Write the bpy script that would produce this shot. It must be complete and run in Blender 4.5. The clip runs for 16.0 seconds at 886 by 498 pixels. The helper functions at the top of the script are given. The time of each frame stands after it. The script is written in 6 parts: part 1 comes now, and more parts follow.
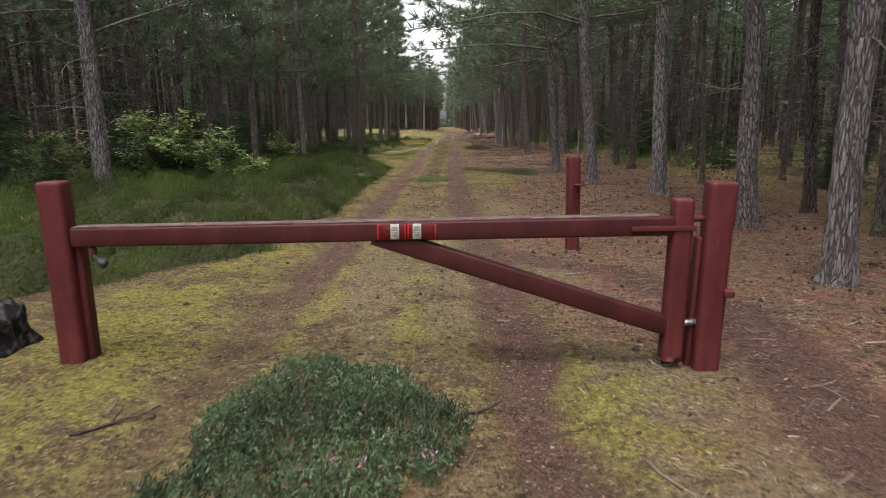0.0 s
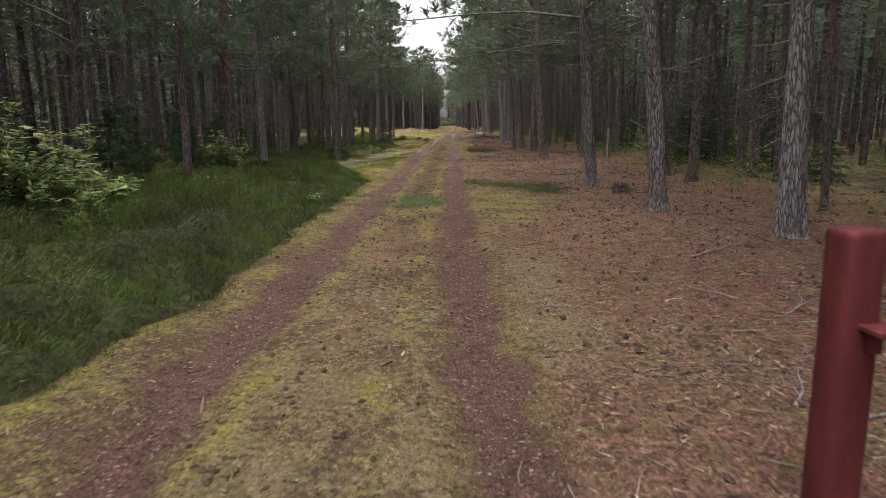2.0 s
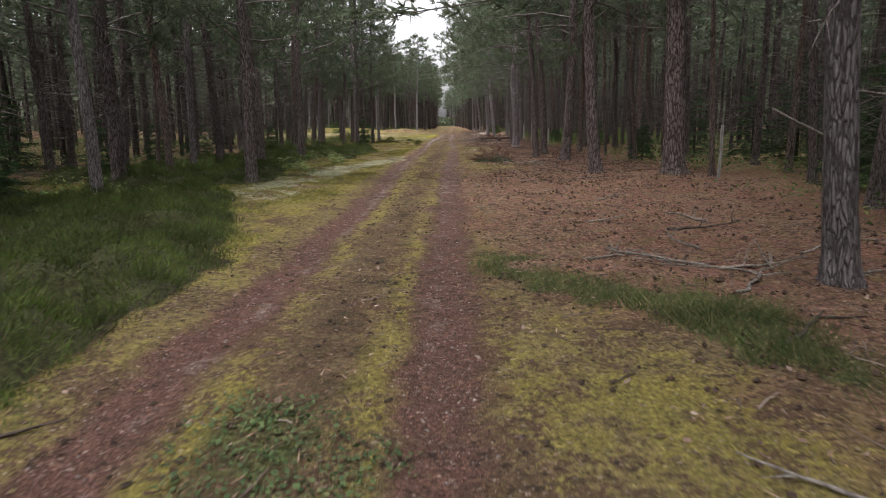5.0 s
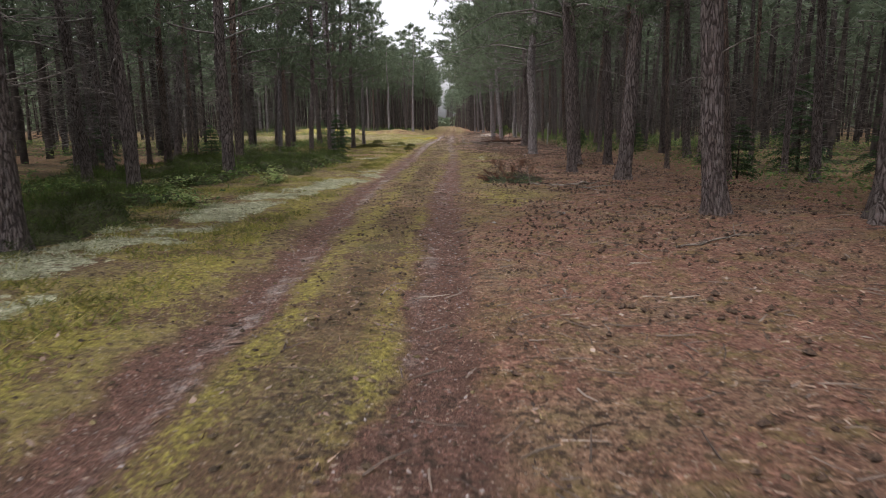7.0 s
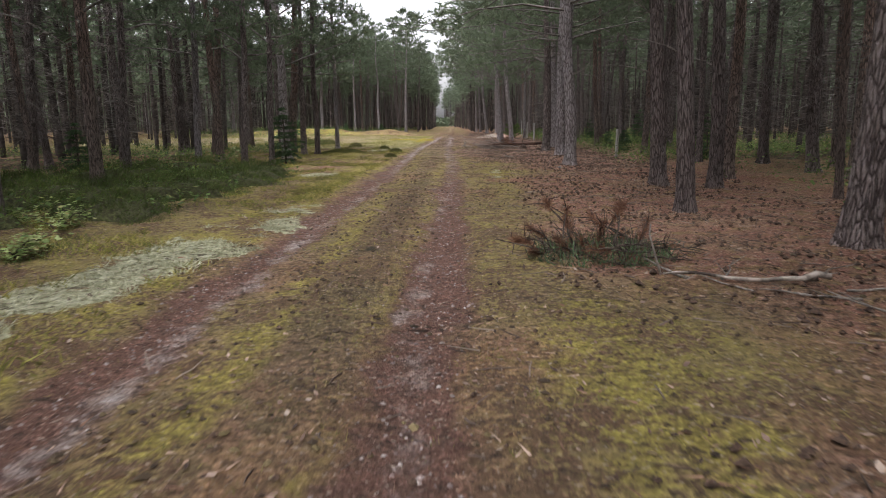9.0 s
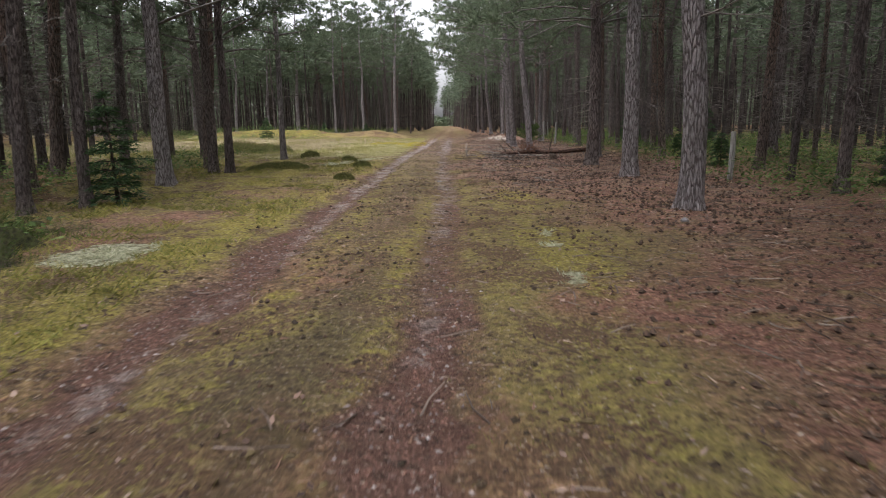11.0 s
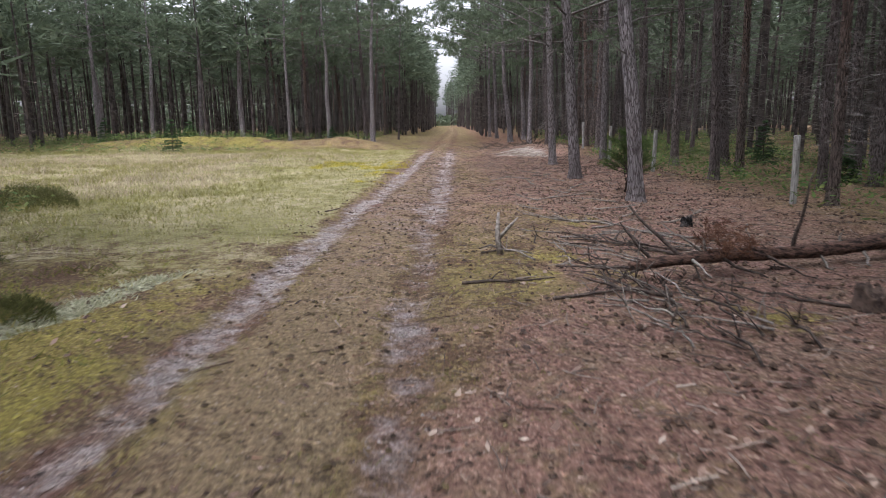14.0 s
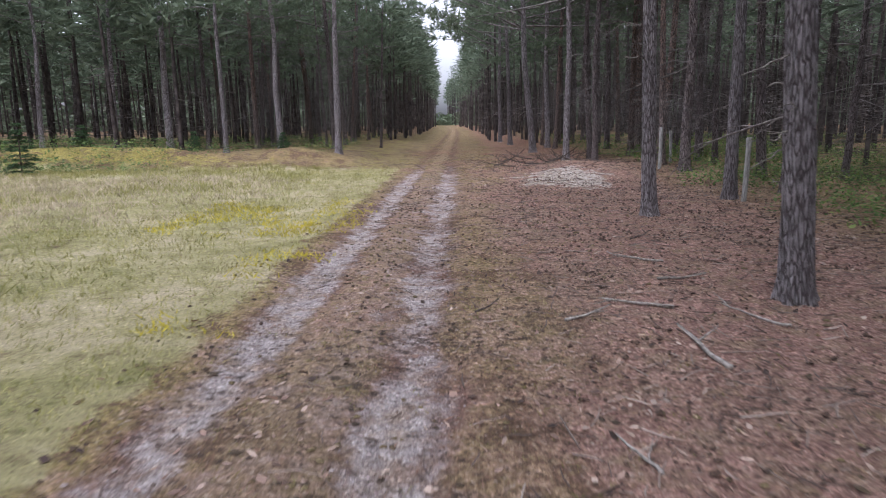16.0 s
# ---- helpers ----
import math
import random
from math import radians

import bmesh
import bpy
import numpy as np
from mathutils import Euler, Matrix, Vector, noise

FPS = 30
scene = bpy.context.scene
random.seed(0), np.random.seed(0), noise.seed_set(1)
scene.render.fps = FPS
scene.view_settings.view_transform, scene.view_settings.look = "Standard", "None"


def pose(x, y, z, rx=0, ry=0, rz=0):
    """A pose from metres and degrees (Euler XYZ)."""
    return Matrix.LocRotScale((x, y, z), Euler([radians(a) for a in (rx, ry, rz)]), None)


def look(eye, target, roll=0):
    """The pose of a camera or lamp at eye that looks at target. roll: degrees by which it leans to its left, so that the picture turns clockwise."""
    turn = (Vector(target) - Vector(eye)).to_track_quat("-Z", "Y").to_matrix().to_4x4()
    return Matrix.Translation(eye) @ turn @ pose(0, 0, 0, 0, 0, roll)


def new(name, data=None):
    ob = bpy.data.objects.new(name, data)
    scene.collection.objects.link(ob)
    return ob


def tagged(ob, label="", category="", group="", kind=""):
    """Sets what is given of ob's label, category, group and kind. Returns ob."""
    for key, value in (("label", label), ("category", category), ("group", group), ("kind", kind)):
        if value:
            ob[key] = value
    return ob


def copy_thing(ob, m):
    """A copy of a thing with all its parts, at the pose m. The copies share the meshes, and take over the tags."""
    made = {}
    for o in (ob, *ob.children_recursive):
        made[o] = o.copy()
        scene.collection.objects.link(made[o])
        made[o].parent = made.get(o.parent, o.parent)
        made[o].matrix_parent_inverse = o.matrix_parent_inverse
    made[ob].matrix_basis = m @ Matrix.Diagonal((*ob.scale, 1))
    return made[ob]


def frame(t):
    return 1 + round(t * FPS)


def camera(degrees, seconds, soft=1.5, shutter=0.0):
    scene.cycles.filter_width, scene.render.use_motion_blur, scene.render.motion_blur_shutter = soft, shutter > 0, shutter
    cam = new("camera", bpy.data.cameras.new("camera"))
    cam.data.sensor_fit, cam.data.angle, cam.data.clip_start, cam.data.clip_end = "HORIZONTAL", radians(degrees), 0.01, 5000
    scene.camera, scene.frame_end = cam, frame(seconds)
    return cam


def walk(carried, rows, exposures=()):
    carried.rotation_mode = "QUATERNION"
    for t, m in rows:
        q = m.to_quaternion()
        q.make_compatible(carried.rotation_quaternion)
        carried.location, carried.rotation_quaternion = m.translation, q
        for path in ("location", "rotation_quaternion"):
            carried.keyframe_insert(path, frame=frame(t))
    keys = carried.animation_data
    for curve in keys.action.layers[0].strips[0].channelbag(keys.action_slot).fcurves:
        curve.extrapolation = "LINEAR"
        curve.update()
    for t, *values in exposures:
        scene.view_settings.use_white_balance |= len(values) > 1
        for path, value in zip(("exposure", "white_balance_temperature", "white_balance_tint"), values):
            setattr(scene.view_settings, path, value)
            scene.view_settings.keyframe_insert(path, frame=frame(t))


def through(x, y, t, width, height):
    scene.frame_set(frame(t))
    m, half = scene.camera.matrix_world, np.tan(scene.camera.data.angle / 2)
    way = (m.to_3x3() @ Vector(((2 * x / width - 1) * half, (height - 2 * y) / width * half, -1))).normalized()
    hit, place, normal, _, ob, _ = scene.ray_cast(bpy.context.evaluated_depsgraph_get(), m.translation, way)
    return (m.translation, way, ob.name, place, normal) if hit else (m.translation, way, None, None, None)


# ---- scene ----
cam = camera(68.0, 16.0, soft=0.92, shutter=0.17)
PATH = [
    (0, -0.000, 0.000, 1.484, 79.11, 0.01, 1.17),
    (0.5, 0.024, 1.348, 1.482, 79.09, 0.11, 1.20),
    (1, 0.052, 2.745, 1.474, 79.08, 0.11, 1.22),
    (1.5, 0.050, 4.159, 1.458, 79.04, 0.11, 1.24),
    (2, 0.045, 5.599, 1.439, 79.01, 0.07, 1.26),
    (2.5, 0.041, 7.098, 1.421, 78.98, 0.04, 1.25),
    (3, 0.025, 8.673, 1.402, 78.97, 0.07, 1.21),
    (3.5, 0.004, 10.331, 1.378, 78.98, 0.11, 1.20),
    (4, 0.019, 12.077, 1.350, 79.00, 0.18, 1.21),
    (4.5, 0.032, 13.884, 1.320, 79.03, 0.24, 1.21),
    (5, 0.037, 15.718, 1.286, 79.04, 0.29, 1.19),
    (7.5, 0.033, 25.417, 1.231, 79.09, 0.27, 1.23),
    (8, 0.026, 27.491, 1.198, 79.12, 0.30, 1.22),
    (8.5, 0.010, 29.610, 1.166, 79.10, 0.33, 1.17),
    (9, -0.014, 31.769, 1.140, 79.09, 0.39, 1.13),
    (11.5, 0.029, 43.416, 1.116, 79.05, 0.56, 1.09),
    (12, 0.031, 45.936, 1.143, 79.03, 0.57, 1.15),
    (12.5, 0.026, 48.463, 1.181, 78.96, 0.57, 1.19),
    (13, 0.013, 50.988, 1.241, 78.92, 0.62, 1.30),
    (13.5, -0.003, 53.506, 1.301, 78.93, 0.57, 1.36),
    (14, -0.011, 56.034, 1.351, 78.90, 0.54, 1.41),
    (14.5, -0.014, 58.573, 1.398, 78.85, 0.53, 1.46),
    (15, -0.017, 61.120, 1.434, 78.80, 0.54, 1.52),
    (15.5, -0.032, 63.636, 1.458, 78.79, 0.53, 1.55),
    (16, -0.061, 66.169, 1.486, 78.79, 0.58, 1.56),
]
walk(cam, [(t, pose(*p)) for t, *p in PATH], exposures=[(0, 1.22, 6450, 10), (2.5, 1.2, 6470, 12), (5, 1.21, 6440, 14), (7.4, 1.2, 6330, 14), (8.5, 1.32, 6330, 14), (9.2, 1.41, 6330, 14), (11.5, 1.28, 6270, 13), (12.3, 1.3, 6230, 13), (13, 1.38, 6100, 15), (14.5, 1.4, 5880, 16), (16, 1.35, 5680, 18)])

# ---- light: overcast noon ----
world = bpy.data.worlds.new("overcast_sky")
scene.world = world
world.use_nodes = True
wn, wl = world.node_tree.nodes, world.node_tree.links
sky = wn.new("ShaderNodeTexSky")
sky.sky_type, sky.sun_disc = "NISHITA", False
sky.sun_elevation, sky.sun_rotation = radians(69), radians(205)
sky.air_density, sky.dust_density, sky.ozone_density = 1.0, 4.0, 1.0
pale = wn.new("ShaderNodeHueSaturation")
pale.inputs["Saturation"].default_value = 0.12
pale.inputs["Value"].default_value = 1.0
wl.new(sky.outputs["Color"], pale.inputs["Color"])
wl.new(pale.outputs["Color"], wn["Background"].inputs["Color"])
wn["Background"].inputs["Strength"].default_value = 0.15
sun = new("sun", bpy.data.lights.new("sun", "SUN"))
sun.data.energy, sun.data.angle, sun.data.color = 1.0, radians(25), (1.0, 0.97, 0.93)
sun.matrix_world = look((-11, -24, 70), (0, 0, 0))

# ---- small tools ----
rng = np.random.default_rng(7)


def lattice(ix, iy, seed):
    h = (ix.astype(np.int64) * 374761393 + iy.astype(np.int64) * 668265263 + seed * 982451653) & 0x7FFFFFFF
    h = ((h ^ (h >> 13)) * 1274126177) & 0x7FFFFFFF
    return ((h ^ (h >> 16)) & 0xFFFF) / 65535.0


def vnoise(x, y, seed=0):
    x, y = np.asarray(x, float), np.asarray(y, float)
    ix, iy = np.floor(x), np.floor(y)
    fx, fy = x - ix, y - iy
    fx, fy = fx * fx * (3 - 2 * fx), fy * fy * (3 - 2 * fy)
    a, b = lattice(ix, iy, seed), lattice(ix + 1, iy, seed)
    c, d = lattice(ix, iy + 1, seed), lattice(ix + 1, iy + 1, seed)
    return (a * (1 - fx) + b * fx) * (1 - fy) + (c * (1 - fx) + d * fx) * fy


def fbm(x, y, seed=0, octaves=4):
    total, amp, norm = 0.0, 1.0, 0.0
    for o in range(octaves):
        total = total + amp * vnoise(x * 2**o, y * 2**o, seed + 17 * o)
        norm, amp = norm + amp, amp * 0.5
    return total / norm


def step(a, b, v):
    u = np.clip((np.asarray(v, float) - a) / (b - a), 0, 1)
    return u * u * (3 - 2 * u)


def mesh_np(name, verts, polys, material, smooth=False):
    """One mesh out of a vertex array and face arrays (m, 3) or (m, 4)."""
    verts = np.asarray(verts, np.float32)
    me = bpy.data.meshes.new(name)
    polys = [np.asarray(p, np.int32) for p in polys if len(p)]
    loops = np.concatenate([p.ravel() for p in polys])
    totals = np.concatenate([np.full(len(p), p.shape[1], np.int32) for p in polys])
    starts = np.concatenate([[0], np.cumsum(totals)[:-1]]).astype(np.int32)
    me.vertices.add(len(verts))
    me.vertices.foreach_set("co", verts.ravel())
    me.loops.add(len(loops))
    me.loops.foreach_set("vertex_index", loops)
    me.polygons.add(len(totals))
    me.polygons.foreach_set("loop_start", starts)
    me.polygons.foreach_set("use_smooth", np.full(len(totals), smooth, bool))
    me.update(calc_edges=True)
    me.materials.append(material)
    return me


class Soup:
    """Gathers vertices and faces for one mesh."""

    def __init__(self):
        self.v, self.p, self.n = [], {3: [], 4: []}, 0

    def add(self, verts, faces):
        verts, faces = np.asarray(verts, float).reshape(-1, 3), np.asarray(faces)
        self.v.append(verts)
        self.p[faces.shape[1]].append(faces + self.n)
        self.n += len(verts)

    def mesh(self, name, material, smooth=False):
        polys = [np.concatenate(p) for p in self.p.values() if p]
        return mesh_np(name, np.concatenate(self.v), polys, material, smooth)

    def tube(self, path, radii, sides=6, cap=True, rough=0.0):
        path = np.asarray(path, float)
        radii = np.broadcast_to(np.asarray(radii, float), (len(path),))
        d = np.gradient(path, axis=0)
        d /= np.linalg.norm(d, axis=1, keepdims=True) + 1e-9
        ref = np.where(np.abs(d[:, 2:3]) > 0.9, [[1.0, 0, 0]], [[0, 0, 1.0]])
        u = np.cross(d, ref)
        u /= np.linalg.norm(u, axis=1, keepdims=True) + 1e-9
        w = np.cross(d, u)
        a = np.arange(sides) * 2 * np.pi / sides
        r = radii[:, None] * (1 + rough * rng.uniform(-1, 1, (len(path), sides)))
        ring = path[:, None] + r[..., None] * (np.cos(a)[None, :, None] * u[:, None] + np.sin(a)[None, :, None] * w[:, None])
        i, j = np.meshgrid(np.arange(len(path) - 1), np.arange(sides), indexing="ij")
        k = (j + 1) % sides
        faces = np.stack([i * sides + j, i * sides + k, (i + 1) * sides + k, (i + 1) * sides + j], -1).reshape(-1, 4)
        base = self.n
        self.add(ring.reshape(-1, 3), faces)
        if cap:
            for e, turn in ((0, -1), (len(path) - 1, 1)):
                self.v.append(path[e : e + 1])
                s = np.arange(sides)
                tri = np.stack([base + e * sides + s, base + e * sides + (s + 1) % sides, np.full(sides, self.n)], -1)
                self.p[3].append(tri[:, ::turn])
                self.n += 1

    def blades(self, base, tip, width):
        """Thin triangles from base to tip."""
        base, tip = np.asarray(base, float), np.asarray(tip, float)
        d = tip - base
        side = np.cross(d, rng.normal(size=base.shape))
        side /= np.linalg.norm(side, axis=1, keepdims=True) + 1e-9
        side *= np.broadcast_to(np.asarray(width, float), (len(base),))[:, None] / 2
        v = np.stack([base - side, base + side, tip], 1).reshape(-1, 3)
        self.add(v, np.arange(len(v)).reshape(-1, 3))

    def leaves(self, centre, along, across):
        """Kite-shaped leaves."""
        v = np.stack([centre - along, centre + across - 0.1 * along, centre + along, centre - across - 0.1 * along], 1)
        self.add(v.reshape(-1, 3), np.arange(len(centre) * 4).reshape(-1, 4))


def part(name, data, parent, label=""):
    ob = new(name, data)
    ob.parent = parent
    return tagged(ob, label)


def thing(name, label, category, group="", kind="", at=None, data=None):
    ob = new(name, data)
    ob.empty_display_size = 0.2
    if at is not None:
        ob.matrix_world = at
    return tagged(ob, label, category, group, kind)


# ---- materials ----
def material(name, rough=0.9):
    m = bpy.data.materials.new(name)
    m.use_nodes = True
    n, l = m.node_tree.nodes, m.node_tree.links
    b = n["Principled BSDF"]
    b.inputs["Roughness"].default_value = rough
    b.inputs["Specular IOR Level"].default_value = 0.25
    return m, n, l, b


def noise_node(n, l, scale, detail=4.0, rough=0.6, stretch=(1, 1, 1), coord="Object"):
    tc = n.new("ShaderNodeTexCoord")
    mp = n.new("ShaderNodeMapping")
    mp.inputs["Scale"].default_value = stretch
    l.new(tc.outputs[coord], mp.inputs["Vector"])
    t = n.new("ShaderNodeTexNoise")
    t.inputs["Scale"].default_value, t.inputs["Detail"].default_value, t.inputs["Roughness"].default_value = scale, detail, rough
    l.new(mp.outputs["Vector"], t.inputs["Vector"])
    wider = n.new("ShaderNodeMath")
    wider.operation, wider.use_clamp = "MULTIPLY_ADD", True
    wider.inputs[1].default_value, wider.inputs[2].default_value = 1.9, -0.45
    l.new(t.outputs["Fac"], wider.inputs[0])
    return wider.outputs[0]


def ramp(n, l, fac, stops):
    r = n.new("ShaderNodeValToRGB")
    while len(r.color_ramp.elements) < len(stops):
        r.color_ramp.elements.new(0.5)
    for e, (p, c) in zip(r.color_ramp.elements, stops):
        e.position, e.color = p, (*c, 1)
    l.new(fac, r.inputs["Fac"])
    return r.outputs["Color"]


def mix(n, l, fac, a, b, how="MIX"):
    m = n.new("ShaderNodeMix")
    m.data_type, m.blend_type = "RGBA", how
    for socket, value in ((m.inputs[0], fac), (m.inputs[6], a), (m.inputs[7], b)):
        if isinstance(value, (int, float)):
            socket.default_value = value
        elif isinstance(value, tuple):
            socket.default_value = (*value, 1)
        else:
            l.new(value, socket)
    return m.outputs[2]


def calc(n, l, op, a, b=0.0, clamp=False):
    m = n.new("ShaderNodeMath")
    m.operation, m.use_clamp = op, clamp
    for socket, value in zip(m.inputs, (a, b)):
        if isinstance(value, (int, float)):
            socket.default_value = value
        else:
            l.new(value, socket)
    return m.outputs[0]


def bump(n, l, b, height, strength=0.5, distance=0.02):
    k = n.new("ShaderNodeBump")
    k.inputs["Strength"].default_value, k.inputs["Distance"].default_value = strength, distance
    l.new(height, k.inputs["Height"])
    l.new(k.outputs["Normal"], b.inputs["Normal"])


def island(n):
    return n.new("ShaderNodeNewGeometry").outputs["Random Per Island"]


def simple(name, dark, light, scale=20, rough=0.9, stretch=(1, 1, 1), bumpy=0.4, depth=0.01, by_object=0.0):
    m, n, l, b = material(name, rough)
    f = noise_node(n, l, scale, 6, 0.65, stretch)
    c = ramp(n, l, f, [(0.3, dark), (0.7, light)])
    if by_object:
        r = n.new("ShaderNodeObjectInfo").outputs["Random"]
        c = mix(n, l, 1.0, c, ramp(n, l, r, [(0, (1 - by_object,) * 3), (1, (1, 1, 1))]), "MULTIPLY")
    l.new(c, b.inputs["Base Color"])
    bump(n, l, b, f, bumpy, depth)
    return m


def leafy(name, stops, through=0.35, rough=0.7, vary=(0.75, 1.15)):
    """Leaves or needles, each island in a tone of its own, letting some light through."""
    m, n, l, b = material(name, rough)
    c = ramp(n, l, island(n), stops)
    c = mix(n, l, 1.0, c, ramp(n, l, noise_node(n, l, 1.3, 3), [(0.3, (vary[0],) * 3), (0.7, (vary[1],) * 3)]), "MULTIPLY")
    l.new(c, b.inputs["Base Color"])
    t = n.new("ShaderNodeBsdfTranslucent")
    l.new(c, t.inputs["Color"])
    s = n.new("ShaderNodeMixShader")
    s.inputs[0].default_value = through
    l.new(b.outputs[0], s.inputs[1])
    l.new(t.outputs[0], s.inputs[2])
    l.new(s.outputs[0], n["Material Output"].inputs["Surface"])
    return m


def bark_material(name, crack, plate, pale, red=0.0):
    m, n, l, b = material(name, 0.95)
    plates = n.new("ShaderNodeTexVoronoi")
    plates.feature = "DISTANCE_TO_EDGE"
    plates.inputs["Scale"].default_value = 25.0
    tc, mp = n.new("ShaderNodeTexCoord"), n.new("ShaderNodeMapping")
    mp.inputs["Scale"].default_value = (1.3, 1.3, 0.21)
    l.new(tc.outputs["Object"], mp.inputs["Vector"])
    warp = n.new("ShaderNodeTexNoise")
    warp.inputs["Scale"].default_value = 11.0
    warp.inputs["Detail"].default_value = 4.0
    l.new(mp.outputs["Vector"], warp.inputs["Vector"])
    w = mix(n, l, 0.1, mp.outputs["Vector"], warp.outputs["Color"], "ADD")
    l.new(w, plates.inputs["Vector"])
    edge = ramp(n, l, plates.outputs["Distance"], [(0.02, (0.03, 0.03, 0.03)), (0.17, (1, 1, 1))])
    fine = noise_node(n, l, 42, 8, 0.7, (1, 1, 0.35))
    broad = noise_node(n, l, 2.2, 3, 0.6, (1, 1, 0.5))
    tone = ramp(n, l, fine, [(0.3, plate), (0.72, pale)])
    tone = mix(n, l, ramp(n, l, broad, [(0.42, (0, 0, 0)), (0.72, (0.35, 0.35, 0.35))]), tone, tuple(0.75 * p for p in plate))
    if red:
        z = n.new("ShaderNodeSeparateXYZ")
        l.new(tc.outputs["Object"], z.inputs[0])
        high = calc(n, l, "MULTIPLY", calc(n, l, "SUBTRACT", z.outputs["Z"], 1.5, True), red, True)
        tone = mix(n, l, high, tone, (0.22, 0.105, 0.06))
    c = mix(n, l, edge, crack, tone)
    r = n.new("ShaderNodeObjectInfo").outputs["Random"]
    c = mix(n, l, 1.0, c, ramp(n, l, r, [(0, (0.72, 0.7, 0.7)), (1, (1.08, 1.06, 1.06))]), "MULTIPLY")
    l.new(c, b.inputs["Base Color"])
    h = calc(n, l, "ADD", calc(n, l, "MULTIPLY", edge, 0.7), calc(n, l, "MULTIPLY", fine, 0.5))
    bump(n, l, b, h, 1.0, 0.035)
    return m


BARK = bark_material("pine_bark", (0.1, 0.084, 0.082), (0.25, 0.228, 0.23), (0.41, 0.383, 0.388))
BARK_DARK = bark_material("dark_pine_bark", (0.055, 0.043, 0.04), (0.165, 0.132, 0.124), (0.27, 0.235, 0.23))
BARK_RED = bark_material("scots_pine_bark", (0.05, 0.038, 0.034), (0.19, 0.145, 0.127), (0.28, 0.23, 0.205), red=0.25)
DEADWOOD = simple("grey_dead_wood", (0.13, 0.11, 0.095), (0.3, 0.27, 0.24), 30, 0.9, (1, 1, 1), 0.5, 0.01, 0.35)
DARKWOOD = simple("dark_dead_wood", (0.035, 0.026, 0.022), (0.11, 0.085, 0.07), 26, 0.9, (1, 1, 1), 0.5, 0.01, 0.3)
DEADTWIGS = simple("lichened_dead_twigs", (0.07, 0.062, 0.057), (0.175, 0.158, 0.148), 8, 0.95)
BRANCHWOOD = simple("grey_dead_branch", (0.075, 0.063, 0.057), (0.21, 0.185, 0.17), 20, 0.95, (1, 1, 1), 0.4, 0.005)
FARTWIGS = simple("brown_dead_twigs", (0.06, 0.05, 0.045), (0.14, 0.12, 0.11), 8, 0.95)
# far trunks carry the shade of the forest interior in their bark colour
SHADEBARK = simple("shaded_far_bark", (0.03, 0.024, 0.022), (0.085, 0.07, 0.063), 3, 0.95)
NEEDLES = leafy("pine_needles", [(0, (0.085, 0.112, 0.068)), (0.6, (0.13, 0.165, 0.104)), (1, (0.18, 0.215, 0.14))], 0.5)
SPRUCE = leafy("spruce_needles", [(0, (0.025, 0.05, 0.022)), (0.7, (0.05, 0.095, 0.035)), (1, (0.09, 0.14, 0.05))], 0.25)
FARNEEDLES = leafy("canopy_needles", [(0, (0.08, 0.105, 0.066)), (0.6, (0.12, 0.152, 0.098)), (1, (0.165, 0.197, 0.13))], 0.5)
DEADNEEDLES = leafy("brown_dead_needles", [(0, (0.09, 0.045, 0.028)), (0.6, (0.16, 0.075, 0.045)), (1, (0.22, 0.12, 0.07))], 0.2)
HEATHER = leafy("heather_shoots", [(0, (0.036, 0.055, 0.012)), (0.5, (0.062, 0.095, 0.019)), (0.86, (0.1, 0.14, 0.03)), (0.93, (0.085, 0.066, 0.034)), (1, (0.1, 0.08, 0.045))], 0.3, vary=(0.5, 1.3))
# heather stems and the shade in gaps between shoots, put into one colour
HEATHSHADE = simple("heather_stem_shade", (0.02, 0.02, 0.009), (0.06, 0.065, 0.022), 24, 0.95, (1, 1, 1), 0.8, 0.03)
BLUEHEATHER = leafy("bell_heather_shoots", [(0, (0.04, 0.066, 0.03)), (0.45, (0.075, 0.12, 0.056)), (0.78, (0.125, 0.185, 0.095)), (0.86, (0.13, 0.085, 0.065)), (0.93, (0.09, 0.06, 0.05)), (1, (0.26, 0.25, 0.2))], 0.3, vary=(0.6, 1.3))
GRASS = leafy("short_grass", [(0, (0.1, 0.115, 0.028)), (0.5, (0.19, 0.175, 0.05)), (0.85, (0.26, 0.21, 0.075)), (1, (0.33, 0.27, 0.13))], 0.35)
MEADOWGREEN = leafy("green_meadow_grass", [(0, (0.15, 0.16, 0.042)), (0.5, (0.27, 0.255, 0.08)), (1, (0.41, 0.36, 0.16))], 0.35)
STRAW = leafy("meadow_grass", [(0, (0.23, 0.21, 0.095)), (0.35, (0.36, 0.3, 0.19)), (0.75, (0.48, 0.395, 0.285)), (1, (0.58, 0.475, 0.38))], 0.35)
GREENGRASS = leafy("green_grass", [(0, (0.045, 0.072, 0.022)), (0.45, (0.08, 0.115, 0.036)), (0.75, (0.125, 0.15, 0.055)), (0.85, (0.2, 0.17, 0.08)), (1, (0.29, 0.24, 0.13))], 0.3)
HERBS = leafy("olive_moss_herbs", [(0, (0.1, 0.11, 0.026)), (0.5, (0.185, 0.185, 0.045)), (0.85, (0.28, 0.255, 0.065)), (1, (0.37, 0.31, 0.12))], 0.3, vary=(0.65, 1.25))
CLOVER = leafy("low_green_leaves", [(0, (0.045, 0.08, 0.03)), (0.5, (0.075, 0.118, 0.045)), (0.85, (0.115, 0.155, 0.06)), (1, (0.16, 0.15, 0.07))], 0.3)
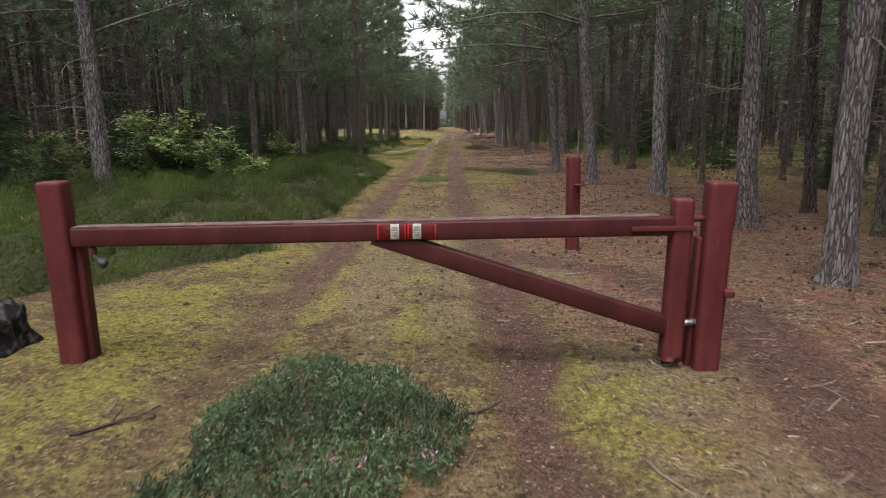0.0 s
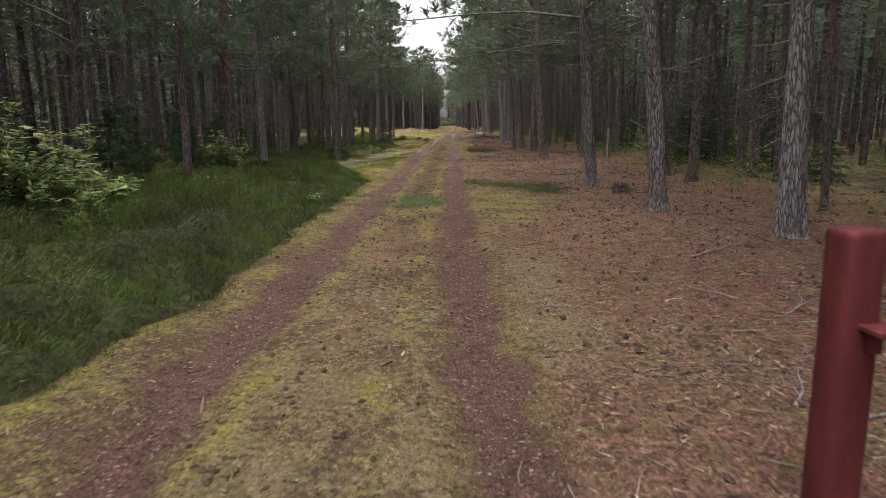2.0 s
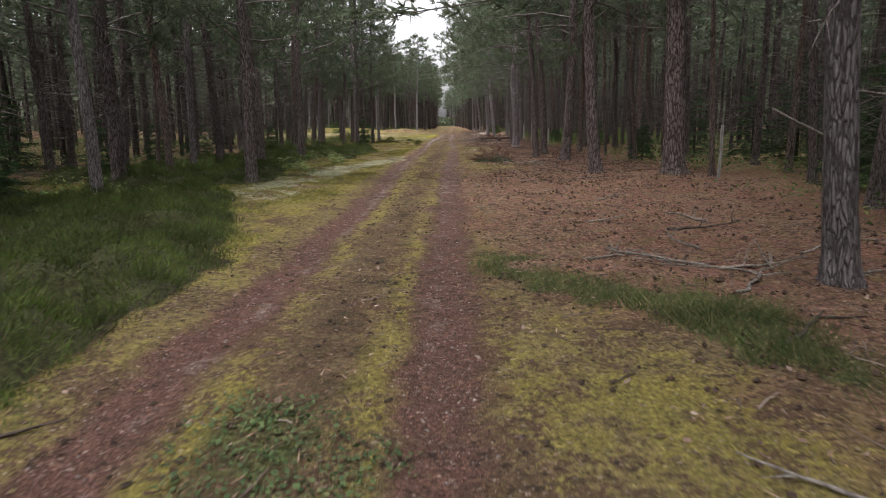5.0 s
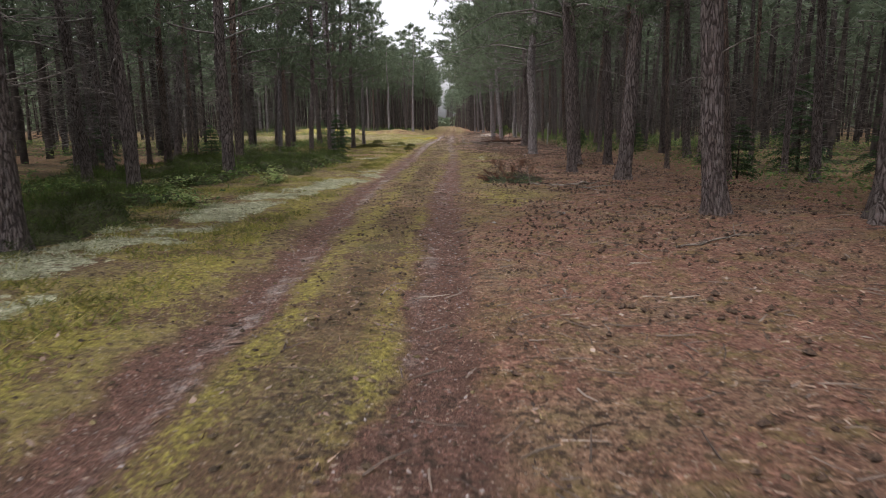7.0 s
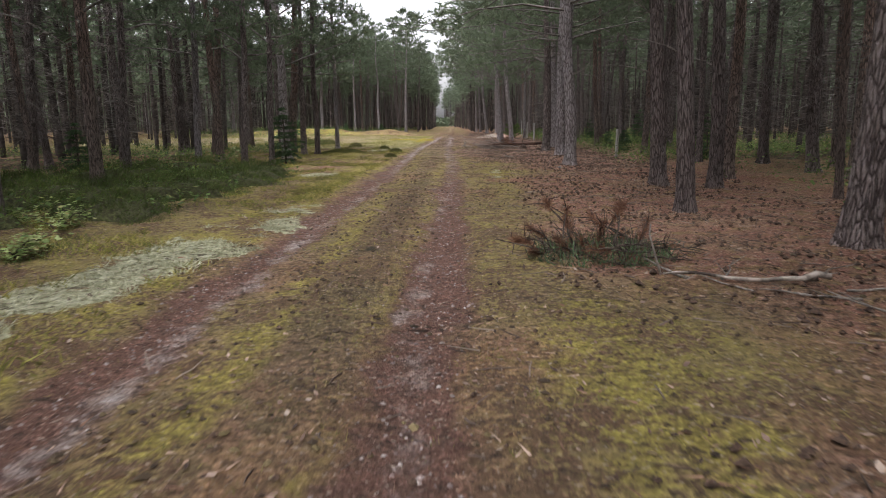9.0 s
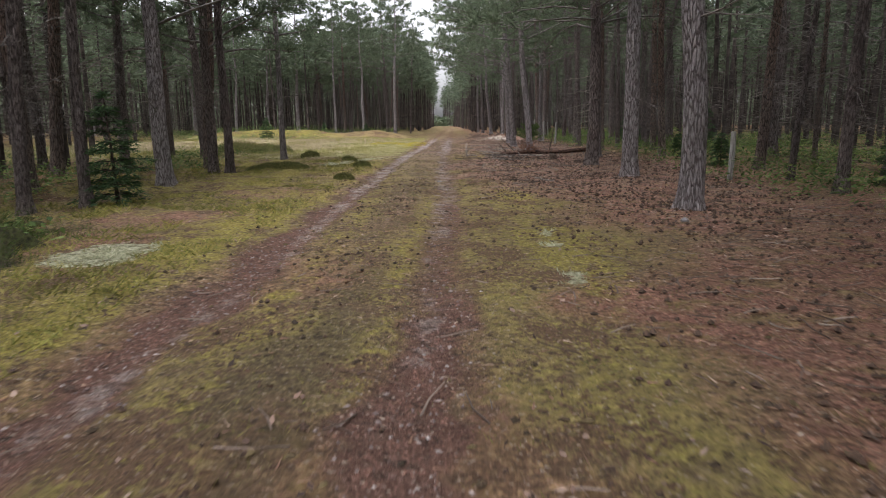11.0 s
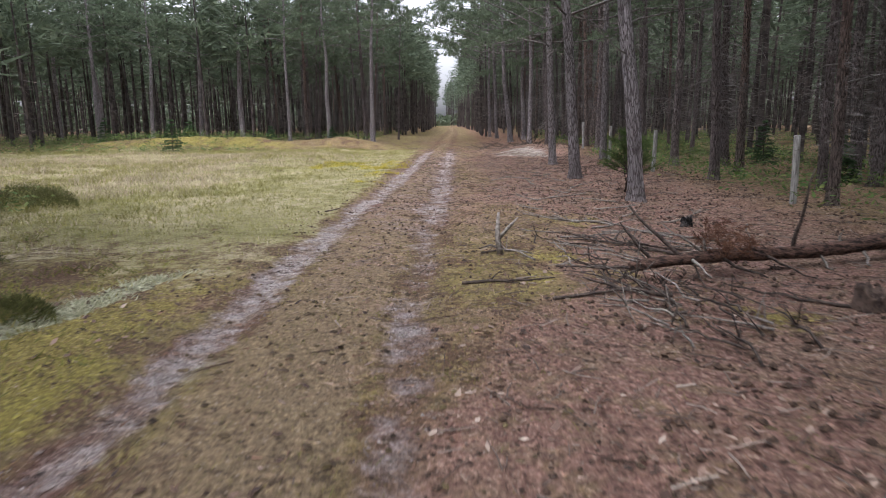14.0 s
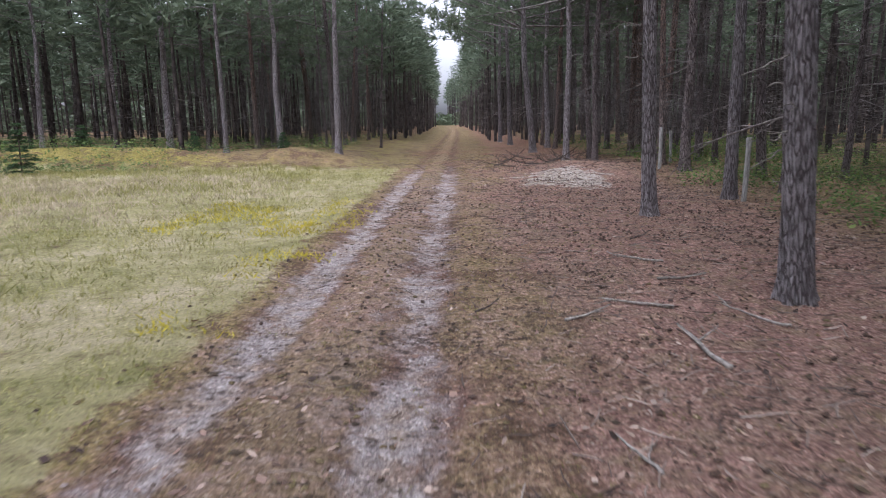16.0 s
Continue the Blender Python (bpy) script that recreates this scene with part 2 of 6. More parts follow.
BROADLEAF = leafy("rowan_leaves", [(0, (0.17, 0.25, 0.08)), (0.5, (0.29, 0.38, 0.14)), (0.92, (0.42, 0.48, 0.23)), (1, (0.34, 0.22, 0.08))], 0.45)
UNDERGROWTH = leafy("undergrowth_leaves", [(0, (0.055, 0.1, 0.028)), (0.6, (0.11, 0.17, 0.05)), (1, (0.21, 0.23, 0.075))], 0.4, vary=(0.6, 1.25))
LITTER = leafy("needle_litter", [(0, (0.06, 0.034, 0.024)), (0.35, (0.14, 0.078, 0.052)), (0.75, (0.25, 0.15, 0.105)), (1, (0.42, 0.31, 0.24))], 0.0, 0.85)
LICHEN = leafy("reindeer_lichen", [(0, (0.27, 0.275, 0.17)), (0.6, (0.41, 0.41, 0.28)), (1, (0.54, 0.54, 0.4))], 0.15, 0.95)
FLAKES = leafy("bark_flakes", [(0, (0.03, 0.02, 0.016)), (0.45, (0.08, 0.05, 0.038)), (0.65, (0.17, 0.11, 0.085)), (0.9, (0.26, 0.19, 0.15)), (1, (0.34, 0.27, 0.22))], 0.0, 0.9)
CLOD = leafy("moss_clods", [(0, (0.03, 0.021, 0.015)), (0.5, (0.065, 0.046, 0.028)), (0.85, (0.1, 0.076, 0.036)), (1, (0.15, 0.115, 0.06))], 0.0, 0.95)
CONE = simple("pine_cone", (0.025, 0.016, 0.012), (0.095, 0.06, 0.042), 60, 0.9)
PEBBLE = leafy("pebbles", [(0, (0.11, 0.075, 0.07)), (0.45, (0.22, 0.175, 0.165)), (0.85, (0.26, 0.22, 0.205)), (1, (0.34, 0.305, 0.29))], 0.0, 0.85)
FLOWER = leafy("yellow_flowers", [(0, (0.36, 0.3, 0.03)), (1, (0.5, 0.42, 0.05))], 0.3)
PINK = simple("heather_flower", (0.3, 0.12, 0.2), (0.45, 0.22, 0.32), 30)


# ---- ground ----
def rut_left(y):
    return np.interp(y, [-5, 7, 10, 13, 18, 24, 32, 36, 46, 57, 63, 66, 70, 76, 95], [-1.45, -1.45, -1.47, -1.43, -1.45, -1.42, -1.56, -1.68, -1.6, -1.64, -1.65, -1.6, -1.46, -1.38, -1.3])


def rut_right(y):
    return np.interp(y, [-5, 6.6, 8.7, 11, 15, 18, 22, 32, 35.4, 45.5, 49, 56.5, 61.5, 66, 70, 95], [0.45, 0.39, 0.24, 0.12, 0.03, 0.0, -0.05, -0.14, -0.17, -0.09, -0.06, -0.28, -0.4, -0.38, -0.41, -0.4])


def bend(y):
    """How far the track swings to the left in the distance."""
    return -0.0003 * np.clip(np.asarray(y, float) - 120, 0, 130) ** 2


def heath_edge(y):
    return np.interp(y, [0, 5.2, 6.7, 7.6, 9, 11.2, 16, 18.5, 21, 23, 24.8, 27, 29], [-5.0, -3.7, -2.8, -2.1, -1.98, -1.85, -2.0, -1.9, -1.98, -2.35, -2.9, -3.6, -5.0])


def fields(x, y):
    """Cover of each kind of ground at (x, y): rut, litter, lichen, meadow, heath, green, sand, bright moss."""
    x = x - bend(y)
    n1, n2 = fbm(x * 1.1, y * 0.8, 3), fbm(x * 0.45, y * 0.35, 9)
    wob = (fbm(x * 2.2, y * 1.2, 21) - 0.5) * 0.45 + (fbm(x * 6, y * 4, 23, 2) - 0.5) * 0.22
    slim = 1 + 0.15 * step(46, 54, y) + 0.35 * step(56, 60, y) * step(66, 62, y)
    dl, dr = slim * np.abs(x - rut_left(y) + 0.7 * wob), slim * np.abs(x - rut_right(y) + 0.7 * wob)
    near = step(10, 3, y)
    rut = np.maximum(step(0.4, 0.02, dl) * (1 - 0.6 * near), step(0.42, 0.04, dr) * (1 - 0.15 * near) * (1 - 0.4 * step(43, 47, y) * step(68, 63, y)))
    rut = rut * (0.75 + 0.5 * n1) * (1 - step(83, 88, y) * 0.5)
    bypass = np.interp(y, [1, 2.7, 4.5, 5.6, 6.4, 7.0, 7.6], [1.75, 1.9, 2.2, 2.05, 1.65, 1.0, 0.4])
    side = step(0.52, 0.2, np.abs(x - bypass + 0.6 * wob)) * step(8, 7.4, y)
    rut = np.clip(np.maximum(rut, side * 0.9), 0, 1)
    shift = 0.9 * np.exp(-(((y - 17.5) / 3.0) ** 2)) + 1.0 * np.exp(-(((y - 34.6) / 1.8) ** 2)) + 0.35 * np.exp(-(((y - 51) / 2.5) ** 2))
    shift = shift + 1.1 * np.exp(-(((y - 2.6) / 2.6) ** 2)) + 1.0 * np.exp(-(((y - 46.8) / 2.6) ** 2))
    shift = shift + 0.8 * step(84, 92, y)
    shift = shift - 0.7 * np.exp(-(((y - 57) / 3.0) ** 2))
    shift = shift - 1.2 * np.exp(-(((y - 28.8) / 3.9) ** 2)) - 0.4 * step(66, 70, y)
    litter = step(-0.1, 1.6, x - shift + wob + (n1 - 0.5) * 2.2) * (1 - (0.5 + 0.2 * step(56, 62, y)) * step(4.5 - 1.2 * step(56, 62, y), 8 - 2.2 * step(56, 62, y), x))
    litter = np.maximum(litter, 0.45 * step(-6, -9, x) * np.maximum(step(64, 58, y), step(88, 92, y)))
    litter = np.maximum(litter, step(0.5, 0.75, n2) * 0.55 * step(-2.6, -1.8, x))
    patchy = step(0.5, 0.62, fbm(x * 0.8, y * 0.8, 33)) * step(-2.1, -2.8, x) * step(40, 48, y) * step(61, 57, y)
    litter = np.maximum(litter, 0.8 * patchy)
    litter = np.maximum(litter, 0.7 * step(0.42, 0.6, fbm(x * 1.6, y * 1.1, 35)) * step(-1.7, -2.0, x) * step(-3.6, -2.7, x) * step(48, 51, y) * step(64, 60, y))
    strip = (1 - 0.5 * step(46, 54, y)) * np.exp(-(((x + 0.72) / 0.34) ** 2)) * step(6, 12, y) * step(0.25, 0.5, fbm(x * 1.5, y * 0.5, 29))
    litter = np.maximum(litter, 0.5 * strip)
    litter = np.maximum(litter, (0.25 + 0.25 * step(61, 67, y) * step(88, 82, y)) * step(54, 64, y) * step(-2.2, -1.6, x) * (0.6 + 0.8 * n1))
    litter = np.maximum(litter, 0.55 * np.maximum(step(20, 40, np.abs(x)), step(105, 140, y) * step(1.5, 4, np.abs(x + 0.8))))
    edge = np.interp(y, [25, 31, 33.4, 35, 36, 38.8, 42], [-2.9, -2.8, -2.65, -2.4, -2.2, -1.75, -1.7]) - 0.15
    wide = np.interp(y, [25, 33, 36, 38, 42], [1.5, 1.0, 0.75, 0.8, 0.4])
    lichen = step(41.5, 40, y) * step(25, 30, y) * step(0.2, -0.1, x - edge + wob) * step(-wide - 0.25, -wide + 0.2, x - edge + wob) * step(0.34, 0.56, fbm(x * 1.6, y * 2.9, 27) + 0.02)
    for a, c, p, q in ((-3.1, 46.6, 0.4, 0.5), (0.92, 46.9, 0.09, 0.12), (0.88, 45.65, 0.08, 0.16), (0.84, 45.35, 0.06, 0.08), (0.95, 47.6, 0.08, 0.12)):
        lichen = np.maximum(lichen, step(1.35, 0.75, np.hypot((x - a) / p, (y - c) / q) + 0.6 * wob))
    lichen = np.maximum(lichen, 0.9 * step(0.24, 0.08, np.abs(x + 2.83 + 0.23 * (61.0 - y) + 0.5 * wob)) * step(58.2, 58.9, y) * step(62.4, 61.4, y))
    meadow = step(-1.75, -2.1, x + 0.5 * wob) * step(-24, -19, x) * step(59.5, 65, y + x * 0.12) * step(87.2, 85.4, y)
    heath = step(0.0, -0.35, x - heath_edge(y) + wob) * step(29, 26, y) * step(-9.5, -7, x + np.interp(y, [11, 15, 23, 27], [0, -2.4, -2.4, 0]) + 1.5 * (n1 - 0.5))
    heath = np.maximum(heath, step(1.0, 0.7, np.hypot((x + 6.1) / 2.9, (y - 44.3) / 5.6) + wob))
    heath = np.maximum(heath, step(1.0, 0.7, np.hypot((x + 6.0) / 2.2, (y - 30.5) / 2.6) + wob))
    rag = (fbm(x * 3.1, y * 3.1, 25) - 0.5) * 1.5
    green = 0.65 * step(1.3, 0.3, np.hypot((x + 0.72) / 0.5, (y - 17.4) / 1.1) + rag)
    u = np.clip((x - 0.3) / 2.2, 0, 1)
    green = np.maximum(green, step(0.85, 0.15, np.abs(y - 21.6 + 2.6 * u) / (0.75 + 0.5 * u) + 1.0 * rag) * step(0.1, 0.4, x) * step(2.4, 1.9, x))
    sand = step(1.0, 0.45, np.hypot((x - 2.35) / 1.35, (y - 82.0) / 2.4) + 0.75 * rag)
    heath = np.maximum(heath, 0.62 * step(-3.3, -4.2, x + wob) * step(-12, -9, x) * step(26, 30, y) * step(50, 46, y) * step(0.3, 0.6, fbm(x * 0.9, y * 0.9, 43)))
    heath = np.maximum(heath, 0.46 * np.clip(strip, 0, 1) * step(10, 16, y) * step(52, 46, y))
    inner = 0.62 * step(0.36, 0.6, fbm(x * 0.5, y * 0.5, 47)) * np.maximum(step(-7.5, -9.5, x) * np.maximum(step(64, 60, y), step(90, 93, y)), step(6.5, 9.5, x))
    heath = np.maximum(heath, inner)
    litter = np.maximum(litter, 0.3 * step(86, 87.5, y) * step(93, 90, y) * step(-3, -4, x))
    spots = np.maximum.reduce([np.exp(-(((x - a) / p) ** 2) - ((y - c) / q) ** 2) for a, c, p, q in ((1.0, 17.6, 0.8, 2.4), (0.8, 34.8, 0.42, 1.5), (0.95, 51.0, 0.4, 1.5), (0.7, 3.4, 0.8, 1.0), (-2.3, 3.6, 0.6, 1.6), (-0.25, 31.5, 0.3, 3.0), (1.0, 46.9, 0.4, 1.6), (-6.5, 62.0, 2.6, 2.4), (0.9, 62.5, 0.35, 0.5), (1.35, 61.6, 0.3, 0.35), (0.65, 61.6, 0.25, 0.3), (1.5, 64.9, 0.5, 0.8), (1.9, 57.7, 0.7, 0.5), (3.2, 57.6, 0.9, 0.5), (2.2, 60.4, 0.3, 0.4), (-4.2, 55.5, 2.4, 6.0), (-12.0, 87.3, 6.0, 1.0))])
    verge = step(-1.9, -2.1, x + 0.5 * wob) * step(-3.3, -2.5, x) * step(66, 60, y) + (0.75 - 0.55 * step(45, 53, y)) * (1 + 0.35 * step(22, 26, y) * step(42, 38, y)) * (np.exp(-(((x + 0.36) / 0.18) ** 2)) + np.exp(-(((x + 1.12) / 0.18) ** 2)))
    bright = np.clip(1.05 * spots + 0.8 * verge, 0, 1) * (0.2 + 1.2 * n1) * (1 - 0.9 * meadow)
    return rut, litter, lichen, meadow, heath, green, sand, bright


def wear(x, y):
    """Loose pale gravel in the ruts, torn brown clods between them, and dry tan grass."""
    x = x - bend(y)
    n1, n2 = fbm(x * 2.3, y * 1.1, 203), fbm(x * 1.1, y * 0.5, 207)
    off, w = 0.1 * step(54, 46, y), 0.11 + 0.1 * step(46, 58, y)
    sway = 0.22 * (fbm(x * 1.5, y * 0.9, 211, 3) - 0.5)
    left = np.exp(-(((x - rut_left(y) - off + sway) / w) ** 2))
    right = (0.75 - 0.3 * step(56, 59, y) * step(68, 64, y)) * np.exp(-(((x - rut_right(y) + off + sway) / (1.15 * w + 0.03 * step(54, 62, y))) ** 2))
    gravel = np.maximum(left, right) * (0.3 + 1.4 * fbm(x * 1.6, y * 1.1, 213, 3)) * np.interp(y, [6, 16, 30, 46, 56, 64, 84, 88], [0.08, 0.18, 0.3, 0.32, 0.62, 1.0, 1.05, 0.1])
    between = step(0.15, 0.4, x - rut_left(y)) * step(-0.05, -0.35, x - rut_right(y))
    gravel = np.maximum(gravel, 0.42 * between * step(58, 66, y) * step(87, 84, y) * (0.5 + n1))
    clods = np.exp(-(((x + 0.78 + 0.2 * (n2 - 0.5)) / 0.32) ** 2)) * np.interp(y, [8, 14, 20, 27, 33, 56, 64, 84, 88], [0, 0.7, 0.8, 0.5, 0.9, 1, 0.8, 0.6, 0.3]) * step(0.25, 0.5, n1)
    dry = between * (0.55 * step(16, 8, y) + 0.95 * step(52, 60, y)) + step(0.25, 0.6, x - rut_right(y)) * step(2.6, 1.5, x) * (0.75 * step(16, 10, y) + 0.4 * step(26, 20, y))
    dry = np.maximum(dry, 0.25 * step(86, 90, y) * step(-3.4, -2.6, x) * step(2.4, 1.2, x))
    return np.clip(gravel, 0, 1), np.clip(clods, 0, 1), np.clip(dry * (0.4 + 1.2 * n2), 0, 1)


def sand_relief(x, y):
    return step(1.0, 0.5, np.hypot((x - 2.35) / 1.35, (y - 82.0) / 2.4)) * (0.5 + 2.0 * fbm(x * 3, y * 3, 35))


def ground_z(x, y):
    x, y = np.asarray(x, float), np.asarray(y, float)
    z = -0.045 * np.exp(-((x - rut_left(y)) / 0.28) ** 2) - 0.045 * np.exp(-((x - rut_right(y)) / 0.3) ** 2)
    off = step(2.2, 6.0, np.abs(x + 0.7))
    z = z + (fbm(x * 0.9, y * 0.9, 31, 3) - 0.5) * (0.05 + 0.16 * off) + (fbm(x * 6, y * 6, 41, 2) - 0.5) * 0.02
    z = z + off * (fbm(x * 0.17, y * 0.17, 51, 2) - 0.5) * 0.25
    z = z + 0.22 * (fbm(x * 1.3, y * 1.3, 63, 3) - 0.4) * step(-2.4, -4.0, x) * step(-14, -10, x) * step(47, 52, y) * step(66, 61, y)
    z = z + 0.09 * (fbm(x * 3.4, y * 2.6, 65, 3) - 0.4) * step(-2.0, -2.5, x) * step(-8, -5, x) * step(22, 27, y) * step(46, 42, y)
    z = z + 0.03 * sand_relief(x, y)
    z = z + 0.18 * step(85.5, 88.0, y + 0.6 * (fbm(x * 0.5, y * 0.1, 61, 2) - 0.5) * 5) * step(-2.6, -4.5, x)
    z = z + 0.3 * np.exp(-(((y - 84.5) / 2.2) ** 2)) * step(1.4, 3.0, x) * step(8, 5, x)
    z = z + 0.12 * step(84, 94, y)
    for mx, my, w, h in ((-12.6, 87.6, 2.2, 0.4), (-10.0, 87.9, 1.6, 0.35), (-6.1, 88.6, 1.7, 0.3), (-16.0, 88.0, 2.5, 0.3)):
        z = z + h * np.exp(-(((x - mx) / w) ** 2) - ((y - my) / 0.9) ** 2)
    far = step(45, 120, np.maximum(np.abs(x), np.abs(y - 45)))
    return z * (1 - 0.9 * far)


def ground_material():
    m, n, l, b = material("forest_floor", 0.95)
    a1, a2, a3 = n.new("ShaderNodeAttribute"), n.new("ShaderNodeAttribute"), n.new("ShaderNodeAttribute")
    a1.attribute_name, a2.attribute_name, a3.attribute_name = "cover", "patch", "wear"
    s1, s2, s3 = n.new("ShaderNodeSeparateColor"), n.new("ShaderNodeSeparateColor"), n.new("ShaderNodeSeparateColor")
    l.new(a3.outputs["Color"], s3.inputs[0])
    l.new(a1.outputs["Color"], s1.inputs[0])
    l.new(a2.outputs["Color"], s2.inputs[0])
    grain = noise_node(n, l, 70, 5, 0.75)
    fibre = noise_node(n, l, 26, 5, 0.75, (1.2, 0.9, 1))
    clump = noise_node(n, l, 11, 5, 0.7)
    mid = noise_node(n, l, 3.6, 5, 0.65)
    broad = noise_node(n, l, 0.6, 4, 0.6)
    patch = noise_node(n, l, 1.5, 3, 0.55)
    flakes = n.new("ShaderNodeTexVoronoi")
    flakes.inputs["Scale"].default_value = 58.0
    tc = n.new("ShaderNodeTexCoord")
    l.new(tc.outputs["Object"], flakes.inputs["Vector"])
    scraps = n.new("ShaderNodeTexVoronoi")
    scraps.inputs["Scale"].default_value = 25.0
    l.new(mix(n, l, 0.05, tc.outputs["Object"], flakes.outputs["Color"], "ADD"), scraps.inputs["Vector"])

    def off(f, k):
        return calc(n, l, "MULTIPLY", calc(n, l, "SUBTRACT", f, 0.5), k)

    def cover(socket, width=0.4, k=1.0):
        v = calc(n, l, "ADD", calc(n, l, "ADD", off(fibre, 0.45 * k), off(clump, 0.6 * k)), calc(n, l, "ADD", off(mid, 1.0 * k), off(patch, 0.7 * k)))
        v = calc(n, l, "ADD", socket, calc(n, l, "MULTIPLY", v, calc(n, l, "MULTIPLY", socket, 4.0, True)))
        return ramp(n, l, v, [(0.5 - width / 2, (0, 0, 0)), (0.5 + width / 2, (1, 1, 1))])

    moss = ramp(n, l, clump, [(0.15, (0.085, 0.066, 0.03)), (0.4, (0.185, 0.146, 0.058)), (0.6, (0.255, 0.205, 0.072)), (0.85, (0.3, 0.265, 0.075))])
    moss = mix(n, l, ramp(n, l, mid, [(0.22, (0.8, 0.8, 0.8)), (0.45, (0, 0, 0))]), moss, ramp(n, l, fibre, [(0.2, (0.07, 0.05, 0.03)), (0.8, (0.23, 0.165, 0.1))]))
    moss = mix(n, l, ramp(n, l, mid, [(0.5, (0, 0, 0)), (0.8, (0.6, 0.6, 0.6))]), moss, ramp(n, l, clump, [(0.2, (0.15, 0.132, 0.042)), (0.8, (0.32, 0.295, 0.068))]))
    bare = calc(n, l, "ADD", fibre, calc(n, l, "ADD", off(patch, 0.9), off(clump, 0.35)))
    moss = mix(n, l, ramp(n, l, bare, [(0.36, (0.95, 0.95, 0.95)), (0.5, (0, 0, 0))]), moss, ramp(n, l, grain, [(0.25, (0.055, 0.033, 0.021)), (0.75, (0.19, 0.115, 0.072))]))
    moss = mix(n, l, ramp(n, l, broad, [(0.5, (0, 0, 0)), (0.85, (0.7, 0.7, 0.7))]), moss, mix(n, l, ramp(n, l, fibre, [(0.35, (0, 0, 0)), (0.65, (1, 1, 1))]), (0.1, 0.065, 0.04), (0.24, 0.18, 0.095)))
    torn = ramp(n, l, fibre, [(0.2, (0.036, 0.026, 0.016)), (0.5, (0.105, 0.08, 0.042)), (0.85, (0.22, 0.175, 0.095))])
    moss = mix(n, l, calc(n, l, "MULTIPLY", cover(s3.outputs[1], 0.45, 1.1), 0.85), moss, torn)
    hay = ramp(n, l, fibre, [(0.15, (0.1, 0.07, 0.042)), (0.45, (0.225, 0.165, 0.098)), (0.7, (0.32, 0.243, 0.148)), (0.92, (0.45, 0.36, 0.25))])
    moss = mix(n, l, calc(n, l, "MULTIPLY", cover(s3.outputs[2], 0.6, 1.0), 0.9), moss, hay)
    needle = ramp(n, l, fibre, [(0.15, (0.058, 0.026, 0.019)), (0.4, (0.186, 0.09, 0.065)), (0.65, (0.295, 0.158, 0.115)), (0.92, (0.46, 0.29, 0.22))])
    needle = mix(n, l, ramp(n, l, mid, [(0.45, (0, 0, 0)), (0.72, (0.6, 0.6, 0.6))]), needle, ramp(n, l, clump, [(0.3, (0.1, 0.075, 0.03)), (0.7, (0.24, 0.2, 0.07))]))
    stray = calc(n, l, "ADD", calc(n, l, "MULTIPLY", broad, 0.6), calc(n, l, "MULTIPLY", patch, 0.4))
    needle = mix(n, l, ramp(n, l, stray, [(0.48, (0, 0, 0)), (0.7, (0.5, 0.5, 0.5))]), needle, hay)
    sx = n.new("ShaderNodeSeparateXYZ")
    l.new(tc.outputs["Object"], sx.inputs[0])
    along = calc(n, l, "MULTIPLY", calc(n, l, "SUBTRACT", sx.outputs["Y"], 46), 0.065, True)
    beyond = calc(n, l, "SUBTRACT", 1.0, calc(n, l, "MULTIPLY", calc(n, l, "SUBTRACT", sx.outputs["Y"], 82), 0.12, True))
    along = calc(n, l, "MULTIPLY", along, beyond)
    pink = ramp(n, l, grain, [(0.15, (0.055, 0.028, 0.021)), (0.5, (0.135, 0.07, 0.052)), (0.75, (0.22, 0.128, 0.1)), (0.92, (0.43, 0.355, 0.32))])
    grey = ramp(n, l, grain, [(0.15, (0.15, 0.122, 0.115)), (0.5, (0.345, 0.303, 0.29)), (0.85, (0.57, 0.53, 0.51))])
    tan = ramp(n, l, grain, [(0.15, (0.13, 0.095, 0.075)), (0.5, (0.29, 0.225, 0.18)), (0.85, (0.48, 0.41, 0.35))])
    pale_stones = cover(s3.outputs[0], 0.6, 0.8)
    dirt = mix(n, l, pale_stones, pink, mix(n, l, ramp(n, l, mid, [(0.3, (0, 0, 0)), (0.6, (1, 1, 1))]), tan, grey))
    dirt = mix(n, l, ramp(n, l, clump, [(0.25, (0.6, 0.6, 0.6)), (0.42, (0, 0, 0))]), dirt, (0.1, 0.066, 0.052))
    pale = ramp(n, l, clump, [(0.25, (0.12, 0.12, 0.06)), (0.5, (0.32, 0.325, 0.21)), (0.8, (0.5, 0.5, 0.37))])
    mead = ramp(n, l, calc(n, l, "ADD", calc(n, l, "MULTIPLY", mid, 0.4), calc(n, l, "MULTIPLY", broad, 0.6)), [(0.25, (0.19, 0.185, 0.065)), (0.5, (0.31, 0.28, 0.14)), (0.8, (0.45, 0.38, 0.26))])
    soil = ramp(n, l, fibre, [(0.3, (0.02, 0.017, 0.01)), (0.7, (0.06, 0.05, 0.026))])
    lush = ramp(n, l, fibre, [(0.3, (0.05, 0.06, 0.02)), (0.7, (0.13, 0.14, 0.045))])
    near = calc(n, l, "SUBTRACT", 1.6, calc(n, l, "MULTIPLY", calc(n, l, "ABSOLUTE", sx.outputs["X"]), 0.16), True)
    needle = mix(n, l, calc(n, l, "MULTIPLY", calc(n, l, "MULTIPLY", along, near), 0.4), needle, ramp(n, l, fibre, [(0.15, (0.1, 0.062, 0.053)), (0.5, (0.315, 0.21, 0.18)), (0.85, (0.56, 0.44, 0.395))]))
    c = mix(n, l, cover(s1.outputs[1], 0.5), moss, needle)
    vivid = ramp(n, l, fibre, [(0.15, (0.12, 0.095, 0.03)), (0.45, (0.235, 0.2, 0.05)), (0.8, (0.41, 0.365, 0.078))])
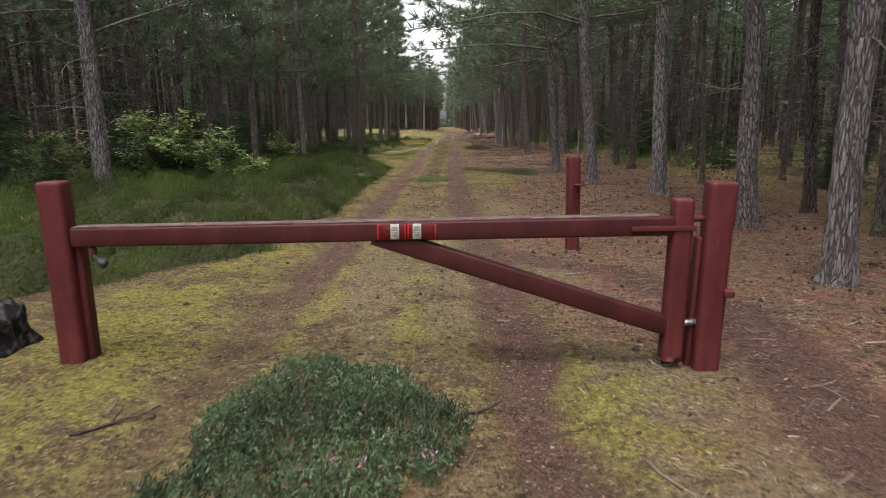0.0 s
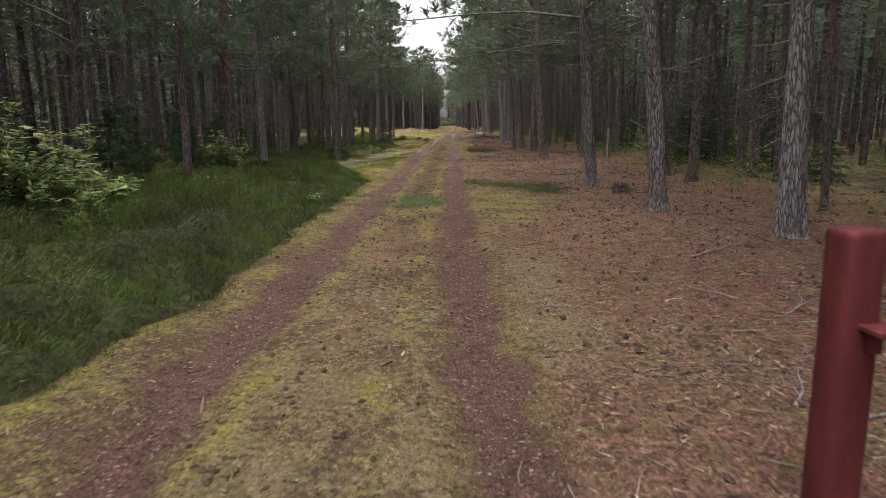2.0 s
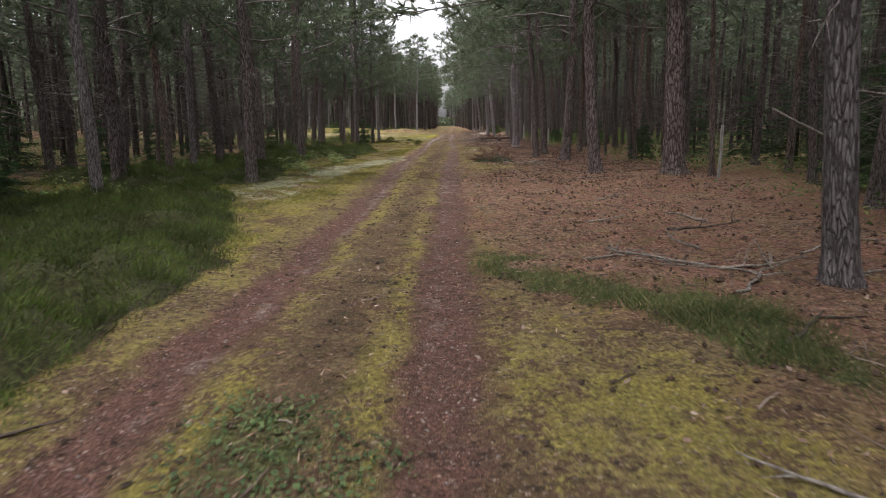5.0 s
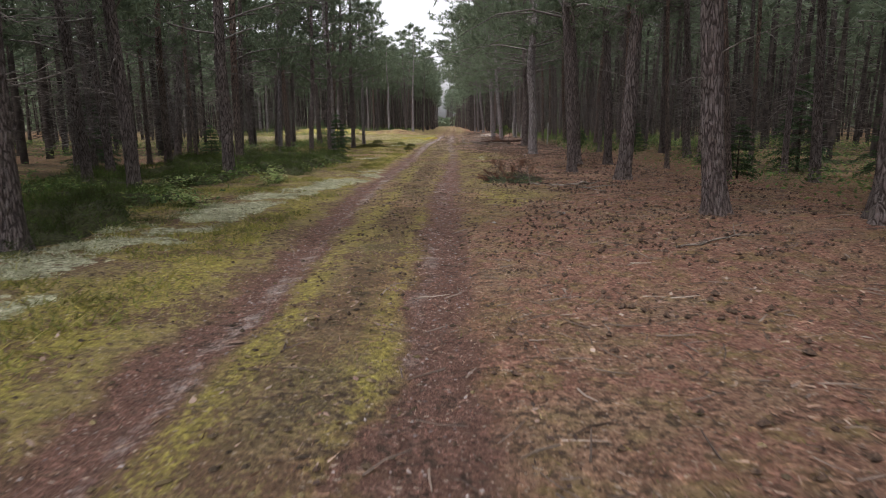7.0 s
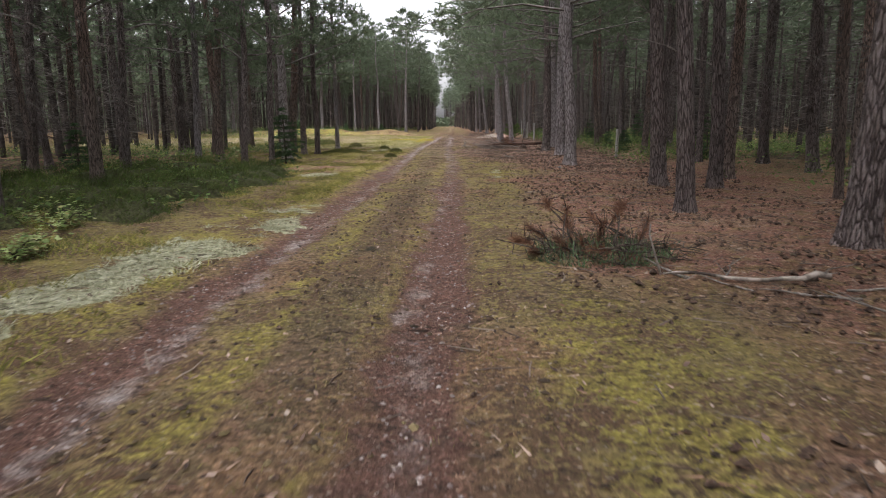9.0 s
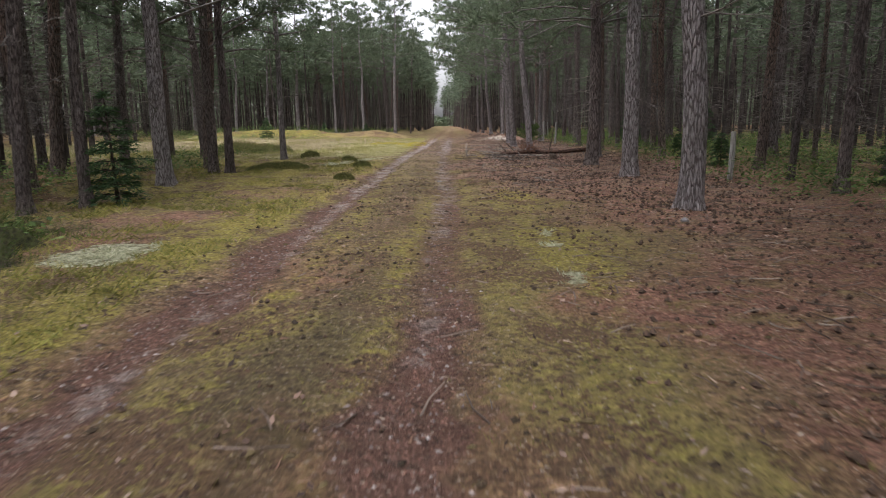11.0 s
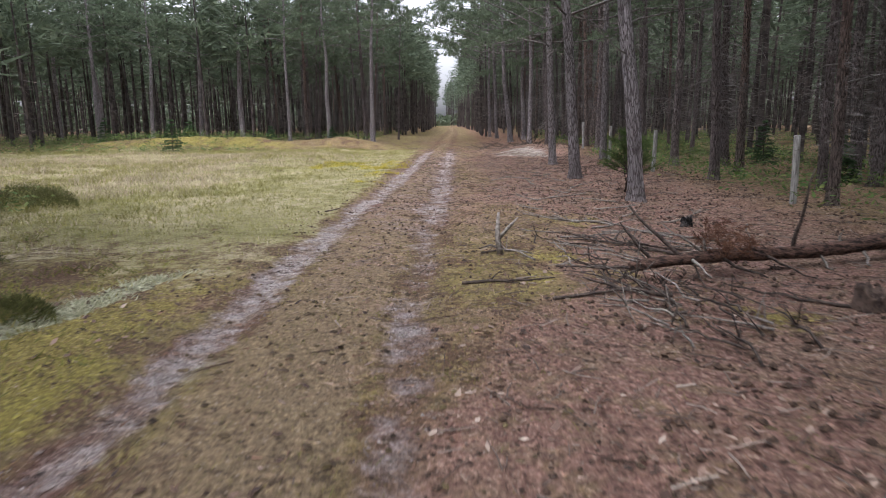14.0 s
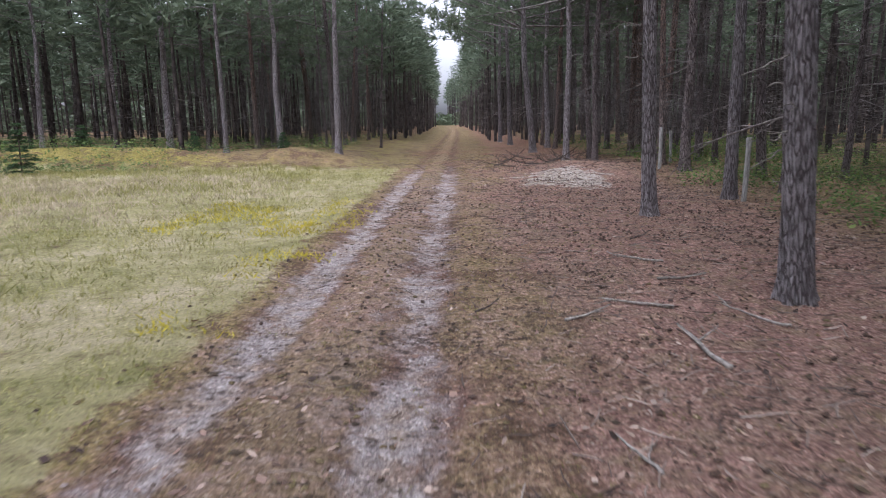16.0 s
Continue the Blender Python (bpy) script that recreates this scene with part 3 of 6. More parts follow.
    c = mix(n, l, calc(n, l, "MULTIPLY", cover(calc(n, l, "SUBTRACT", a1.outputs["Alpha"], 0.1), 0.55, 1.2), 0.85), c, vivid)
    c = mix(n, l, cover(s1.outputs[0], 0.5, 0.75), c, dirt)
    c = mix(n, l, calc(n, l, "MULTIPLY", pale_stones, 0.6), c, dirt)
    c = mix(n, l, cover(s1.outputs[2], 0.2), c, pale)
    c = mix(n, l, cover(s2.outputs[0]), c, mead)
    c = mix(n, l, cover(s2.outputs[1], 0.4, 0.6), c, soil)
    c = mix(n, l, cover(s2.outputs[2], 0.4, 0.7), c, lush)
    c = mix(n, l, cover(a2.outputs["Alpha"], 0.4, 0.8), c, ramp(n, l, clump, [(0.2, (0.16, 0.12, 0.09)), (0.45, (0.37, 0.325, 0.275)), (0.75, (0.52, 0.475, 0.425))]))
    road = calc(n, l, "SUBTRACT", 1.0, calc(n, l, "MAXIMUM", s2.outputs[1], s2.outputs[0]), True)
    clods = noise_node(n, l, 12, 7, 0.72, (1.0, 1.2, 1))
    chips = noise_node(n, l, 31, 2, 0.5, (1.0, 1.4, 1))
    # random dark specks: brown debris with the shade beneath clods put into colour
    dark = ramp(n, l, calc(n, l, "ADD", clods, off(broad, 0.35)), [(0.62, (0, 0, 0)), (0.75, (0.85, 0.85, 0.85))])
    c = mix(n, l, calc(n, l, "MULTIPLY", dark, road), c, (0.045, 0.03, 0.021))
    light = ramp(n, l, chips, [(0.79, (0, 0, 0)), (0.88, (0.85, 0.85, 0.85))])
    c = mix(n, l, calc(n, l, "MULTIPLY", light, road), c, (0.4, 0.33, 0.27))
    tint = ramp(n, l, flakes.outputs["Color"], [(0.0, (0.5, 0.47, 0.46)), (0.4, (1, 1, 1)), (0.8, (1.12, 1.1, 1.08)), (1.0, (1.9, 1.85, 1.8))])
    c = mix(n, l, 0.85, c, tint, "MULTIPLY")
    bits = ramp(n, l, scraps.outputs["Color"], [(0.0, (0.42, 0.39, 0.38)), (0.35, (0.9, 0.89, 0.88)), (0.7, (1.1, 1.1, 1.1)), (1.0, (1.75, 1.72, 1.7))])
    loose = calc(n, l, "ADD", calc(n, l, "MAXIMUM", s1.outputs[1], s1.outputs[0]), 0.25, True)
    c = mix(n, l, calc(n, l, "MULTIPLY", calc(n, l, "MULTIPLY", road, loose), 0.85), c, bits, "MULTIPLY")
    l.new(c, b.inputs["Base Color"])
    h = calc(n, l, "ADD", calc(n, l, "MULTIPLY", fibre, 0.5), calc(n, l, "MULTIPLY", grain, 0.2))
    h = calc(n, l, "ADD", h, calc(n, l, "MULTIPLY", clump, 0.8))
    bump(n, l, b, h, 1.0, 0.06)
    return m


def spread(a, b, fine, far_a, far_b):
    inner = np.arange(a, b + fine / 2, fine)
    left, right, gap = [], [], fine
    v = a
    while v > far_a:
        gap = min(gap * 1.16, 60)
        v -= gap
        left.append(v)
    v, gap = b, fine
    while v < far_b:
        gap = min(gap * 1.16, 60)
        v += gap
        right.append(v)
    return np.concatenate([left[::-1], inner, right])


def build_ground():
    xs, ys = spread(-5.5, 4.5, 0.085, -700, 700), spread(1.0, 92, 0.15, -600, 900)
    X, Y = np.meshgrid(xs, ys)
    x, y = X.ravel(), Y.ravel()
    verts = np.stack([x, y, ground_z(x, y)], 1)
    i, j = np.meshgrid(np.arange(len(ys) - 1), np.arange(len(xs) - 1), indexing="ij")
    a = (i * len(xs) + j).ravel()
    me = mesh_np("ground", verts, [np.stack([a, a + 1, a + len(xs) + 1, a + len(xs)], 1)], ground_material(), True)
    rut, litter, lichen, meadow, heath, green, sand, bright = fields(x, y)
    for name, cols in (("cover", (rut, litter, lichen, bright)), ("patch", (meadow, heath, green, sand)), ("wear", (*wear(x, y), 0 * x))):
        att = me.attributes.new(name, "FLOAT_COLOR", "POINT")
        att.data.foreach_set("color", np.stack(cols, 1).astype(np.float32).ravel())
    tagged(new("ground", me), "mossy sandy forest floor with two worn wheel ruts", "ground", kind="structure")


build_ground()


# ---- gate ----
def paint_material(name="dark_red_paint", k=1.0):
    m, n, l, b = material(name, 0.6)
    f, g = noise_node(n, l, 6, 6, 0.7, (1, 1, 0.4)), noise_node(n, l, 45, 6, 0.75)
    c = ramp(n, l, f, [(0.1, (0.065 * k, 0.013 * k, 0.014 * k)), (0.5, (0.1 * k, 0.019 * k, 0.021 * k)), (0.9, (0.135 * k, 0.03 * k, 0.031 * k))])
    c = mix(n, l, ramp(n, l, g, [(0.72, (0, 0, 0)), (0.95, (0.45, 0.45, 0.45))]), c, (0.2, 0.1, 0.085))
    c = mix(n, l, ramp(n, l, noise_node(n, l, 14, 6, 0.7, (1, 1, 0.25)), [(0.15, (0.55, 0.55, 0.55)), (0.4, (0, 0, 0))]), c, (0.035, 0.012, 0.012))
    l.new(c, b.inputs["Base Color"])
    bump(n, l, b, f, 0.35, 0.01)
    return m


PAINT = paint_material("dark_red_paint", 1.0)
# red paint at 0.58: the beam's damp, shadowed face put into its colour
BEAMPAINT = paint_material("damp_shaded_red_paint", 0.58)
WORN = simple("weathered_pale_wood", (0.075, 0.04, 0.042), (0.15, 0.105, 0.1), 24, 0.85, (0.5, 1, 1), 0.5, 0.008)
STEEL = simple("galvanised_steel", (0.3, 0.3, 0.31), (0.5, 0.5, 0.52), 40, 0.4)
STEEL.node_tree.nodes["Principled BSDF"].inputs["Metallic"].default_value = 0.9
BLACK = simple("black_padlock", (0.02, 0.02, 0.022), (0.05, 0.05, 0.055), 40, 0.45)
REFLECT = simple("red_reflector", (0.085, 0.009, 0.01), (0.125, 0.014, 0.015), 60, 0.3)
REFLECTEDGE = simple("bright_red_tape", (0.4, 0.01, 0.014), (0.55, 0.02, 0.025), 60, 0.3)
SIGN = simple("white_sign", (0.36, 0.35, 0.31), (0.5, 0.48, 0.43), 30, 0.5)
SIGNMARK = simple("faded_sign_print", (0.16, 0.17, 0.15), (0.3, 0.3, 0.26), 40, 0.6)


def box_bm(sx, sy, sz, bevel=0.01, segments=2):
    bm = bmesh.new()
    bmesh.ops.create_cube(bm, size=1)
    bmesh.ops.scale(bm, vec=(sx, sy, sz), verts=bm.verts)
    bmesh.ops.bevel(bm, geom=bm.edges[:], offset=bevel, segments=segments, affect="EDGES", profile=0.6)
    return bm


def from_bm(name, bm, mat, smooth=True):
    me = bpy.data.meshes.new(name)
    bm.to_mesh(me)
    bm.free()
    me.materials.append(mat)
    me.polygons.foreach_set("use_smooth", np.full(len(me.polygons), smooth, bool))
    return me


def post_mesh(name, rx, ry, height, power=4.0, notch=None, taper=0.03, sides=28, below=0.25):
    """An upright timber post: rounded-square section, softened top, uneven faces."""
    a = np.arange(sides) * 2 * np.pi / sides
    c, s = np.cos(a), np.sin(a)
    shape = (np.abs(c) ** power + np.abs(s) ** power) ** (-1 / power)
    zs = np.concatenate([[-below], np.linspace(0, height - 0.03, 26), height - np.array([0.018, 0.008, 0.001])])
    inset = np.concatenate([np.ones(27), [0.985, 0.95, 0.88]])
    rings = []
    for z, k in zip(zs, inset):
        r = k * (1 - taper * z / height) * (1 + 0.018 * np.sin(3.1 * z + a) + 0.01 * rng.uniform(-1, 1, sides))
        if notch and notch[0] < z < notch[1]:
            r = r * np.where(c > 0.2, notch[2], 1)
        rings.append(np.stack([rx * shape * c * r, ry * shape * s * r, np.full(sides, z)], 1))
    soup = Soup()
    v = np.concatenate([*rings, [[0, 0, height + 0.004]]])
    i, j = np.meshgrid(np.arange(len(zs) - 1), np.arange(sides), indexing="ij")
    k = (j + 1) % sides
    soup.add(v, np.stack([i * sides + j, i * sides + k, (i + 1) * sides + k, (i + 1) * sides + j], -1).reshape(-1, 4))
    t, last = np.arange(sides), (len(zs) - 1) * sides
    soup.p[3].append(np.stack([last + t, last + (t + 1) % sides, np.full(sides, len(v) - 1)], 1))
    return soup.mesh(name, PAINT, True)


def bar_between(name, a, b, high, deep, mat, bevel=0.012):
    """A squared timber from a to b."""
    a, b = Vector(a), Vector(b)
    bm = box_bm((b - a).length, deep, high, bevel)
    d = (b - a).normalized()
    side = Vector((0, 1, 0)) - d * d.y
    side.normalize()
    up = d.cross(side)
    m = Matrix((d, side, up)).transposed().to_4x4()
    m.translation = (a + b) / 2
    bm.transform(m)
    return from_bm(name, bm, mat)


def build_gate():
    gz = float(ground_z(-0.5, 3.9))
    left = thing("gate_post", "dark red painted timber latch post of the forest gate", "post", at=pose(-2.405, 3.92, float(ground_z(-2.4, 3.9)), 0, -1.5, 4))
    part("post", post_mesh("latch_post", 0.08, 0.078, 1.13, 6.0), left)
    part("stop_batten", bar_between("stop_batten", (0.088, 0.045, -0.05), (0.088, 0.045, 0.8), 0.05, 0.1, PAINT), left)
    right = thing("gate_post", "dark red painted timber hinge post of the forest gate", "post", at=pose(1.545, 3.92, float(ground_z(1.56, 3.9)), 0, 1.0, -3))
    part("post", post_mesh("hinge_post", 0.083, 0.083, 1.16, 8.0, (-0.3, 0.86, 0.9)), right)
    part("backing_board", bar_between("backing_board", (-0.1, 0.045, -0.04), (-0.09, 0.045, 0.82), 0.036, 0.1, PAINT), right)
    part("hinge_block", from_bm("hinge_block", box_bm(0.06, 0.05, 0.05, 0.012), PAINT), right).location = (0.075, -0.085, 0.5)
    gate = thing("forest_gate", "dark red painted timber boom gate with diagonal brace, closed", "gate", at=pose(0, 3.92, gz))
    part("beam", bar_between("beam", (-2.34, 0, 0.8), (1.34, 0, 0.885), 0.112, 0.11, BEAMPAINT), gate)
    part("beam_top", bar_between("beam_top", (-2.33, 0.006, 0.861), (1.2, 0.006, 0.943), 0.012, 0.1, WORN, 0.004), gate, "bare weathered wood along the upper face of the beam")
    stile = part("stile", post_mesh("stile", 0.062, 0.062, 1.0, 6.0, below=0.0), gate)
    stile.matrix_basis = pose(1.33, 0, 0.045, 0, 1.0, 0)
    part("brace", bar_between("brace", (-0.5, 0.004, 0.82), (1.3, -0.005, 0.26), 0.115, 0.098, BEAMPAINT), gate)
    part("beam_strap", bar_between("beam_strap", (1.04, -0.066, 0.868), (1.42, -0.066, 0.877), 0.03, 0.01, PAINT, 0.003), gate)
    pin = Soup()
    pin.tube([(1.36, 0, 0.92), (1.5, 0, 0.925)], 0.018, 10)
    part("hinge_pin", pin.mesh("hinge_pin", PAINT, True), gate)
    low = Soup()
    low.tube([(1.36, -0.01, 0.275), (1.49, -0.01, 0.285)], 0.022, 10)
    part("lower_hinge", low.mesh("lower_hinge", STEEL, True), gate, "bare steel hinge pin")
    for x in (-0.385, -0.205):
        ob = part("reflector", from_bm("reflector", box_bm(0.172, 0.006, 0.095, 0.002, 1), REFLECT), gate, "bright red reflective strip")
        ob.location = (x - 0.0, -0.0595, 0.842 + 0.023 * (x + 0.5))
        for e in (-0.081, 0.081):
            edge = part("tape_edge", from_bm("tape_edge", box_bm(0.009, 0.004, 0.094, 0.001, 1), REFLECTEDGE), ob, "glossy bright red tape edge")
            edge.location = (e, -0.004, 0)
    for x in (-0.366, -0.234):
        plate = part("sign_plate", from_bm("sign_plate", box_bm(0.052, 0.005, 0.092, 0.002, 1), SIGN), gate, "small white notice plate")
        plate.location = (x, -0.066, 0.846 + 0.023 * (x + 0.5))
        bars = Soup()
        for z, w in ((0.024, 0.034), (0.01, 0.04), (-0.006, 0.036), (-0.022, 0.03)):
            v = np.array([(-w / 2, 0, z - 0.0055), (w / 2, 0, z - 0.0055), (w / 2, 0, z + 0.0055), (-w / 2, 0, z + 0.0055)])
            bars.add(v + (0, -0.0035, 0), [[0, 1, 2, 3]])
        part("print", bars.mesh("sign_print", SIGNMARK), plate, "faded unreadable print")
    latch = part("latch", bar_between("latch", (-2.22, -0.02, 0.74), (-2.22, -0.02, 0.68), 0.03, 0.03, PAINT, 0.004), gate)
    lock = Soup()
    lock.tube([(-2.215, -0.03, 0.69), (-2.18, -0.035, 0.665), (-2.16, -0.035, 0.65)], 0.012, 8)
    lock.tube([(-2.19, -0.035, 0.672), (-2.155, -0.035, 0.64), (-2.14, -0.035, 0.63)], [0.02, 0.03, 0.026], 10)
    part("padlock", lock.mesh("padlock", BLACK, True), latch, "black padlock")
    stop = thing("stop_post", "short dark red timber post with a catch for the open gate", "post", at=pose(1.39, 7.78, float(ground_z(1.39, 7.8)), 0, -1.2, 8))
    part("post", post_mesh("open_stop_post", 0.078, 0.075, 1.1, 4.0), stop)
    part("catch", from_bm("catch", box_bm(0.11, 0.16, 0.022, 0.005), PAINT), stop).location = (0.035, -0.09, 0.78)
    part("catch_bracket", from_bm("catch_bracket", box_bm(0.05, 0.03, 0.09, 0.008), PAINT), stop).location = (0.04, -0.075, 0.73)


build_gate()


# ---- trees ----
TREE_H, TREE_R = 12.5, 0.16


def trunk_radius(z, r0=TREE_R, h=TREE_H):
    u = np.clip(np.asarray(z, float) / h, 0, 1)
    return r0 * (0.99 - 0.86 * u**1.15) + 0.38 * r0 * np.exp(-np.maximum(z, 0) / 0.16)


def trunk_axis(z, seed):
    return 0.09 * (vnoise(z * 0.35, 0.5, seed) - 0.5) * np.minimum(z, 3), 0.09 * (vnoise(z * 0.35, 7.5, seed) - 0.5) * np.minimum(z, 3)


def trunk_mesh(name, mat, seed, fine):
    sides = 34 if fine else 10
    zs = np.concatenate([np.arange(-0.4, 5.2, 0.06), np.linspace(5.3, TREE_H, 16)]) if fine else np.concatenate([[-0.4, 0, 0.12, 0.4], np.linspace(1, TREE_H, 12)])
    a = np.arange(sides) * 2 * np.pi / sides
    Z, A = np.meshgrid(zs, a, indexing="ij")
    r = trunk_radius(Z)
    lobes = 0.16 * np.exp(-np.maximum(Z, 0) / 0.22) * np.cos(A * 5 + seed) * r
    ca, sa = np.cos(A) * 2.6, np.sin(A) * 2.6
    plates = fbm(ca * 2.6 + 9 + Z * 0.5, sa * 2.6 + Z * 2.4, seed, 3)
    ridged = np.abs(plates - 0.5) * 2
    r = r * (0.84 + (0.2 * ridged - 0.04) * (0.6 if fine else 0.5)) + lobes
    if fine:
        cracks = np.abs(fbm(np.cos(A) * 6.5 + 3 + 0.4 * np.sin(Z * 3), np.sin(A) * 6.5 + Z * 1.3, seed + 3, 2) - 0.5) * 2
        r = r * (0.955 + 0.06 * step(0.02, 0.2, cracks))
    ax, ay = trunk_axis(Z, seed)
    v = np.stack([ax + r * np.cos(A), ay + r * np.sin(A), Z], -1).reshape(-1, 3)
    i, j = np.meshgrid(np.arange(len(zs) - 1), np.arange(sides), indexing="ij")
    k = (j + 1) % sides
    f = np.stack([i * sides + j, i * sides + k, (i + 1) * sides + k, (i + 1) * sides + j], -1).reshape(-1, 4)
    return mesh_np(name, v, [f], mat, True)


def limb_path(z, az, length, rise, sag, seed, points=7):
    s = np.linspace(0, 1, points)
    ax, ay = trunk_axis(z, seed)
    bend = rng.uniform(-0.25, 0.25) * s**2
    zz = z + length * (rise * s + sag * s**2) + 0.03 * length * np.sin(5 * s + az)
    return np.stack([ax + np.cos(az + bend) * length * s, ay + np.sin(az + bend) * length * s, zz], 1)


def dead_branch_mesh(z, az, seed):
    soup = Soup()
    length = rng.uniform(0.1, 1.0) ** 1.6 * 1.25 + 0.12
    path = limb_path(z, az, length, rng.uniform(-0.15, 0.45), rng.uniform(-0.55, 0.1), seed)
    soup.tube(path, np.linspace(0.013, 0.003, len(path)) * (0.6 + 0.4 * length), 5, rough=0.1)
    for q in range(rng.integers(1, 6)):
        k = rng.integers(2, len(path))
        d = path[min(k, len(path) - 1)] - path[k - 1]
        d = d / np.linalg.norm(d) + rng.normal(0, 0.5, 3)
        tw = path[k - 1] + np.linspace(0, 1, 4)[:, None] * d * length * 0.3 - np.array([0, 0, 1]) * (np.linspace(0, 1, 4) ** 2)[:, None] * 0.05
        soup.tube(tw, np.linspace(0.006, 0.002, 4), 4)
    return soup.mesh("dead_branch", BRANCHWOOD, True)


def crown_meshes(name, seed, boughs, tufts, blades, low, dead, size=0.24, wide=2.5):
    wood, green = Soup(), Soup()
    for b in range(boughs):
        u = (b + rng.uniform(0, 0.8)) / boughs
        z = low + (TREE_H - low) * u ** (1.35 if wide > 3 else 0.9)
        az = b * 2.4 + rng.uniform(-0.4, 0.4)
        length = (wide * (1 - u) ** 0.7 + 0.35) * rng.uniform(0.7, 1.15)
        path = limb_path(z, az, length, rng.uniform(0.05, 0.35) + 0.3 * u, rng.uniform(-0.3, 0.2), seed, 5)
        wood.tube(path, np.linspace(0.026, 0.005, 5) * (1.15 - u), 4, cap=False)
        d = path[-1] - path[0]
        d /= np.linalg.norm(d)
        side = np.cross(d, [0, 0, 1.0])
        s = rng.uniform(0.3, 1.0, tufts) ** 0.8
        base = np.stack([np.interp(s, np.linspace(0, 1, 5), path[:, k]) for k in range(3)], 1)
        lat = rng.uniform(-1, 1, tufts) * (0.2 + 0.32 * length * (1.15 - s))
        c = base + lat[:, None] * side + rng.normal(0, 0.07, (tufts, 3)) + np.array([0, 0, 0.06])
        n = tufts * blades
        way = d * 0.6 + np.sign(lat)[:, None] * side * 0.35 + np.array([0, 0, 0.3])
        tips = np.repeat(way, blades, 0) + rng.normal(0, 0.75, (n, 3))
        tips *= (size * rng.uniform(0.7, 1.2, n) / np.linalg.norm(tips, axis=1))[:, None]
        root = np.repeat(c, blades, 0) + rng.normal(0, 0.03, (n, 3))
        green.blades(root, root + tips, size * (0.145 if size < 0.3 else 0.18))
    for b in range(dead):
        z, az = rng.uniform(1.6, low + 1.5), rng.uniform(0, 6.28)
        path = limb_path(z, az, rng.uniform(0.5, 1.7), rng.uniform(-0.1, 0.3), rng.uniform(-0.5, 0.0), seed, 4)
        wood.tube(path, np.linspace(0.014, 0.004, 4), 3, cap=False)
    m = 24 * dead
    if m:
        z, az, L = rng.uniform(0.8, low + 1.5, m), rng.uniform(0, 6.283, m), rng.uniform(0.4, 1.5, m)
        base = np.stack([0.05 * np.cos(az), 0.05 * np.sin(az), z], 1)
        wood.blades(base, base + np.stack([L * np.cos(az), L * np.sin(az), rng.uniform(-0.35, 0.3, m) * L], 1), 0.012)
    return wood.mesh(name + "_boughs", DEADTWIGS, True), green.mesh(name + "_needles", NEEDLES)


LABELS = {
    "pine_bark": "tall pine with grey plated bark and dead lower branches",
    "dark_pine_bark": "tall pine with dark brown cracked bark on needle litter",
    "scots_pine_bark": "tall pine whose bark turns reddish above the base",
}


def pine_kind(seed, mat, fine, low=4.6, wide=2.5):
    ob = thing("pine_tree", LABELS[mat.name], "tree", "pines along the track" if fine else "pines of the forest")
    part("trunk", trunk_mesh("trunk", mat, seed, fine), ob)
    if fine:
        wood, green = crown_meshes("pine", seed, 38, 46 if wide > 6 else 23 if wide > 3 else 19, 12, low, 0, 0.25, wide)
        for k in range(rng.integers(13, 18)):
            part("dead_branch", dead_branch_mesh(rng.uniform(1.3, low + 0.8), rng.uniform(0, 6.28), seed), ob)
    else:
        wood, green = crown_meshes("pine", seed, 26 if low > 4 else 21, 14, 8, low, 16, 0.36, wide)
    tagged(part("branchwork", wood, ob), kind="stuff")
    tagged(part("crown", green, ob), kind="stuff")
    return ob


def tree_pose(x, y, r, lean, spin, tall=1.0):
    k = r / TREE_R
    return pose(x, y, float(ground_z(x, y)) - 0.02, 0, lean, 0) @ pose(0, 0, 0, 0, 0, spin) @ Matrix.Diagonal((k, k, tall, 1))


# x, y, radius, lean of the trees that line the track
RIGHT_NEAR = [
    (3.64, 6.2, 0.165, 0.3), (4.32, 9.7, 0.175, -5.0), (4.29, 13.95, 0.19, -2.6), (3.41, 16.65, 0.168, -4.4),
    (3.18, 21.02, 0.153, -5.0), (4.93, 30.8, 0.28, -3.0), (3.47, 32.15, 0.18, -4.1), (3.62, 37.7, 0.18, 1.4),
    (2.96, 40.3, 0.133, -4.1), (4.61, 43.6, 0.142, -3.1), (3.74, 44.1, 0.168, -3.9), (2.97, 49.25, 0.18, -0.8),
    (3.44, 54.05, 0.182, -0.3), (3.52, 58.05, 0.185, -0.6), (4.3, 61.3, 0.165, -1.4), (2.92, 67.0, 0.145, -5.0),
    (2.68, 71.45, 0.15, -4.6), (2.84, 76.3, 0.133, -3.0), (4.72, 78.0, 0.131, -0.7), (2.78, 92.6, 0.158, -4.5),
    (3.95, 97.3, 0.145, -1.9), (3.3, 87.6, 0.12, -1.0), (2.5, 101.0, 0.14, -2.0), (2.2, 105.2, 0.13, -1.0),
]
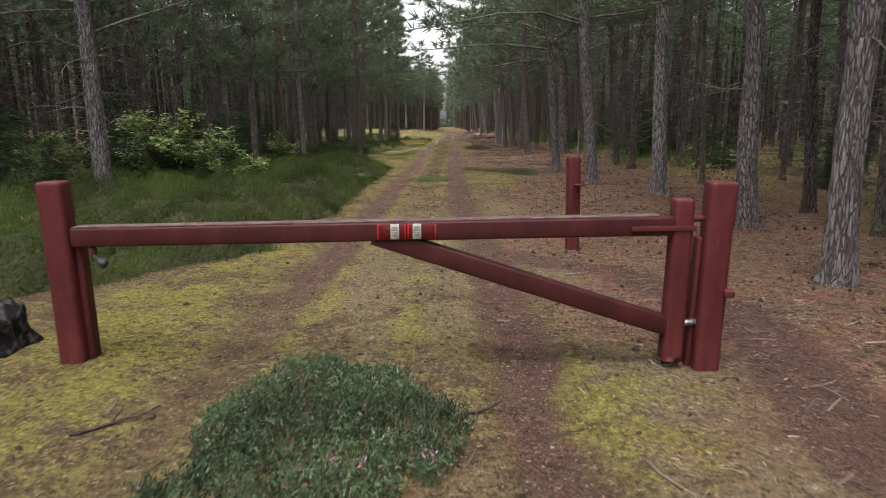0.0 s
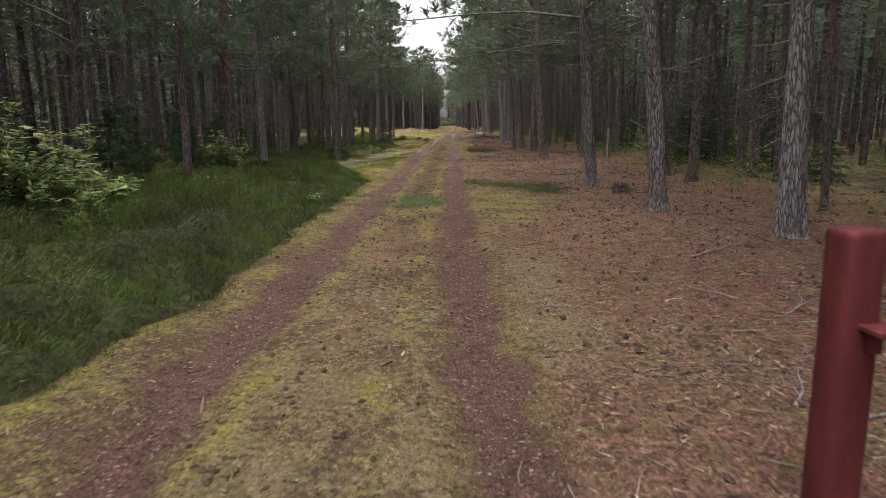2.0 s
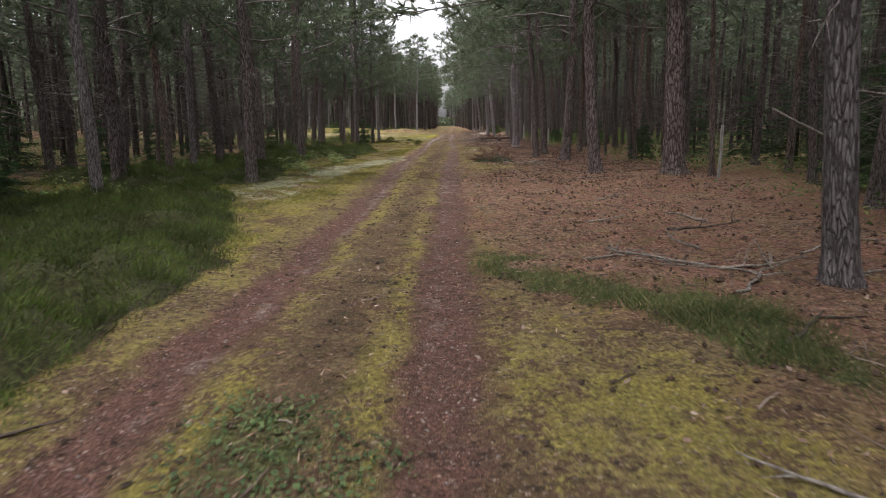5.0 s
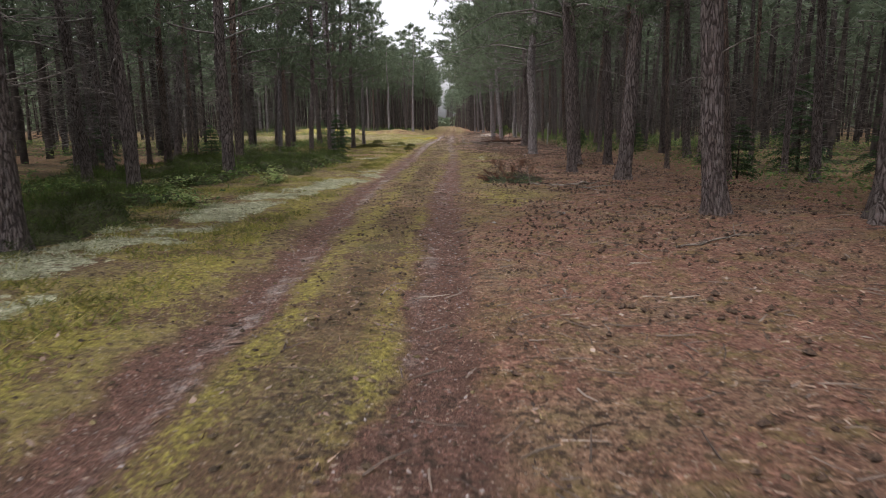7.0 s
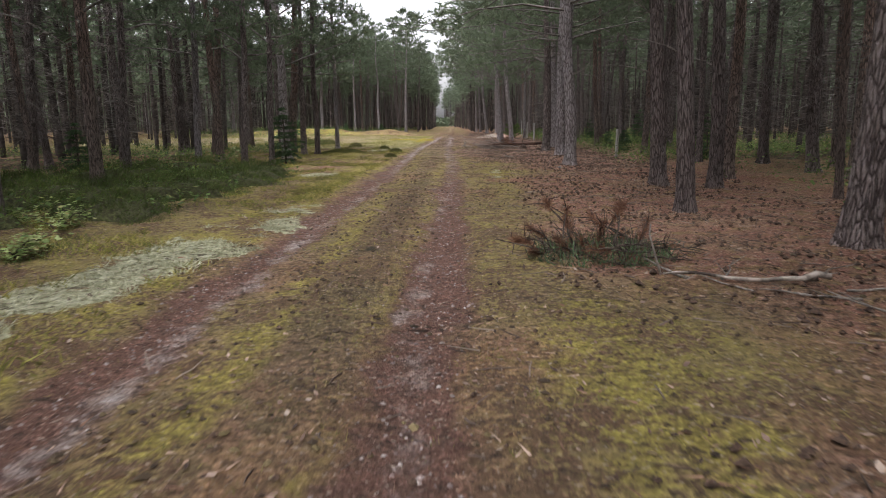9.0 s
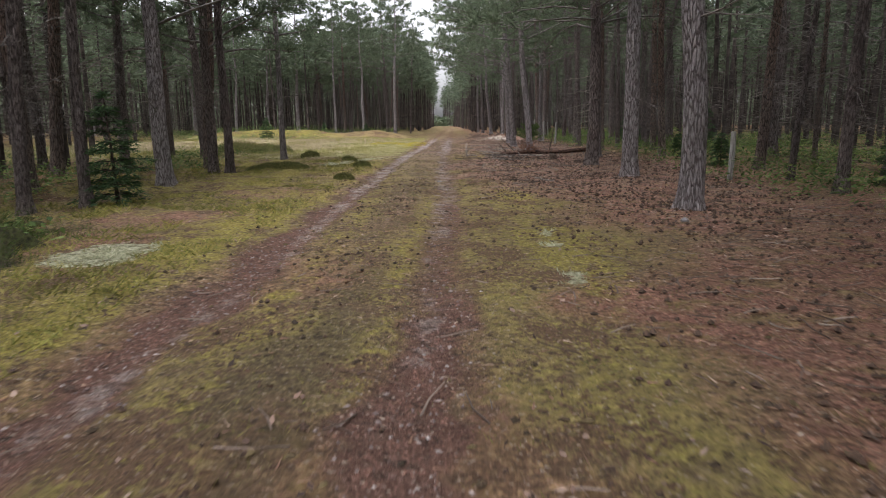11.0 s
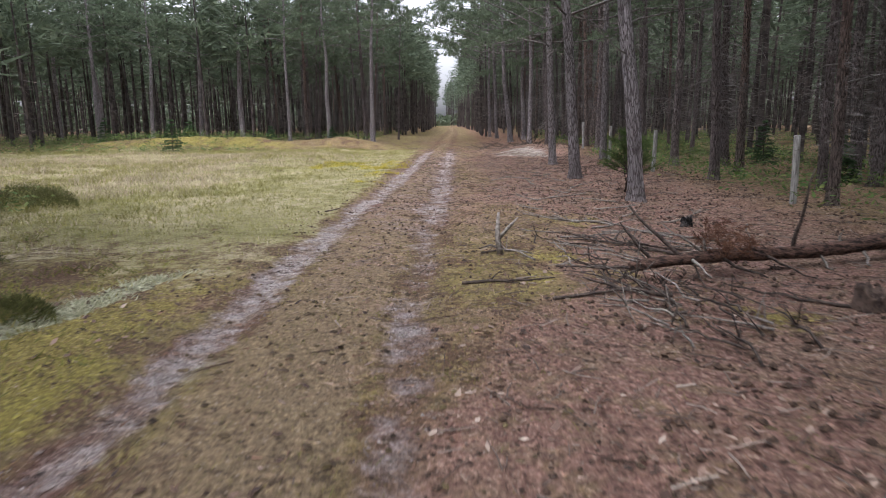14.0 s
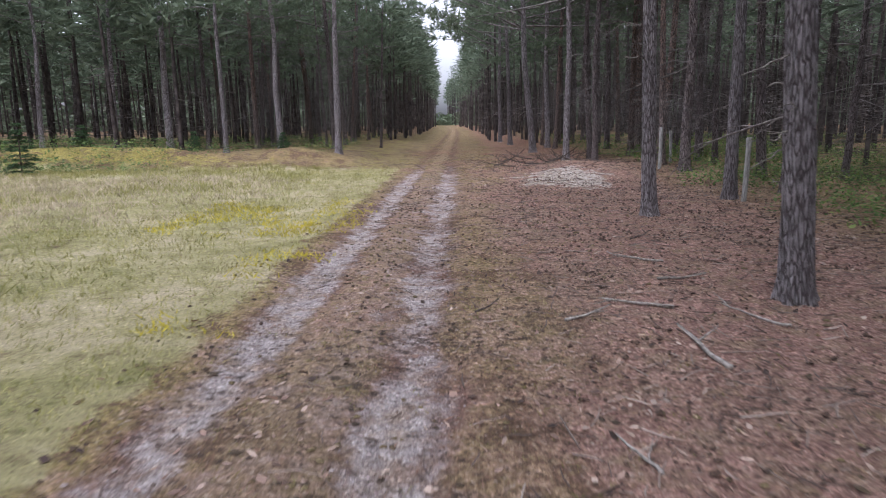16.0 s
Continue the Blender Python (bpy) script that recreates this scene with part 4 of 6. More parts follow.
RIGHT_BEHIND = [
    (6.88, 28.5, 0.098, -4.7), (5.55, 30.1, 0.074, -3.5), (7.34, 37.0, 0.126, -2.8), (8.23, 47.2, 0.17, -3.5),
    (9.35, 48.2, 0.18, -3.1), (7.9, 49.0, 0.15, -2.4), (8.83, 59.7, 0.2, -1.6), (7.07, 64.8, 0.133, -2.2),
    (6.66, 68.3, 0.101, -2.5), (5.45, 70.3, 0.12, -1.8), (5.45, 65.75, 0.1, -1.5), (6.2, 79.0, 0.12, -1.0), (9.95, 72.0, 0.21, -3.4), (6.8, 72.3, 0.127, -1.2),
    (8.81, 78.8, 0.154, 0.0), (5.61, 83.1, 0.159, -1.1), (5.3, 84.0, 0.103, -2.6), (7.35, 82.7, 0.143, -3.2),
    (8.46, 90.1, 0.142, -2.5), (7.13, 93.4, 0.184, -1.8), (6.29, 95.3, 0.148, -2.3),
]
LEFT_NEAR = [
    (-6.25, 11.6, 0.18, -1.5), (-8.94, 21.1, 0.16, 2.4), (-6.77, 22.1, 0.13, 1.8), (-6.5, 24.6, 0.165, 1.3),
    (-6.27, 27.1, 0.124, -0.7), (-6.95, 29.2, 0.17, -0.2), (-4.32, 29.65, 0.148, -0.8), (-6.73, 31.2, 0.106, -3.1),
    (-7.17, 33.7, 0.11, 0.0), (-5.62, 34.8, 0.143, -1.8), (-5.55, 39.4, 0.165, 0.8), (-6.86, 44.2, 0.141, 0.8),
    (-6.97, 49.5, 0.107, 1.3), (-5.75, 49.6, 0.108, 1.9), (-5.08, 49.9, 0.093, 0.5), (-7.3, 52.1, 0.14, -1.0),
    (-5.63, 53.7, 0.184, -1.4), (-5.02, 55.6, 0.113, 0.7), (-5.72, 56.5, 0.135, 0.9), (-6.72, 59.0, 0.186, 2.1),
    (-5.33, 61.5, 0.108, -1.2), (-7.96, 62.0, 0.165, -2.8),
]
LEFT_BEHIND = [
    (-10.5, 21.1, 0.146, -1.0), (-18.8, 27.8, 0.24, 0.9), (-9.58, 40.0, 0.147, 1.0), (-8.41, 54.8, 0.16, 3.0),
    (-10.35, 61.4, 0.098, 1.7), (-10.0, 64.2, 0.109, -1.7), (-10.6, 65.6, 0.136, -1.1),
]
MEADOW_EDGE = [
    (-4.35, 89.2, 0.14, 1.0), (-6.85, 91.0, 0.14, -1.0), (-9.0, 91.2, 0.115, -0.2), (-12.6, 94.5, 0.19, 0.4),
    (-17.0, 92.6, 0.13, 1.6), (-19.4, 91.5, 0.15, 0.2), (-15.2, 95.0, 0.15, 1.3), (-21.2, 95.2, 0.19, -2.4),
    (-25.5, 98.0, 0.2, 1.2), (-28.5, 93.0, 0.17, 0.6),
]


def low_dead_branches(tree, m, x, y, up, out):
    """Bare side branches that reach out over the track from the lower trunk."""
    foot = float(ground_z(x, y))
    for z, reach, drop, back, thick in ((1.85, 0.72, -0.08, 0.0, 0.013), (1.52, 0.95, -0.2, -0.15, 0.011), (1.36, 0.4, -0.03, 0.1, 0.013), (1.08, 0.5, -0.1, -0.1, 0.01), (0.95, 0.55, -0.16, 0.15, 0.01), (1.2, 0.36, 0.04, -0.2, 0.009), (2.2, 0.6, -0.05, 0.2, 0.012), (0.75, 0.3, 0.02, 0.05, 0.01)):
        s = np.linspace(0, 1, 8)
        path = np.stack([x - 0.08 - out * reach * s, y + back * s, foot + up * z + drop * s**2 + 0.02 * np.sin(5 * s + z)], 1)
        path += np.concatenate([[[0, 0, 0]], rng.normal(0, 0.008, (7, 3))])
        soup = Soup()
        soup.tube(path, np.linspace(thick, thick * 0.4, 8), 6, rough=0.12)
        for q in range(2):
            b = path[int(rng.integers(3, 7))]
            tip = b + (-rng.uniform(0.05, 0.14), rng.uniform(-0.1, 0.1), rng.uniform(-0.08, 0.03))
            soup.tube([b, (b + tip) / 2, tip], (thick * 0.4, thick * 0.3, thick * 0.2), 4)
        mesh = soup.mesh("dead_side_branch", DEADWOOD, True)
        mesh.transform(m.inverted())
        part("dead_branch", mesh, tree, "bare grey dead side branch")


def build_trees():
    lanes = {
        "right": [pine_kind(s, m, True, 3.6, 4.6) for s, m in ((3, BARK), (5, BARK), (8, BARK_DARK))],
        "left": [pine_kind(s, m, True, 2.8, 2.3) for s, m in ((13, BARK_DARK), (21, BARK_RED), (23, BARK))],
    }
    plain_right = [pine_kind(s, m, False, 5.0, 2.2) for s, m in ((31, BARK_DARK), (37, BARK_RED), (41, BARK_DARK))]
    plain_left = [pine_kind(s, m, False, 3.0, 2.2) for s, m in ((43, BARK_DARK), (47, BARK_RED), (53, BARK_DARK))]
    lanes["right_far"] = [pine_kind(79, BARK, True, 4.4, 7.2)]
    lanes["edge"] = [pine_kind(s, m, True, 6.2, 2.4) for s, m in ((61, BARK), (67, BARK))]
    plain_edge = [pine_kind(s, m, False, 5.2, 2.4) for s, m in ((71, BARK_DARK), (73, BARK_RED))]
    first, placed = {}, []

    def put(k, x, y, r, lean, tall):
        m = tree_pose(x, y, r, lean, rng.uniform(0, 360), tall)
        ob = k
        if k in first:
            ob = copy_thing(k, m)
        else:
            first[k] = m
        placed.append((x, y))
        return ob, m

    lanes["right_wood"], lanes["left_wood"] = plain_right, plain_left
    for row, side, kinds in ((RIGHT_NEAR, "right", (0, 1)), (RIGHT_BEHIND, "right_wood", (0, 1, 2)), (LEFT_NEAR, "left", (2, 0, 0, 1)), (LEFT_BEHIND, "left_wood", (0, 1)), (MEADOW_EDGE, "edge", (0, 1))):
        for k, (x, y, r, lean) in enumerate(row):
            if row is RIGHT_NEAR and y > 84:
                put(lanes["right_far"][0], x, y, r, lean, rng.uniform(0.95, 1.1))
                continue
            dark = row is RIGHT_NEAR and (28 < y < 47 or 55.5 < y < 60)
            ob, m = put(lanes[side][2 if dark else kinds[k % len(kinds)]], x, y, r, lean, rng.uniform(0.92, 1.12) * (0.75 if row is MEADOW_EDGE else 1.0))
            if row is RIGHT_NEAR and (13 < y < 14.5 or 56 < y < 58.2 or 70 < y < 77):
                low_dead_branches(ob, m, x, y, *((1.3, 0.8) if y < 20 else (1.0, 1.0) if y < 60 else (1.3, 0.6)))
    far = []
    gaps = np.array(placed)
    for lane, inner, reach in ((2.35, 0, 10.5), (2.6, 10.5, 30), (4.2, 30, 66)):
        for gx in np.arange(-reach, reach + lane, lane):
            # rows below y 0 are unseen trees, added to close off the light behind
            for gy in np.arange(-26, 175, lane):
                mid = abs(gx + 0.7) < 10.5 and gy < 108
                if lane < 2.5 and not mid or lane > 2.5 and mid or lane > 4 and abs(gx) < 30 or lane == 2.6 and abs(gx) >= 30:
                    continue
                x, y = gx + rng.uniform(-0.8, 0.8), gy + rng.uniform(-0.9, 0.9)
                if -7.2 < x < 4.6 and y < 64 or -3.5 - (y > 104) < x - bend(y) < (2.3 if y < 103 else 3.2) and y < 240 or (x > 0 and x < (5.4 if y < 85 else 3.8) and y < 104):
                    continue
                if -19 < x < 0 and 62 < y < 92.5 and not (x < -11.5 and y < 69) or (y < 10 and -9 < x < 5.5):
                    continue
                if len(gaps) and np.min(np.hypot(gaps[:, 0] - x, gaps[:, 1] - y)) < 1.4:
                    continue
                if lane < 2.5:
                    put((plain_edge[int(rng.integers(2))] if x < 0 and y > 84 else (plain_left if x < 0 else plain_right)[int(rng.integers(3))]), x, y, rng.uniform(0.07, 0.15), rng.normal(-0.6, 2.6), rng.uniform(0.85, 1.1) * (0.77 if x < 0 and y > 64 else 1.0))
                else:
                    far.append((x, y))
    for k, m in first.items():
        k.matrix_basis = m
    for y in np.arange(176, 300, 3.0):
        for x in (-3.9, -7.4, -10.5, -14, 1.9, 6.2, 9.3, 13):
            far.append((x + rng.uniform(-0.7, 0.7) + float(bend(y)), y + rng.uniform(-1, 1)))
    for y in np.arange(106, 176, 2.7):
        far.append((1.8 + float(bend(y)) + rng.uniform(-0.3, 0.4), y + rng.uniform(-0.8, 0.8)))
        far.append((-4.0 + float(bend(y)) + rng.uniform(-0.4, 0.3), y + rng.uniform(-0.8, 0.8)))
    far = np.array(far)
    stems, leaves = Soup(), Soup()
    for x, y in far:
        z, r, h = float(ground_z(x, y)), rng.uniform(0.06, 0.13), rng.uniform(10.0, 13.5) * (0.76 if x < -3 and 64 < y < 176 else 1.0)
        lx, ly = rng.normal(0, 0.02, 2) * h
        close = abs(x) < 30 and -4 < y < 150
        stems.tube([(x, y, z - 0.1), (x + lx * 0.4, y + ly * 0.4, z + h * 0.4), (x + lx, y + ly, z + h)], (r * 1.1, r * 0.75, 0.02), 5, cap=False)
        n = (110 if x < 0 and y > 84 else 80) if close else 40
        lo = 0.48 if x < 0 and y > 84 else 0.3 if x < 0 else 0.36
        zz = rng.uniform(lo, 1.0, n) ** 0.9
        rad = ((((2.6 if x > bend(y) else 1.6) if y < 150 else 1.2) if y > 104 and abs(x + 1 - float(bend(y))) < 5 else 2.4) * (1 - zz) ** 0.6 + 0.3) * rng.uniform(0.15, 1, n) ** 0.6
        az = rng.uniform(0, 6.283, n)
        c = np.stack([x + lx * zz + rad * np.cos(az), y + ly * zz + rad * np.sin(az), z + h * zz + 0.15 * rad], 1)
        c = np.repeat(c, 3, 0) + rng.normal(0, 0.18, (3 * n, 3)) * (1, 1, 0.5)
        d = np.stack([np.cos(np.repeat(az, 3)), np.sin(np.repeat(az, 3)), np.full(3 * n, 0.25)], 1) + rng.normal(0, 0.6, (3 * n, 3))
        fine = close or abs(x + 1 - float(bend(y))) < 6
        leaves.blades(c, c + d * (0.46 if fine else 0.8), 0.15 if fine else 0.5)
    n = 34
    fx, fy = np.repeat(far[:, 0], n), np.repeat(far[:, 1], n)
    az, L = rng.uniform(0, 6.283, len(fx)), rng.uniform(0.4, 1.6, len(fx))
    base = np.stack([fx, fy, rng.uniform(0.6, 5.2, len(fx))], 1)
    snags = Soup()
    snags.blades(base, base + np.stack([L * np.cos(az), L * np.sin(az), rng.uniform(-0.3, 0.3, len(fx)) * L], 1), 0.035)
    tagged(new("dead_twigs", snags.mesh("dead_twigs", FARTWIGS)), "dead grey-brown lower twigs of the forest pines", "twigs", kind="stuff")
    tagged(new("forest_trunks", stems.mesh("forest_trunks", SHADEBARK, True)), "dense stand of slender pine trunks darkened for the forest shade", "trees", kind="stuff")
    tagged(new("forest_canopy", leaves.mesh("forest_canopy", FARNEEDLES)), "grey-green needle canopy of the pine forest", "foliage", kind="stuff")
    ring = Soup()
    n = 26000
    a, dist = rng.uniform(0, 6.283, n), rng.uniform(72, 150, n)
    x, y = np.cos(a) * dist, 75 + np.sin(a) * (dist + 70)
    keep = ((np.abs(x) > 68) | (y > 180) | (y < -28)) 
    x, y = x[keep], y[keep]
    top = np.where((y > 0) & (np.abs(x + 1 - bend(y)) < 4.2), 2.5, 12.0)
    c = np.stack([x, y, rng.uniform(0.0, 1, len(x)) * top * (0.75 + 0.25 * fbm(x * 0.1, y * 0.1, 5))], 1)
    d = rng.normal(0, 1, c.shape) * (1, 1, 0.6)
    ring.blades(c, c + d * 1.6, 1.3)
    n = 16000
    a = rng.uniform(0, 6.283, n)
    x, y = np.cos(a) * rng.uniform(66, 90, n), 75 + np.sin(a) * rng.uniform(130, 150, n)
    far_off = np.abs(x + 1 - bend(y)) > 3.5
    c = np.stack([x, y, rng.uniform(0.0, 4, n)], 1)[far_off]
    ring.blades(c, c + rng.normal(0, 1, c.shape) * (1.2, 1.2, 0.7), 0.9)
    tagged(new("far_woods", ring.mesh("far_woods", NEEDLES)), "distant grey-green wall of pine woods", "woods", kind="stuff")


build_trees()


# ---- undergrowth ----
def spruce_kind(h):
    wood, green = Soup(), Soup()
    wood.tube([(0, 0, -0.1), (0.01, 0, h * 0.5), (0, 0.01, h)], (0.016 * h + 0.004, 0.01 * h + 0.003, 0.003), 7)
    whorls = int(5 + 4.5 * h)
    for w in range(whorls):
        u = (w + rng.uniform(0.1, 0.7)) / whorls
        z, length = h * (0.04 + 0.93 * u), 0.4 * h * (1 - u) ** 0.8 + 0.05
        for b in range(int(7 - 2 * u)):
            az = b * 0.93 + w * 0.7 + rng.uniform(-0.35, 0.35)
            s = np.linspace(0, 1, 4)
            L = length * rng.uniform(0.5, 1.15)
            droop = rng.uniform(-0.55, -0.2)
            path = np.stack([np.cos(az) * L * s, np.sin(az) * L * s, z + L * (0.25 * s + droop * s**2)], 1)
            wood.tube(path, np.linspace(0.008, 0.002, 4), 3, cap=False)
            n = int(30 + 95 * L)
            t = rng.uniform(0.12, 1, n) ** 0.8
            base = np.stack([np.interp(t, s, path[:, k]) for k in range(3)], 1)
            side = np.array([-np.sin(az), np.cos(az), 0])
            lat = rng.uniform(-1, 1, n) * 0.3 * L * (1.15 - t)
            base = base + side * lat[:, None] + (0, 0, -0.25) * np.abs(lat)[:, None] + rng.normal(0, 0.02, (n, 3))
            way = np.array([np.cos(az), np.sin(az), -0.3]) + side * np.sign(lat)[:, None] * 0.8 + rng.normal(0, 0.45, (n, 3))
            tip = base + way * (rng.uniform(0.05, 0.11, n) * (0.7 + 0.2 * h))[:, None] / np.linalg.norm(way, axis=1)[:, None]
            green.blades(base, tip, 0.018)
    ob = thing("spruce_sapling", "young dark green spruce growing among the pines", "sapling", "young spruces")
    part("stem", wood.mesh("spruce_stem", DARKWOOD, True), ob)
    tagged(part("needles", green.mesh("spruce_needles", SPRUCE), ob), kind="stuff")
    return ob


def build_saplings():
    sizes = (0.9, 1.6, 2.4, 3.4)
    kinds = {h: spruce_kind(h) for h in sizes}
    spots = [
        (7.6, 27.6, 2.7), (9.4, 25.5, 2.2), (6.3, 38.3, 1.4), (8.8, 15.5, 2.4), (7.9, 44.0, 1.2), (10.4, 34.0, 2.3), (8.6, 28.6, 3.2),
        (-10.2, 14.5, 2.4), (-7.25, 20.4, 1.8), (-8.1, 11.2, 3.5), (10.8, 37.0, 3.6), (10.0, 38.3, 2.6), (12.0, 36.2, 3.1), (-9.4, 9.2, 2.6), (-8.2, 25.6, 1.5), (-4.75, 50.1, 1.6), (-12.3, 84.2, 1.5), (-14.0, 90.2, 1.2), (-18.6, 90.6, 1.4),
        (6.5, 60.4, 0.7), (6.2, 56.5, 0.8), (7.7, 69.6, 1.0), (9.4, 66.4, 1.8), (-11.8, 33.0, 2.2), (-7.5, 26.2, 1.7), (-8.9, 27.4, 2.3),
        (-9.8, 24.2, 2.0), (-10.9, 27.9, 3.0), (-8.3, 31.0, 1.4), (-9.6, 19.0, 2.6), (-8.4, 16.6, 1.8), (-11.4, 22.0, 3.2), (-9.2, 36.0, 1.5),
        (-10.5, 42.5, 2.2), (-8.7, 46.8, 1.3), (7.8, 52.6, 1.5), (9.0, 41.0, 2.6), (8.2, 20.5, 1.5), (-6.6, 90.4, 0.8), (-9.6, 89.6, 0.9), (8.6, 75.0, 1.3),
    ]
    first = {}
    for x, y, h in spots:
        size = min(sizes, key=lambda v: abs(v - h))
        k = h / size
        m = pose(x, y, float(ground_z(x, y)), 0, rng.uniform(-3, 3), rng.uniform(0, 360)) @ Matrix.Diagonal((k, k, k, 1))
        if size in first:
            copy_thing(kinds[size], m)
        else:
            first[size] = m
    for size, m in first.items():
        kinds[size].matrix_basis = m


def bush(x, y, h, w, leaves, label):
    ob = thing("bush", label, "bush", "bushes in the heath", at=pose(x, y, float(ground_z(x, y))))
    wood, green = Soup(), Soup()
    for k in range(max(5, int(leaves / 110))):
        az, tilt = rng.uniform(0, 6.283), rng.uniform(0.15, 1.0)
        L = h * rng.uniform(0.6, 1.05)
        s = np.linspace(0, 1, 6)
        out = w * 0.5 * tilt
        path = np.stack([np.cos(az) * out * s**1.2, np.sin(az) * out * s**1.2, L * (s - 0.25 * tilt * s**2)], 1) + rng.normal(0, 0.015, (6, 3))
        path[0, 2] = -0.05
        wood.tube(path, np.linspace(0.013, 0.003, 6), 4)
        for q in range(5):
            t = rng.uniform(0.3, 1.0)
            p = np.array([np.interp(t, s, path[:, i]) for i in range(3)])
            d = np.array([np.cos(az), np.sin(az), 0.2]) + rng.normal(0, 0.8, 3)
            d *= rng.uniform(0.15, 0.4) * w * 0.35 / np.linalg.norm(d)
            d[2] *= 0.5
            wood.tube([p, p + d * 0.6, p + d + (0, 0, 0.01)], (0.004, 0.003, 0.0015), 3, cap=False)
            n = max(4, leaves // max(5, int(leaves / 110)) // 5)
            c = p + d * rng.uniform(0.2, 1.1, n)[:, None] + rng.normal(0, 0.05, (n, 3))
            along = rng.normal(0, 1, (n, 3)) * (1, 1, 0.22)
            along *= ((1.0 if h > 0.6 else 0.6) * rng.uniform(0.035, 0.068, n) / np.linalg.norm(along, axis=1))[:, None]
            across = np.cross(along, [0, 0, 1.0] + rng.normal(0, 0.25, (n, 3))) * 0.55
            green.leaves(c, along, across)
    part("branching", wood.mesh("bush_stems", DARKWOOD, True), ob)
    tagged(part("foliage", green.mesh("bush_leaves", BROADLEAF), ob), kind="stuff")


def scatter(x0, x1, y0, y1, count, want):
    x, y = rng.uniform(x0, x1, count), rng.uniform(y0, y1, count)
    keep = rng.uniform(0, 1, count) < want(x, y)
    return x[keep], y[keep]


def tuft_stuff(name, label, category, mat, x, y, blades, height, width, lean=0.4, spreadout=0.05, shoot=0.0):
    soup = Soup()
    n = len(x)
    X, Y = np.repeat(x, blades) + rng.normal(0, spreadout, n * blades), np.repeat(y, blades) + rng.normal(0, spreadout, n * blades)
    base = np.stack([X, Y, ground_z(X, Y) - 0.01], 1)
    h = np.broadcast_to(np.asarray(height, float), (n,))
    H = np.repeat(h, blades) * rng.uniform(0.5, 1.15, n * blades)
    tip = base + np.stack([rng.normal(0, lean, n * blades) * H, rng.normal(0, lean, n * blades) * H, H], 1)
    if shoot:
        base = base + (tip - base) * rng.uniform(0.05, 1.0, (n * blades, 1)) ** 0.5
        way = rng.normal(0, 0.75, base.shape) + (0, 0, 1.1)
        tip = base + way * (shoot * rng.uniform(0.6, 1.2, n * blades) / np.linalg.norm(way, axis=1))[:, None]
    soup.blades(base, tip, width)
    return tagged(new(name, soup.mesh(name, mat)), label, category, kind="stuff")


def heath_cover(x, y):
    return fields(x, y)[4]


def pieces_stuff(name, label, category, mat, x, y, size, flat=0.6, sides=6):
    """Many small lumps in one mesh: cones, pebbles."""
    soup = Soup()
    ring = np.arange(sides) * 2 * np.pi / sides
    n = len(x)
    size = np.broadcast_to(np.asarray(size, float), (n,)) * rng.uniform(0.6, 1.4, n)
    turn = rng.uniform(0, 6.283, n)
    long = rng.uniform(1.0, 1.8, n)
    v = np.zeros((n, sides + 2, 3))
    rr = size[:, None] * rng.uniform(0.75, 1.2, (n, sides)) * 0.5
    lx, ly = rr * np.cos(ring) * long[:, None], rr * np.sin(ring)
    v[:, :sides, 0] = lx * np.cos(turn)[:, None] - ly * np.sin(turn)[:, None]
    v[:, :sides, 1] = lx * np.sin(turn)[:, None] + ly * np.cos(turn)[:, None]
    v[:, :sides, 2] = size[:, None] * flat * rng.uniform(0.25, 0.45, (n, sides))
    v[:, sides, 2] = size * flat
    v[:, sides + 1, 2] = -size * 0.15
    v[..., 0] += x[:, None]
    v[..., 1] += y[:, None]
    v[..., 2] += ground_z(x, y)[:, None]
    s = np.arange(sides)
    t = np.concatenate([np.stack([s, (s + 1) % sides, np.full(sides, sides)], 1), np.stack([(s + 1) % sides, s, np.full(sides, sides + 1)], 1)])
    f = (t[None] + (np.arange(n) * (sides + 2))[:, None, None]).reshape(-1, 3)
    soup.add(v.reshape(-1, 3), f)
    return tagged(new(name, soup.mesh(name, mat)), label, category, kind="stuff")


def heather_height(x, y):
    inside = step(0, 0.9, -(x - np.where(y < 28, heath_edge(y), -3.3)) + 0.12 + 0.5 * (fbm(x * 1.4, y * 1.4, 75, 2) - 0.5)) * step(0.3, 0.75, heath_cover(x, y))
    lumps = step(0.38, 0.6, fbm(x * 1.25, y * 1.0, 71, 3)) * 0.5 + step(0.35, 0.65, fbm(x * 3.4, y * 2.8, 73, 2)) * 0.24
    return (0.04 + lumps) * inside * np.interp(y, [0, 14, 20, 25, 30, 50], [1.0, 0.85, 0.6, 0.4, 0.45, 0.5])


